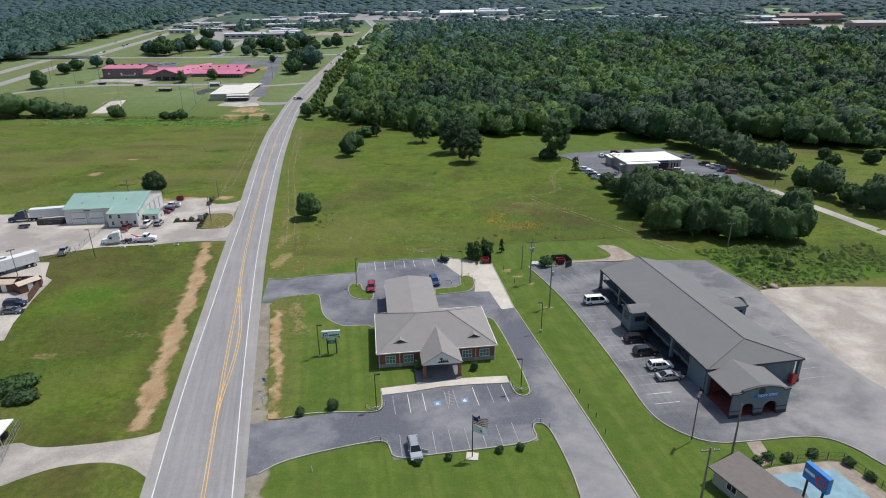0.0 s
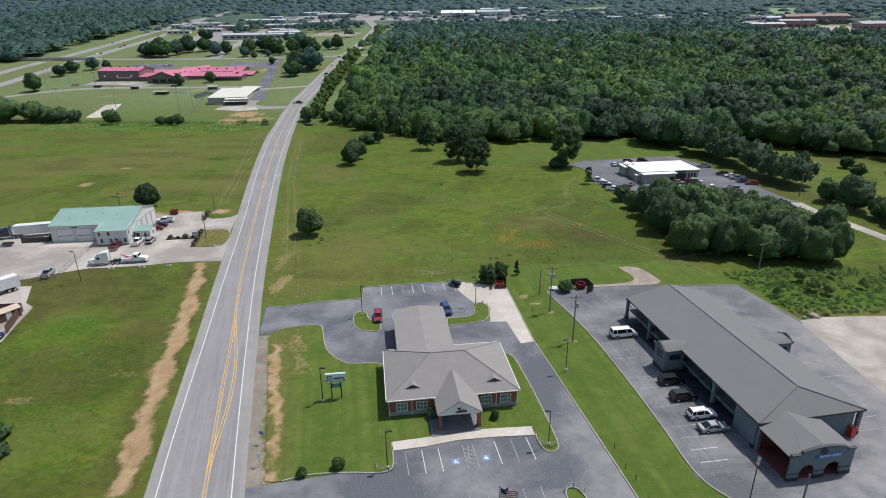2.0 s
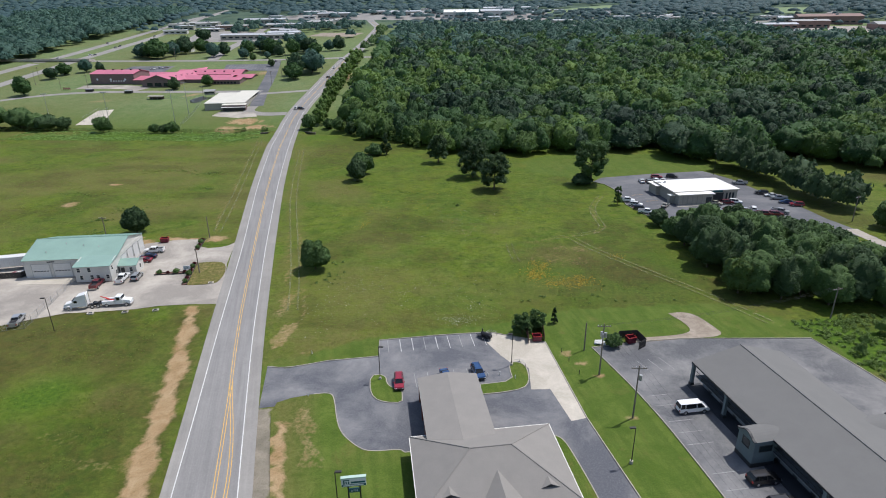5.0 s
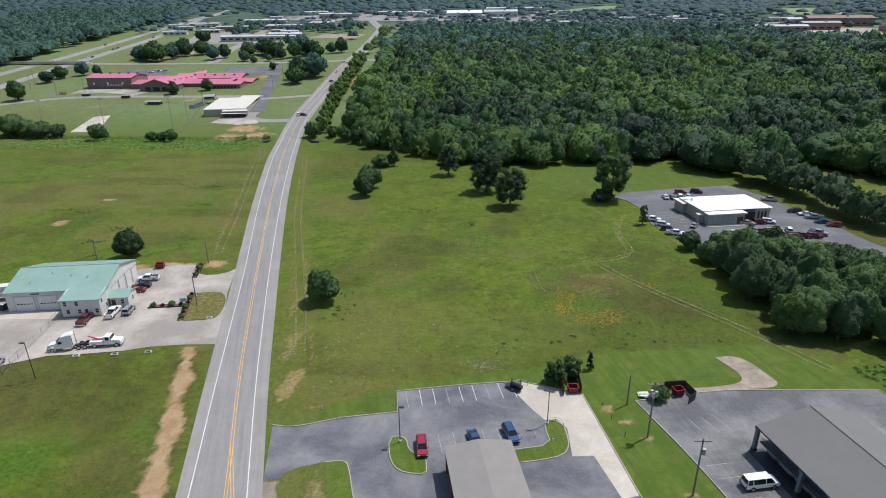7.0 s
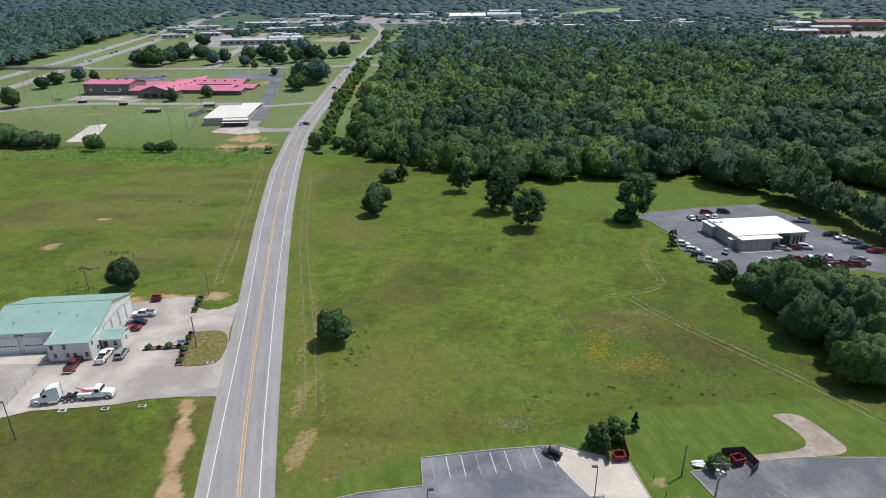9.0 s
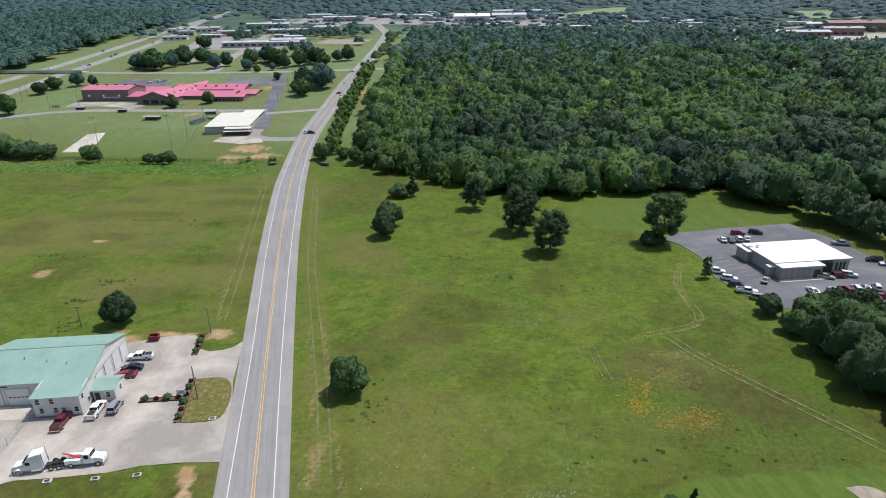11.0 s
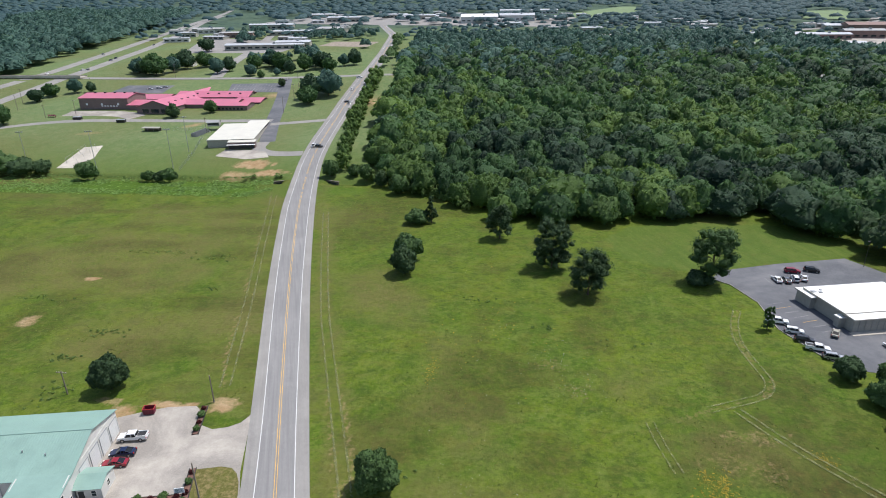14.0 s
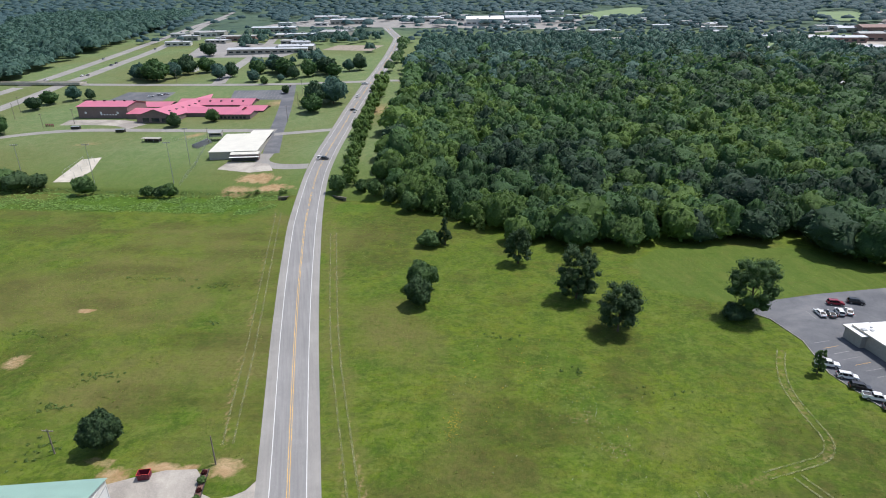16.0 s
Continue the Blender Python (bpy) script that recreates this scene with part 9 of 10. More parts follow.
for s in (-1.1, 0.0, 1.1):
    wire((26.1 + s, 137.2, 11.2), (30.1 + s, 124.2, 10.6), 0.25)
    wire((30.1 + s, 124.2, 10.6), (47.2 + s, 68.2, 8.8), 1.0)
    wire((26.1 + s, 137.2, 11.2), (82.5 + s, 165.5, 7.8), 1.2)
wire((26.1, 137.2, 9.0), (24.2, 146.2, 6.4), 0.2)
wire((54.6, 78.2, 8.8), (60.0, 93.9, 4.9), 0.3)

# bank sign with two posts
sg = thing("bank_sign", "white and teal bank sign on two dark posts", "sign", pose(-13.7, 100.2, 0.1, 0, 0, 13))
for u in (-0.85, 0.85):
    part_box("post", BLACK_STEEL, sg, (u - 0.1, u + 0.1, -0.1, 0.1, -0.2, 4.0))
cab = part_box("sign_cabinet", SIGN_WHITE, sg, (-1.75, 1.75, -0.22, 0.22, 3.55, 5.05), "white sign cabinet with a teal lower band")
part_box("sign_top", plain("pale_green_metal", (0.42, 0.55, 0.47), 0.5), cab, (-1.8, 1.8, -0.26, 0.26, 4.95, 5.15))
part_box("teal_band", SIGN_TEAL, cab, (-1.72, 1.72, -0.235, -0.222, 3.6, 3.95))
for d in ((-1.5, -1.28, 4.05, 4.8), (-1.15, -0.95, 4.05, 4.5), (-0.82, -0.62, 4.05, 4.5), (-1.5, -0.6, 4.62, 4.78), (-0.4, 1.6, 4.12, 4.42)):
    part_box("logo_bar", SIGN_TEAL, cab, (d[0], d[1], -0.24, -0.223, d[2], d[3]))
part_box("name_bar", SIGN_WHITE, cab, (-1.5, 1.4, -0.25, -0.236, 3.68, 3.86))
atm = part_box("lower_panel", SIGN_TEAL, sg, (-0.78, 0.78, -0.15, 0.15, 2.35, 2.95), "small dark panel with white letters")
text_part("ATM", 0.5, SIGN_WHITE, atm, pose(0, -0.16, 2.65, 90, 0, 0))

# flagpole with two flags
fp = thing("flagpole", "dark flagpole with a striped flag and a white flag", "flagpole", pose(15.7, 73.6, 0.0, 0, 0, 0))
bm = bmesh.new()
prism(bm, [(-0.9, -0.7), (0.9, -0.7), (0.9, 0.9), (-0.9, 0.9)], -0.1, 0.16)
part("concrete_pad", bm, CONCRETE, fp)
bm = bmesh.new()
tube(bm, (0, 0, 0), (0, 0, 7.6), 0.09, 0.05, 8)
part("pole", bm, BRONZE, fp)
bm = bmesh.new()
bmesh.ops.create_icosphere(bm, subdivisions=2, radius=0.1, matrix=pose(0, 0, 7.68))
part("finial", bm, BRONZE, fp)


def cloth(w, h, x0, z0, droop, n=10, m=7, rows=None):
    """A waving flag patch; rows: the part of its height in use."""
    bm = bmesh.new()
    g = []
    lo, hi = rows or (0, 1)
    for i in range(n + 1):
        u = i / n
        col = []
        for j in range(m + 1):
            v = lo + (hi - lo) * j / m
            col.append(bm.verts.new((x0 + 0.08 + u * w * 0.93, 0.16 * math.sin(u * 7 + v * 1.5) * (0.3 + u), z0 + v * h - droop * u * u - 0.12 * math.sin(u * 5))))
        g.append(col)
    for i in range(n):
        for j in range(m):
            bm.faces.new((g[i][j], g[i + 1][j], g[i + 1][j + 1], g[i][j + 1]))
    return bm


FLAG_RED, FLAG_WHITE, FLAG_BLUE = plain("flag_red", (0.42, 0.06, 0.07), 0.8), plain("flag_white", (0.72, 0.72, 0.70), 0.8), plain("flag_navy", (0.02, 0.03, 0.09), 0.8)
for k in range(9):
    part("flag_stripe", cloth(2.4, 1.35, 0, 6.15, 0.75, m=1, rows=(k / 9, (k + 1) / 9)), FLAG_RED if k % 2 == 0 else FLAG_WHITE, fp)
bm = cloth(1.05, 0.75, 0, 6.75, 0.16)
for v in bm.verts:
    v.co.y -= 0.02
part("flag_canton", bm, FLAG_BLUE, fp)
bm = cloth(1.05, 0.75, 0, 6.75, 0.16)
for v in bm.verts:
    v.co.y += 0.02
part("flag_canton", bm, FLAG_BLUE, fp)
part("white_flag", cloth(2.3, 1.3, 0, 4.75, 0.85), FLAG_WHITE, fp)
bm = cloth(0.8, 0.5, 0.75, 4.95, 0.3)
for v in bm.verts:
    v.co.y -= 0.05
part("flag_emblem", bm, SIGN_TEAL, fp)

# parking marks
def bay_line(x0, y0, x1, y1, material=None, width=0.11, z=0.042):
    bm = bmesh.new()
    ribbon_bm(bm, [(x0, y0), (x1, y1)], width / 2, z)
    tagged(open_part("bay_line", bm, material or PAINT_FADED), "faded white painted parking bay line", "marking", "", "structure")


ux, uy = 0.962, 0.272
for k in (1.9, 4.5, 7.1, 11.0, 12.6, 16.2, 18.9, 21.5):
    x, y = -1.0 + k * ux, 87.0 + k * uy
    bay_line(x, y, x + 1.45, y - 5.0, PAINT_W if k in (4.5, 7.1, 16.2, 21.5) else PAINT_FADED)
bay_line(9.6 + 0.9, 90.0, 11.0, 86.0)
for k in range(4):
    bay_line(9.9 + k * 0.1, 89.2 - k * 0.9, 11.6 + k * 0.12, 88.7 - k * 0.9)
for x, y in ((8.9, 86.2), (13.5, 87.5)):
    bm = bmesh.new()
    prism(bm, [(-0.62, -0.62), (0.62, -0.62), (0.62, 0.62), (-0.62, 0.62)], 0, 0.008)
    hm = part("access_bay_mark", bm, PAINT_B)
    hm.matrix_world = pose(x, y, 0.036, 0, 0, 15)
    tagged(hm, "blue painted accessible bay square", "marking", "", "structure")
    bm = bmesh.new()
    tube(bm, (0, -0.05, 0.008), (0, -0.05, 0.013), 0.3, 0.3, 14)
    box(bm, -0.08, 0.05, 0.1, 0.5, 0.008, 0.013)
    box(bm, 0.05, 0.4, -0.35, -0.22, 0.008, 0.013)
    hs = part("access_symbol", bm, PAINT_W, hm)
for k in range(8):
    x, y = 5.2 + 2.62 * k * ux, 72.6 + 2.62 * k * 0.262
    bay_line(x, y, x - 1.3, y + 4.9)
for k in range(9):
    x, y = -18.2 + 2.65 * k * 0.965, 146.4 + 2.65 * k * 0.235
    bay_line(x, y, x + 1.3, y - 4.9, PAINT_W if k % 3 else PAINT_FADED)
for k in range(7):
    x, y = -12.0 + 2.65 * k * 0.965, 128.8 + 2.65 * k * 0.25
    bay_line(x + 0.3, y + 0.2, x - 1.0, y + 4.9)
for v in (-1.5, 1.3, 4.1, 6.9, 12.3, 17.8, 21.3, 28.0, 31.0, 34.0, 38.5, 41.5):
    x, y = 55.0 - 4.5 * 0.961 - v * 0.276, 93.6 - 4.5 * 0.276 + v * 0.961
    bay_line(x - 0.8, y - 0.2, x - 5.2, y - 1.35, PAINT_W if v < 2 else PAINT_FADED)
for k in range(3):
    bay_line(36.5 + k * 2.4, 139.0 + k * 0.8, 34.4 + k * 2.4, 143.0 + k * 0.8)
for k in range(7):
    bay_line(54.5 + k * 1.35, 267.0 - k * 2.6, 59.2 + k * 1.35, 268.8 - k * 2.6, PAINT_Y if k % 3 == 1 else PAINT_FADED)
for k in range(5):
    bay_line(61.5 + k * 3.1, 281.5 + k * 0.75, 60.8 + k * 3.1, 286.2 + k * 0.75)
for k in range(14):
    bay_line(-260 + k * 3, 585.0, -262 + k * 3, 597.0, width=0.25, z=0.1)
    bay_line(-264 + k * 3, 600.0, -266 + k * 3, 611.0, width=0.25, z=0.1)
for k in range(6):
    bay_line(78.5, 101.0 + k * 3.0, 73.6, 99.6 + k * 3.0, PAINT_FADED)


def bin_box(x, y, turn, w, d, h, label, name="refuse_bin"):
    b = thing(name, label, "bin", on_ground(x, y, turn, 0.05), "refuse bins")
    bm = bmesh.new()
    o = [(-w / 2, -d / 2), (w / 2, -d / 2), (w / 2, d / 2), (-w / 2, d / 2)]
    lo = [bm.verts.new((px * 0.92, py * 0.9, 0.12)) for px, py in o]
    hi = [bm.verts.new((px, py, h)) for px, py in o]
    bm.faces.new(lo[::-1])
    for i in range(4):
        bm.faces.new((lo[i], lo[(i + 1) % 4], hi[(i + 1) % 4], hi[i]))
    ilo = [bm.verts.new((px * 0.85, py * 0.83, 0.3)) for px, py in o]
    ihi = [bm.verts.new((px * 0.95, py * 0.94, h)) for px, py in o]
    bm.faces.new(ilo)
    for i in range(4):
        bm.faces.new((ilo[(i + 1) % 4], ilo[i], ihi[i], ihi[(i + 1) % 4]))
        bm.faces.new((hi[i], hi[(i + 1) % 4], ihi[(i + 1) % 4], ihi[i]))
    part("body", bm, RED_PAINT, b)
    bm = bmesh.new()
    for k in (-0.3, 0.0, 0.3):
        box(bm, k * w - 0.04, k * w + 0.04, -d / 2 - 0.05, -d / 2 + 0.06, 0.3, h - 0.05)
    part("ribs", bm, RED_PAINT, b)
    for s in (-1, 1):
        part_box("fork_pocket", RED_PAINT, b, (*sorted((s * (w / 2 - 0.06), s * (w / 2 + 0.1))), -d * 0.35, d * 0.35, h * 0.5, h * 0.5 + 0.16))
    bm = bmesh.new()
    for i in range(4):
        a, c2 = o[i], o[(i + 1) % 4]
        tube(bm, (*a, h), (*c2, h), 0.05, 0.05, 6)
    part("rim", bm, SIGN_RED, b)
    return b


bin_box(14.4, 149.3, 8, 1.9, 1.5, 1.35, "dark red steel bin inside the brown fence")
bin_box(34.5, 150.3, 20, 1.9, 1.5, 1.5, "dark red steel bin inside the dark fence")
bin_box(-101.2, 200.0, 14, 2.4, 1.6, 1.5, "dark red steel bin beside the workshop yard")


def board_fence(parent, line, h, material, step=0.16, name="board"):
    """Upright boards along a polyline, one mesh each."""
    me = None
    for (x0, y0), (x1, y1) in zip(line, line[1:]):
        ln = math.hypot(x1 - x0, y1 - y0)
        a = math.degrees(math.atan2(y1 - y0, x1 - x0))
        n = max(1, int(ln / step))
        for k in range(n):
            if me is None:
                bm = bmesh.new()
                box(bm, -step * 0.47, step * 0.47, -0.012, 0.012, 0.05, h)
                ob = part(name, bm, material, parent)
                me = ob.data
            else:
                ob = new(name, me)
                ob.parent = parent
            t = (k + 0.5) / n
            ob.matrix_local = pose(x0 + (x1 - x0) * t, y0 + (y1 - y0) * t, 0, 0, 0, a) @ Matrix.Scale(1 + 0.02 * math.sin(k * 2.4), 4, (0, 0, 1))
        part_box("rail", material, parent, (-ln / 2, ln / 2, 0.02, 0.07, h * 0.25, h * 0.25 + 0.09)).matrix_local = pose((x0 + x1) / 2, (y0 + y1) / 2, 0, 0, 0, a)
        part_box("rail", material, parent, (-ln / 2, ln / 2, 0.02, 0.07, h * 0.8, h * 0.8 + 0.09)).matrix_local = pose((x0 + x1) / 2, (y0 + y1) / 2, 0, 0, 0, a)


fe = thing("bin_enclosure", "brown board fence round the bank bin", "fence", pose(0, 0, 0.02))
board_fence(fe, [(12.6, 147.8), (12.0, 154.6), (15.8, 155.4), (16.0, 148.7)], 1.9, WOOD_FENCE)
fe = thing("bin_enclosure", "dark weathered board fence round the motel bin", "fence", pose(0, 0, 0.02))
board_fence(fe, [(31.2, 147.9), (32.2, 151.8), (36.2, 152.6), (37.4, 149.0), (35.6, 147.3)], 1.9, DARK_WOOD)
fe = thing("board_fence", "tall reddish-brown board fence round a storage yard", "fence", pose(0, 0, 0.02))
board_fence(fe, [(-107.5, 124.6), (-97.4, 126.6), (-92.4, 116.0)], 2.1, WOOD_FENCE, 0.3)


def shed(x, y, turn, w, d, h, roof, label):
    s = thing("storage_shed", label, "shed", on_ground(x, y, turn, 0.05), "storage sheds")
    part_box("wall", WOOD_FENCE if roof != WHITE_ROOF else WHITE_WALL, s, (-w / 2, w / 2, -d / 2, d / 2, 0, h))
    bm = bmesh.new()
    slab(bm, [(-w / 2 - 0.2, -d / 2 - 0.2, h), (w / 2 + 0.2, -d / 2 - 0.2, h), (w / 2 + 0.2, 0, h + 0.7), (-w / 2 - 0.2, 0, h + 0.7)], 0.08)
    slab(bm, [(-w / 2 - 0.2, d / 2 + 0.2, h), (-w / 2 - 0.2, 0, h + 0.7), (w / 2 + 0.2, 0, h + 0.7), (w / 2 + 0.2, d / 2 + 0.2, h)], 0.08)
    part("roof", bm, roof, s)
    part_box("door", TRIM_W, s, (-0.6, 0.6, -d / 2 - 0.05, -d / 2, 0.05, 2.0))


TAN_ROOF = surface("tan_shed_roof", (0.50, 0.40, 0.30), 0.7, vary=0.12)
shed(-98.0, 122.6, 66, 5.0, 2.6, 2.2, TAN_ROOF, "brown storage shed with a tan roof")
shed(-103.0, 122.0, 10, 4.5, 3.0, 2.2, TAN_ROOF, "reddish storage shed with a tan roof")
shed(-108.5, 119.0, 10, 5.5, 3.2, 2.4, TAN_ROOF, "tan storage shed beside the fence")

# dark scrap bays by the workshop
fe = thing("scrap_bay", "low dark board bay full of scrap", "bay", pose(0, 0, 0.03))
board_fence(fe, [(-133.5, 168.6), (-126.0, 170.4), (-125.4, 173.2)], 1.7, DARK_WOOD, 0.35)
for k in range(14):
    rng = np.random.RandomState(300 + k)
    bm = bmesh.new()
    bmesh.ops.create_icosphere(bm, subdivisions=1, radius=rng.uniform(0.3, 0.7), matrix=pose(-128.6 + rng.uniform(-2.6, 2.2), 172.4 + rng.uniform(-1, 1), 0.4))
    tagged(part("scrap_heap", bm, STEEL if k % 3 else RED_PAINT), "crumpled scrap metal lump in the bay", "scrap", "scrap heaps")
cart = thing("flat_cart", "small dark flat trailer in the yard", "trailer", on_ground(-136.0, 166.0, 20, 0.04))
part_box("deck", BLACK_STEEL, cart, (-1.6, 1.6, -0.8, 0.8, 0.55, 0.68))
part_box("side_board", BLACK_STEEL, cart, (-1.6, 1.6, 0.75, 0.8, 0.68, 1.0))
for s in (-1, 1):
    wheel(cart, 0, s * 0.8, 0.33, 0.2)
    wheel(cart, -0.8, s * 0.8, 0.33, 0.2)


def chain_fence(line, h, label, spacing=3.0, posts_mat=None):
    """Posts, rails and thin woven wire."""
    f = thing("wire_fence", label, "fence", pose(0, 0, 0))
    mat = posts_mat or STEEL
    pts = fine_line(line, spacing)
    pm = None
    for x, y in pts:
        if pm is None:
            bm = bmesh.new()
            tube(bm, (0, 0, -0.1), (0, 0, h), 0.045, 0.045, 6)
            ob = part("post", bm, mat, f)
            pm = ob.data
        else:
            ob = new("post", pm)
            ob.parent = f
        ob.matrix_local = pose(x, y, ground_z(y))
    for z in (0.1, h * 0.5, h - 0.03):
        bm = bmesh.new()
        for (x0, y0), (x1, y1) in zip(pts, pts[1:]):
            tube(bm, (x0, y0, ground_z(y0) + z), (x1, y1, ground_z(y1) + z), 0.022, 0.022, 4)
        part("rail", bm, mat, f)
    bm = bmesh.new()
    for (x0, y0), (x1, y1) in zip(pts, pts[1:]):
        n = 8
        for k in range(n):
            for s in (0, 1):
                a, b = k / n, (k + 1) / n
                za, zb = (0.1, h) if s else (h, 0.1)
                tube(bm, (x0 + (x1 - x0) * a, y0 + (y1 - y0) * a, ground_z(y0) + za), (x0 + (x1 - x0) * b, y0 + (y1 - y0) * b, ground_z(y0) + zb), 0.008, 0.008, 3)
    part("wire_mesh", bm, mat, f)


chain_fence([(-109.0, 167.5), (-107.0, 160.0), (-104.5, 150.0), (-103.0, 144.0)], 2.0, "grey chain-link fence at the truck yard")
chain_fence([(-103.0, 144.0), (-113.0, 140.0), (-120.0, 137.5)], 1.8, "low grey chain-link fence at the truck yard")
chain_fence([(56.9, 75.0), (59.4, 76.1), (63.3, 77.1), (68.1, 78.2), (70.3, 78.2), (71.6, 75.2), (74.6, 68.0)], 1.5, "dark metal fence round the motel pool", 2.2, BLACK_STEEL)
chain_fence([(-268, 474), (-227, 474), (-213, 430), (-206, 399)], 2.2, "grey chain-link fence round the ball field", 6)
chain_fence([(-58.5, 73.5), (-56.0, 68.2), (-53.5, 63.5), (-50.0, 57.0)], 1.6, "grey chain-link fence by the gravel drive", 2.5)

# ball field fittings
dg = thing("dugout", "dark roofed dugout beside the ball field", "dugout", on_ground(-265, 472, 0))
part_box("back_wall", SCHOOL_WALL, dg, (-6, 6, 1.4, 1.6, 0, 2.3))
part_box("roof", GREY_WALL, dg, (-6.3, 6.3, -1.6, 1.8, 2.3, 2.5))
part_box("bench", DARK_WOOD, dg, (-5.6, 5.6, 0.6, 1.1, 0.4, 0.5))
for u in (-6, -2, 2, 6):
    part_box("post", STEEL, dg, (u - 0.06, u + 0.06, -1.5, -1.38, 0, 2.3))
bl = thing("bleachers", "grey steel bleachers beside the press box", "bleachers", on_ground(-225, 466, 75))
for k in range(6):
    part_box("bench_row", STEEL, bl, (-7, 7, k * 0.75, k * 0.75 + 0.35, 0.3 + k * 0.38, 0.36 + k * 0.38))
    part_box("riser", STEEL, bl, (-7, 7, k * 0.75 + 0.38, k * 0.75 + 0.44, 0.0, 0.30 + k * 0.38))
pb = thing("press_box", "small grey press box on stilts", "hut", on_ground(-223, 478, 10))
part_box("wall", GREY_WALL, pb, (-4, 4, -2, 2, 2.6, 5.2))
part_box("window", GLASS, pb, (-3.5, 3.5, -2.06, -2.0, 3.6, 4.6))
bm = bmesh.new()
slab(bm, [(-4.4, -2.5, 5.2), (4.4, -2.5, 5.2), (4.4, 0, 6.3), (-4.4, 0, 6.3)], 0.1)
slab(bm, [(-4.4, 2.5, 5.2), (-4.4, 0, 6.3), (4.4, 0, 6.3), (4.4, 2.5, 5.2)], 0.1)
part("roof", bm, GREY_ROOF, pb)
for u in (-3.7, 3.7):
    for v in (-1.7, 1.7):
        part_box("stilt", STEEL, pb, (u - 0.12, u + 0.12, v - 0.12, v + 0.12, -1, 2.6))
sheet("batting_slab", [(-281, 400), (-289, 436), (-279, 440), (-270, 418), (-270, 401)], CONCRETE, 0.09, "pale concrete slab with practice nets", "pavement")
nt_ = thing("batting_cage", "light steel practice cage on a slab", "cage", on_ground(-279, 420, 10))
bm = bmesh.new()
for u in (-3, 3):
    for v in (-12, -4, 4, 12):
        tube(bm, (u, v, 0), (u, v, 3.5), 0.08, 0.08, 6)
    tube(bm, (u, -12, 3.5), (u, 12, 3.5), 0.05, 0.05, 5)
part("cage_frame", bm, STEEL, nt_)
for x, y in ((-300, 492), (-338, 498)):
    dm = thing("dark_skip", "dark steel skip beside the school road", "bin", on_ground(x, y, 5))
    part_box("body", BLACK_STEEL, dm, (-3, 3, -1.2, 1.2, 0.1, 1.9))
    part_box("rim", STEEL, dm, (-3.1, 3.1, -1.3, 1.3, 1.9, 2.05))
eq = thing("playground_mound", "dark red play equipment on bare ground", "playground", on_ground(-362, 503, 0))
for k in range(5):
    part_box("post", RED_PAINT, eq, (-3 + k * 1.4, -2.8 + k * 1.4, -0.2, 0.2, 0, 2.2))
part_box("platform", RED_PAINT, eq, (-3, 2.8, -0.8, 0.8, 1.2, 1.35))

# planters at the workshop
PLANT_RED = leaf_mat("reddish_leaves", (0.05, 0.012, 0.014), (0.13, 0.03, 0.03), (0.2, 0.05, 0.04))
MULCH = surface("brown_mulch", (0.16, 0.085, 0.065), 0.95, vary=0.3, scale=2, bump=0.5)
for (x0, y0), (x1, y1), n in (((-90.0, 175.7), (-81.0, 177.6), 4), ((-78.2, 169.8), (-82.8, 184.6), 6), ((-87.5, 194.2), (-90.0, 203.4), 4)):
    ln = math.hypot(x1 - x0, y1 - y0)
    a = math.degrees(math.atan2(y1 - y0, x1 - x0))
    pl = thing("planter_bed", "narrow raised planting bed edged with dark timber", "planter", pose((x0 + x1) / 2, (y0 + y1) / 2, 0.03, 0, 0, a), "planting beds")
    part_box("soil", MULCH, pl, (-ln / 2, ln / 2, -0.55, 0.55, 0, 0.22))
    for s in (-1, 1):
        part_box("edging", DARK_WOOD, pl, (-ln / 2 - 0.1, ln / 2 + 0.1, *sorted((s * 0.55, s * 0.68)), 0, 0.32))
    for k in range(n):
        t = (k + 0.5) / n
        tree("shrub", x0 + (x1 - x0) * t, y0 + (y1 - y0) * t, (1.3, 0.8, 1.5, 0.9)[k % 4], (1.2, 0.8, 1.5, 0.9)[k % 4], "rounded shrub in the planting bed", 0.25, 7, 60, 0.10, seed=400 + k + n * 7, tint=0.6, material=LEAF if k % 2 == 0 else PLANT_RED, group="shrubs in planting beds", category="shrub")
ws_sign = thing("yard_sign", "small white sign in the planting bed", "sign", pose(-81.6, 177.8, 0.25, 0, 0, 15))
part_box("panel", SIGN_WHITE, ws_sign, (-0.9, 0.9, -0.05, 0.05, 0.7, 1.8))
for k in range(4):
    part_box("text_bar", SIGN_TEAL, ws_sign, (-0.7, 0.7 - 0.15 * (k % 2), -0.065, -0.051, 0.85 + k * 0.23, 0.95 + k * 0.23))
for u in (-0.8, 0.8):
    part_box("post", POLE_WOOD, ws_sign, (u - 0.05, u + 0.05, -0.04, 0.04, -0.1, 1.85))
for x, y in ((-71.6, 171.6), (-84.5, 153.6), (-92.6, 152.2), (-77.6, 155.2)):
    dr = thing("drain_box", "low pale concrete drain box in the grass", "drain", on_ground(x, y, 15))
    part_box("box", CONCRETE, dr, (-0.7, 0.7, -0.45, 0.45, -0.05, 0.3))
    part_box("grate", BLACK_STEEL, dr, (-0.45, 0.45, -0.28, 0.28, 0.3, 0.33))

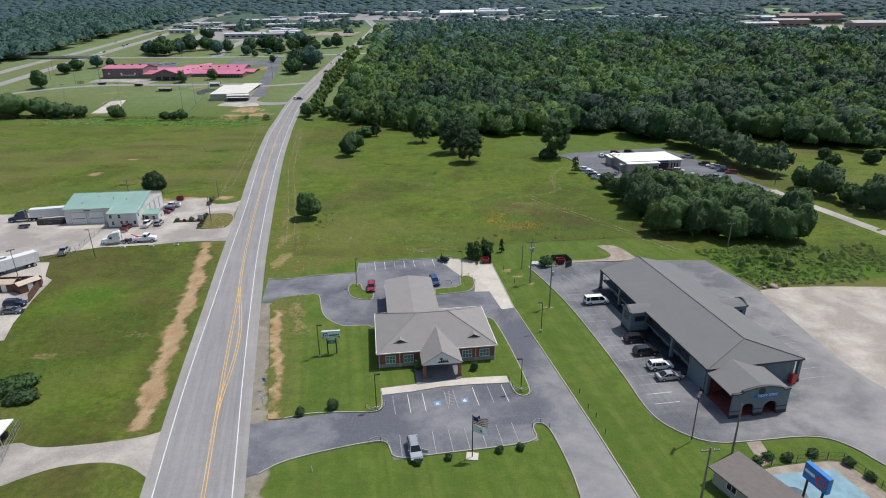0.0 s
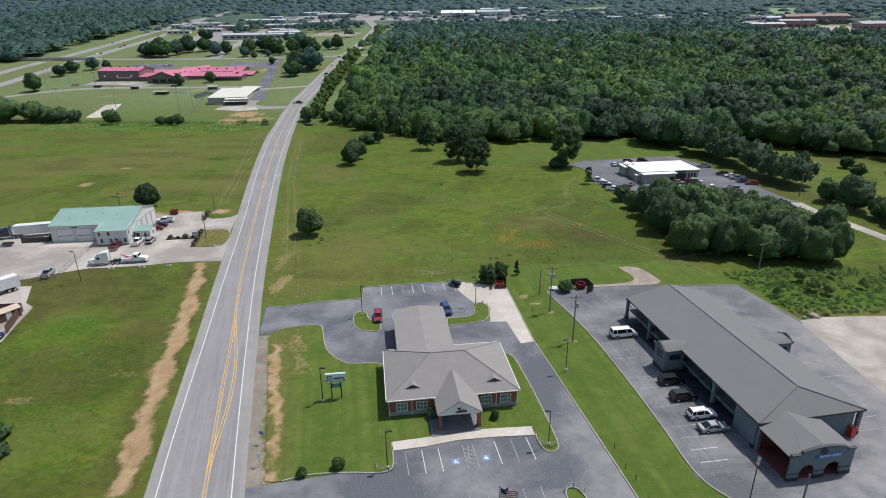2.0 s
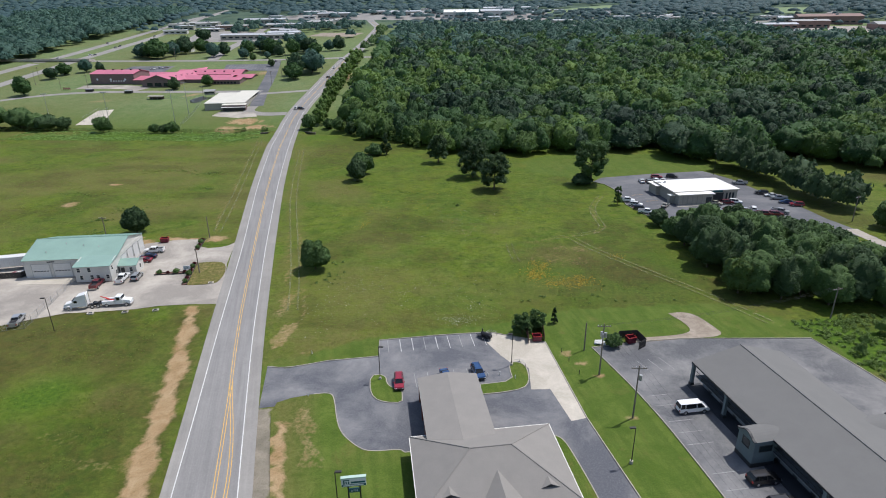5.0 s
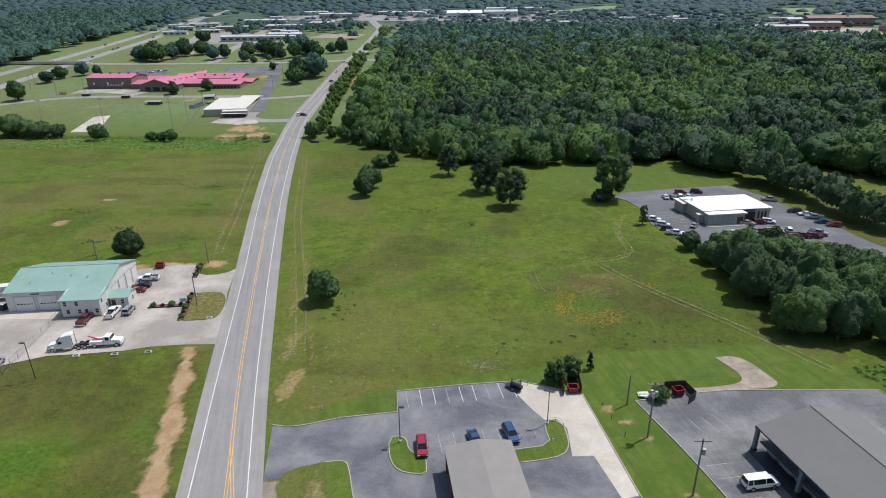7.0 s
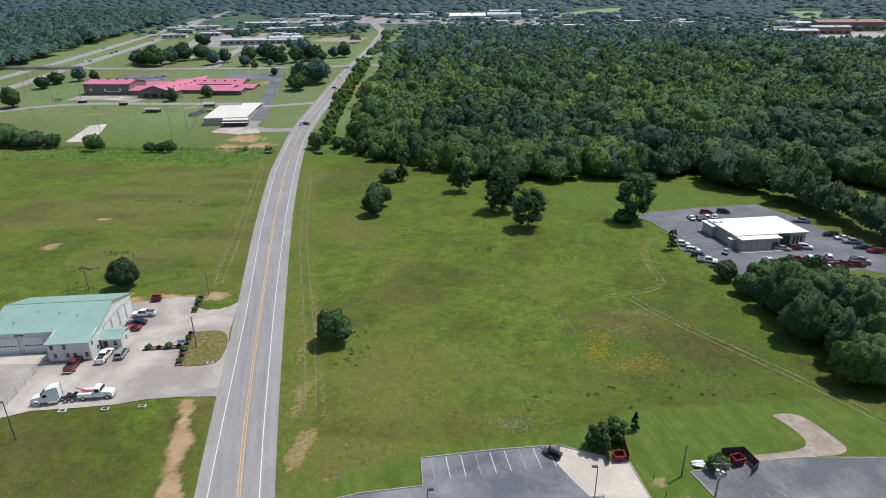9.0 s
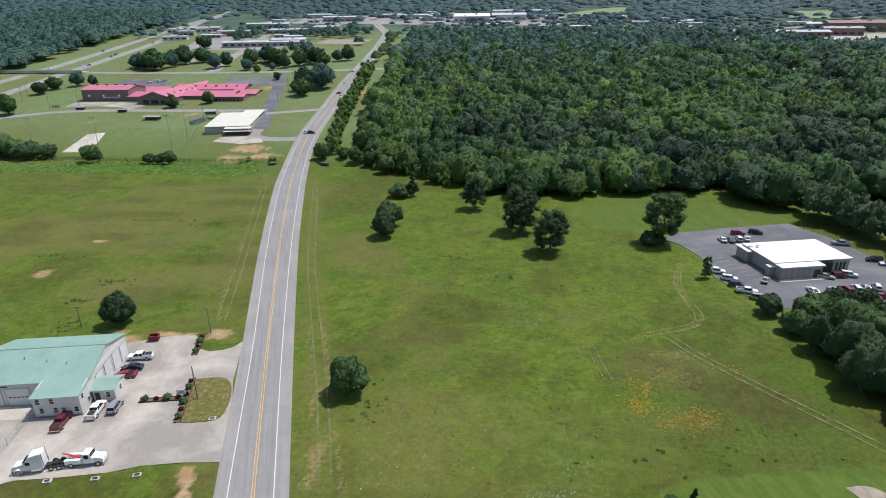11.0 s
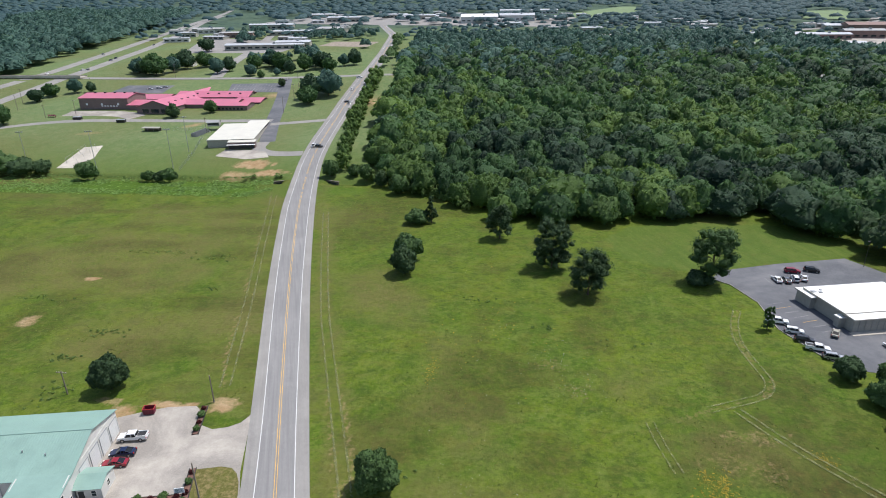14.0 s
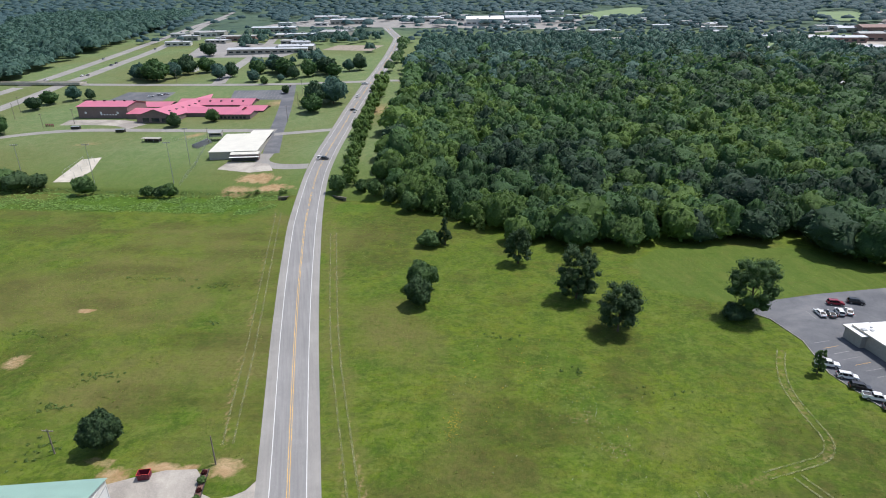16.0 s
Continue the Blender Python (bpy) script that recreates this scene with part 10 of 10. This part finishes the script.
# road signs and marker posts
for x, y, turn in ((-22.3, 87.3, -15), (-20.7, 82.4, -15)):
    rs = thing("road_sign", "small road sign on a steel post", "road sign", on_ground(x, y, turn), "road signs")
    bm = bmesh.new()
    tube(bm, (0, 0, -0.1), (0, 0, 2.5), 0.04, 0.04, 6)
    part("post", bm, STEEL, rs)
    part_box("plate", SIGN_BLUE if y > 85 else SIGN_WHITE, rs, (-0.35, 0.35, -0.04, -0.01, 1.8, 2.5))
for x, y in ((34.4, 87.2), (35.4, 84.9), (36.3, 80.9), (22.2, 137.0), (20.6, 141.5), (19.4, 145.0), (33.4, 91.5)):
    mp = thing("marker_post", "short dark marker post in the grass", "post", on_ground(x, y), "marker posts")
    bm = bmesh.new()
    tube(bm, (0, 0, -0.1), (0, 0, 0.95), 0.06, 0.06, 6)
    part("post", bm, DARK_WOOD, mp)
    part_box("cap", CHARCOAL, mp, (-0.07, 0.07, -0.07, 0.07, 0.93, 1.0))
for x, y in ((4.2, 134.5), (6.6, 135.2), (9.6, 134.2), (-29.0, 124.9), (-33.0, 139.4), (-7.5, 68.4)):
    bo = thing("bollard", "small pale bollard beside the drive", "bollard", on_ground(x, y), "bollards")
    bm = bmesh.new()
    tube(bm, (0, 0, -0.1), (0, 0, 0.8), 0.09, 0.08, 8)
    part("shaft", bm, HYDRANT, bo)
    bm = bmesh.new()
    tube(bm, (0, 0, 0.8), (0, 0, 0.88), 0.1, 0.06, 8)
    part("cap", bm, HYDRANT, bo)


def low_rail(x, y, r, a0, a1):
    """A low curved pipe rail on the kerb nose."""
    rl = thing("pipe_rail", "low dark curved pipe rail on the kerb nose", "rail", pose(x, y, 0.1), "pipe rails")
    n = 8
    pts = [(r * math.cos(a0 + (a1 - a0) * k / n), r * math.sin(a0 + (a1 - a0) * k / n)) for k in range(n + 1)]
    for z in (0.45, 0.85):
        bm = bmesh.new()
        swept(bm, [(*p, z) for p in pts], 0.03, 6)
        part("pipe", bm, STEEL, rl)
    for p in pts[::4]:
        bm = bmesh.new()
        tube(bm, (*p, -0.1), (*p, 0.87), 0.04, 0.04, 6)
        part("post", bm, BRONZE, rl)


low_rail(23.2, 92.2, 1.5, -math.pi, 0.2)
low_rail(-1.6, 84.6, 1.7, -2.6, 0.3)
low_rail(26.3, 81.2, 1.4, 0.3, 2.9)
low_rail(1.0, 74.0, 1.7, 0.3, 2.6)
low_rail(10.2, 138.4, 1.5, 0.0, 2.8)
low_rail(4.5, 150.0, 1.3, 0.5, 3.0)

# pool house, pool deck, pylon sign
ph = thing("pool_house", "small pale hut with a brown-grey flat roof", "building", pose(55.1, 69.2, 0, 0, 0, -58))
for d in ((-5, 5, -3.2, -3.0), (-5, 5, 1.6, 1.8), (-5, -4.8, -3.0, 1.6), (4.8, 5, -3.0, 1.6)):
    wall_box("wall", ph, *d, 0, 2.6, GREY_WALL)
bm = bmesh.new()
slab(bm, [(-5.6, -3.8, 2.7), (5.6, -3.8, 2.7), (5.6, 2.2, 3.1), (-5.6, 2.2, 3.1)], 0.2)
part("roof", bm, surface("brown_grey_roof", (0.15, 0.13, 0.115), 0.9, vary=0.15), ph)
window(ph, -2, -3.2, 1.0, 1.4, 1.0, bars=(2, 1))
window(ph, 2, -3.2, 1.0, 1.4, 1.0, bars=(2, 1))
sheet("pool_terrace", [(56.2, 74.3), (59.6, 75.8), (63.3, 76.8), (68.1, 77.9), (70.2, 77.9), (72.0, 74.4), (74.5, 67.5), (70, 58), (55, 62)], TAN_GRAVEL, 0.05, "sandy concrete terrace round the pool", "pavement")
sheet("pool_deck", [(57.1, 73.8), (68.1, 76.2), (70.6, 70.0), (66.0, 60.0), (57.5, 64.0)], POOL_DECK, 0.07, "pale aqua painted pool area", "pavement")
sheet("pool_stain", smooth_line([(58.6, 71.6), (61.5, 72.2), (62.2, 69.5), (60.0, 67.8), (58.2, 69.0)], 2), surface("dark_wet_stain", (0.06, 0.085, 0.09), 0.4, vary=0.3, scale=0.6), 0.076, "dark wet stain on the pool floor", "pavement")
sheet("path", [(57.6, 81.3), (59.9, 81.9), (60.3, 77.0), (58.0, 75.8)], TAN_GRAVEL, 0.05, "narrow concrete path to the pool gate", "pavement")
py = thing("pylon_sign", "tall blue motel sign with red and white shapes", "sign", pose(61.0, 68.0, 0, 0, 0, -68))
for u in (-1.2, 1.2):
    bm = bmesh.new()
    tube(bm, (u, 0, -0.2), (u, 0, 4.5), 0.16, 0.16, 8)
    part("post", bm, BLACK_STEEL, py)
cabn = part_box("sign_cabinet", SIGN_BLUE, py, (-1.8, 1.8, -0.35, 0.35, 4.2, 6.6), "bright blue sign box")
bm = bmesh.new()
bmesh.ops.create_cone(bm, cap_ends=True, segments=20, radius1=0.72, radius2=0.72, depth=0.04, matrix=pose(0.75, -0.37, 5.3, 90, 0, 0))
part("red_disc", bm, SIGN_RED, cabn)
bm = bmesh.new()
bmesh.ops.create_cone(bm, cap_ends=True, segments=20, radius1=0.42, radius2=0.42, depth=0.04, matrix=pose(0.75, -0.39, 5.3, 90, 0, 0))
part("blue_disc", bm, SIGN_BLUE, cabn)
part_box("white_bar", SIGN_WHITE, cabn, (-1.6, -0.15, -0.38, -0.351, 5.3, 5.7))
for k, (x, y) in enumerate(((59.5, 77.6), (62.2, 77.6), (66.4, 78.9), (70.6, 77.4), (72.2, 74.6), (57.4, 76.2))):
    tree("shrub", x, y, 1.1 + 0.2 * (k % 2), 1.4, "clipped green shrub along the pool fence", 0.05, 7, 60, 0.11, seed=500 + k, tint=0.3, group="shrubs along the pool", category="shrub")
bp = thing("wooden_gate", "low brown board gate leaning on a frame", "gate", on_ground(87.5, 92.0, 20, 0.05))
for k in range(8):
    part_box("board", WOOD_FENCE, bp, (-2.0 + k * 0.5, -1.55 + k * 0.5, -0.03, 0.03, 0.15, 1.5))
part_box("rail", WOOD_FENCE, bp, (-2.1, 2.1, 0.03, 0.08, 1.2, 1.32))
part_box("foot", DARK_WOOD, bp, (-2.1, -1.9, -0.8, 0.8, 0.0, 0.15))

# canopy hut at the gravel drive
hut = thing("open_canopy", "white flat-roofed open canopy by the gravel drive", "canopy", pose(-59.6, 69.6, 0, 0, 0, 15))
part_box("roof", WHITE_ROOF, hut, (-3.6, 2.4, -2.0, 2.0, 2.5, 2.75))
for u in (-3.3, 2.1):
    for v in (-1.8, 1.8):
        part_box("post", STEEL, hut, (u - 0.06, u + 0.06, v - 0.06, v + 0.06, -0.1, 2.5))
part_box("counter", CHARCOAL, hut, (-2.6, 1.4, 0.6, 1.4, 0.0, 1.0))

# loose litter of pale boards behind the motel bin, stones by the scrub
for k in range(7):
    rng = np.random.RandomState(600 + k)
    bd = part_box("loose_board", HYDRANT, None, (-0.9, 0.9, -0.25, 0.25, 0, 0.09))
    bd.matrix_world = pose(28.2 + rng.uniform(-0.7, 0.7), 149.2 + rng.uniform(-0.6, 0.6), 0.06 + k * 0.09, 0, 0, rng.uniform(-25, 35))
    tagged(bd, "pale weathered board stacked behind the motel", "board", "stacked boards")
for k in range(5):
    rng = np.random.RandomState(620 + k)
    bm = bmesh.new()
    bmesh.ops.create_icosphere(bm, subdivisions=2, radius=1.0)
    for v in bm.verts:
        v.co *= 1 + 0.35 * (noise.noise(v.co * 1.4 + Vector((k * 5, 0, 0))))
        v.co.z *= 0.55
    st = part("boulder", bm, TAN_GRAVEL, None, smooth=True)
    st.matrix_world = pose(83.0 + rng.uniform(-2, 3), 139.2 + rng.uniform(-0.6, 1.0), 0.15, 0, 0, k * 50) @ Matrix.Scale((1.1, 0.5, 0.4, 0.6, 0.3)[k], 4)
    tagged(st, "pale rough boulder at the scrub edge", "boulder", "boulders")
tree("bush", -67.5, 83.5, 1.9, 6.5, "tangled dark brush beside the gravel drive", 0.05, 16, 50, 0.28, seed=700, tint=0.35, category="bush")
tree("bush", -64.0, 80.2, 1.4, 4.5, "low dry brush beside the gravel drive", 0.05, 12, 45, 0.24, seed=701, tint=0.1, material=LEAF_DARK, category="bush")
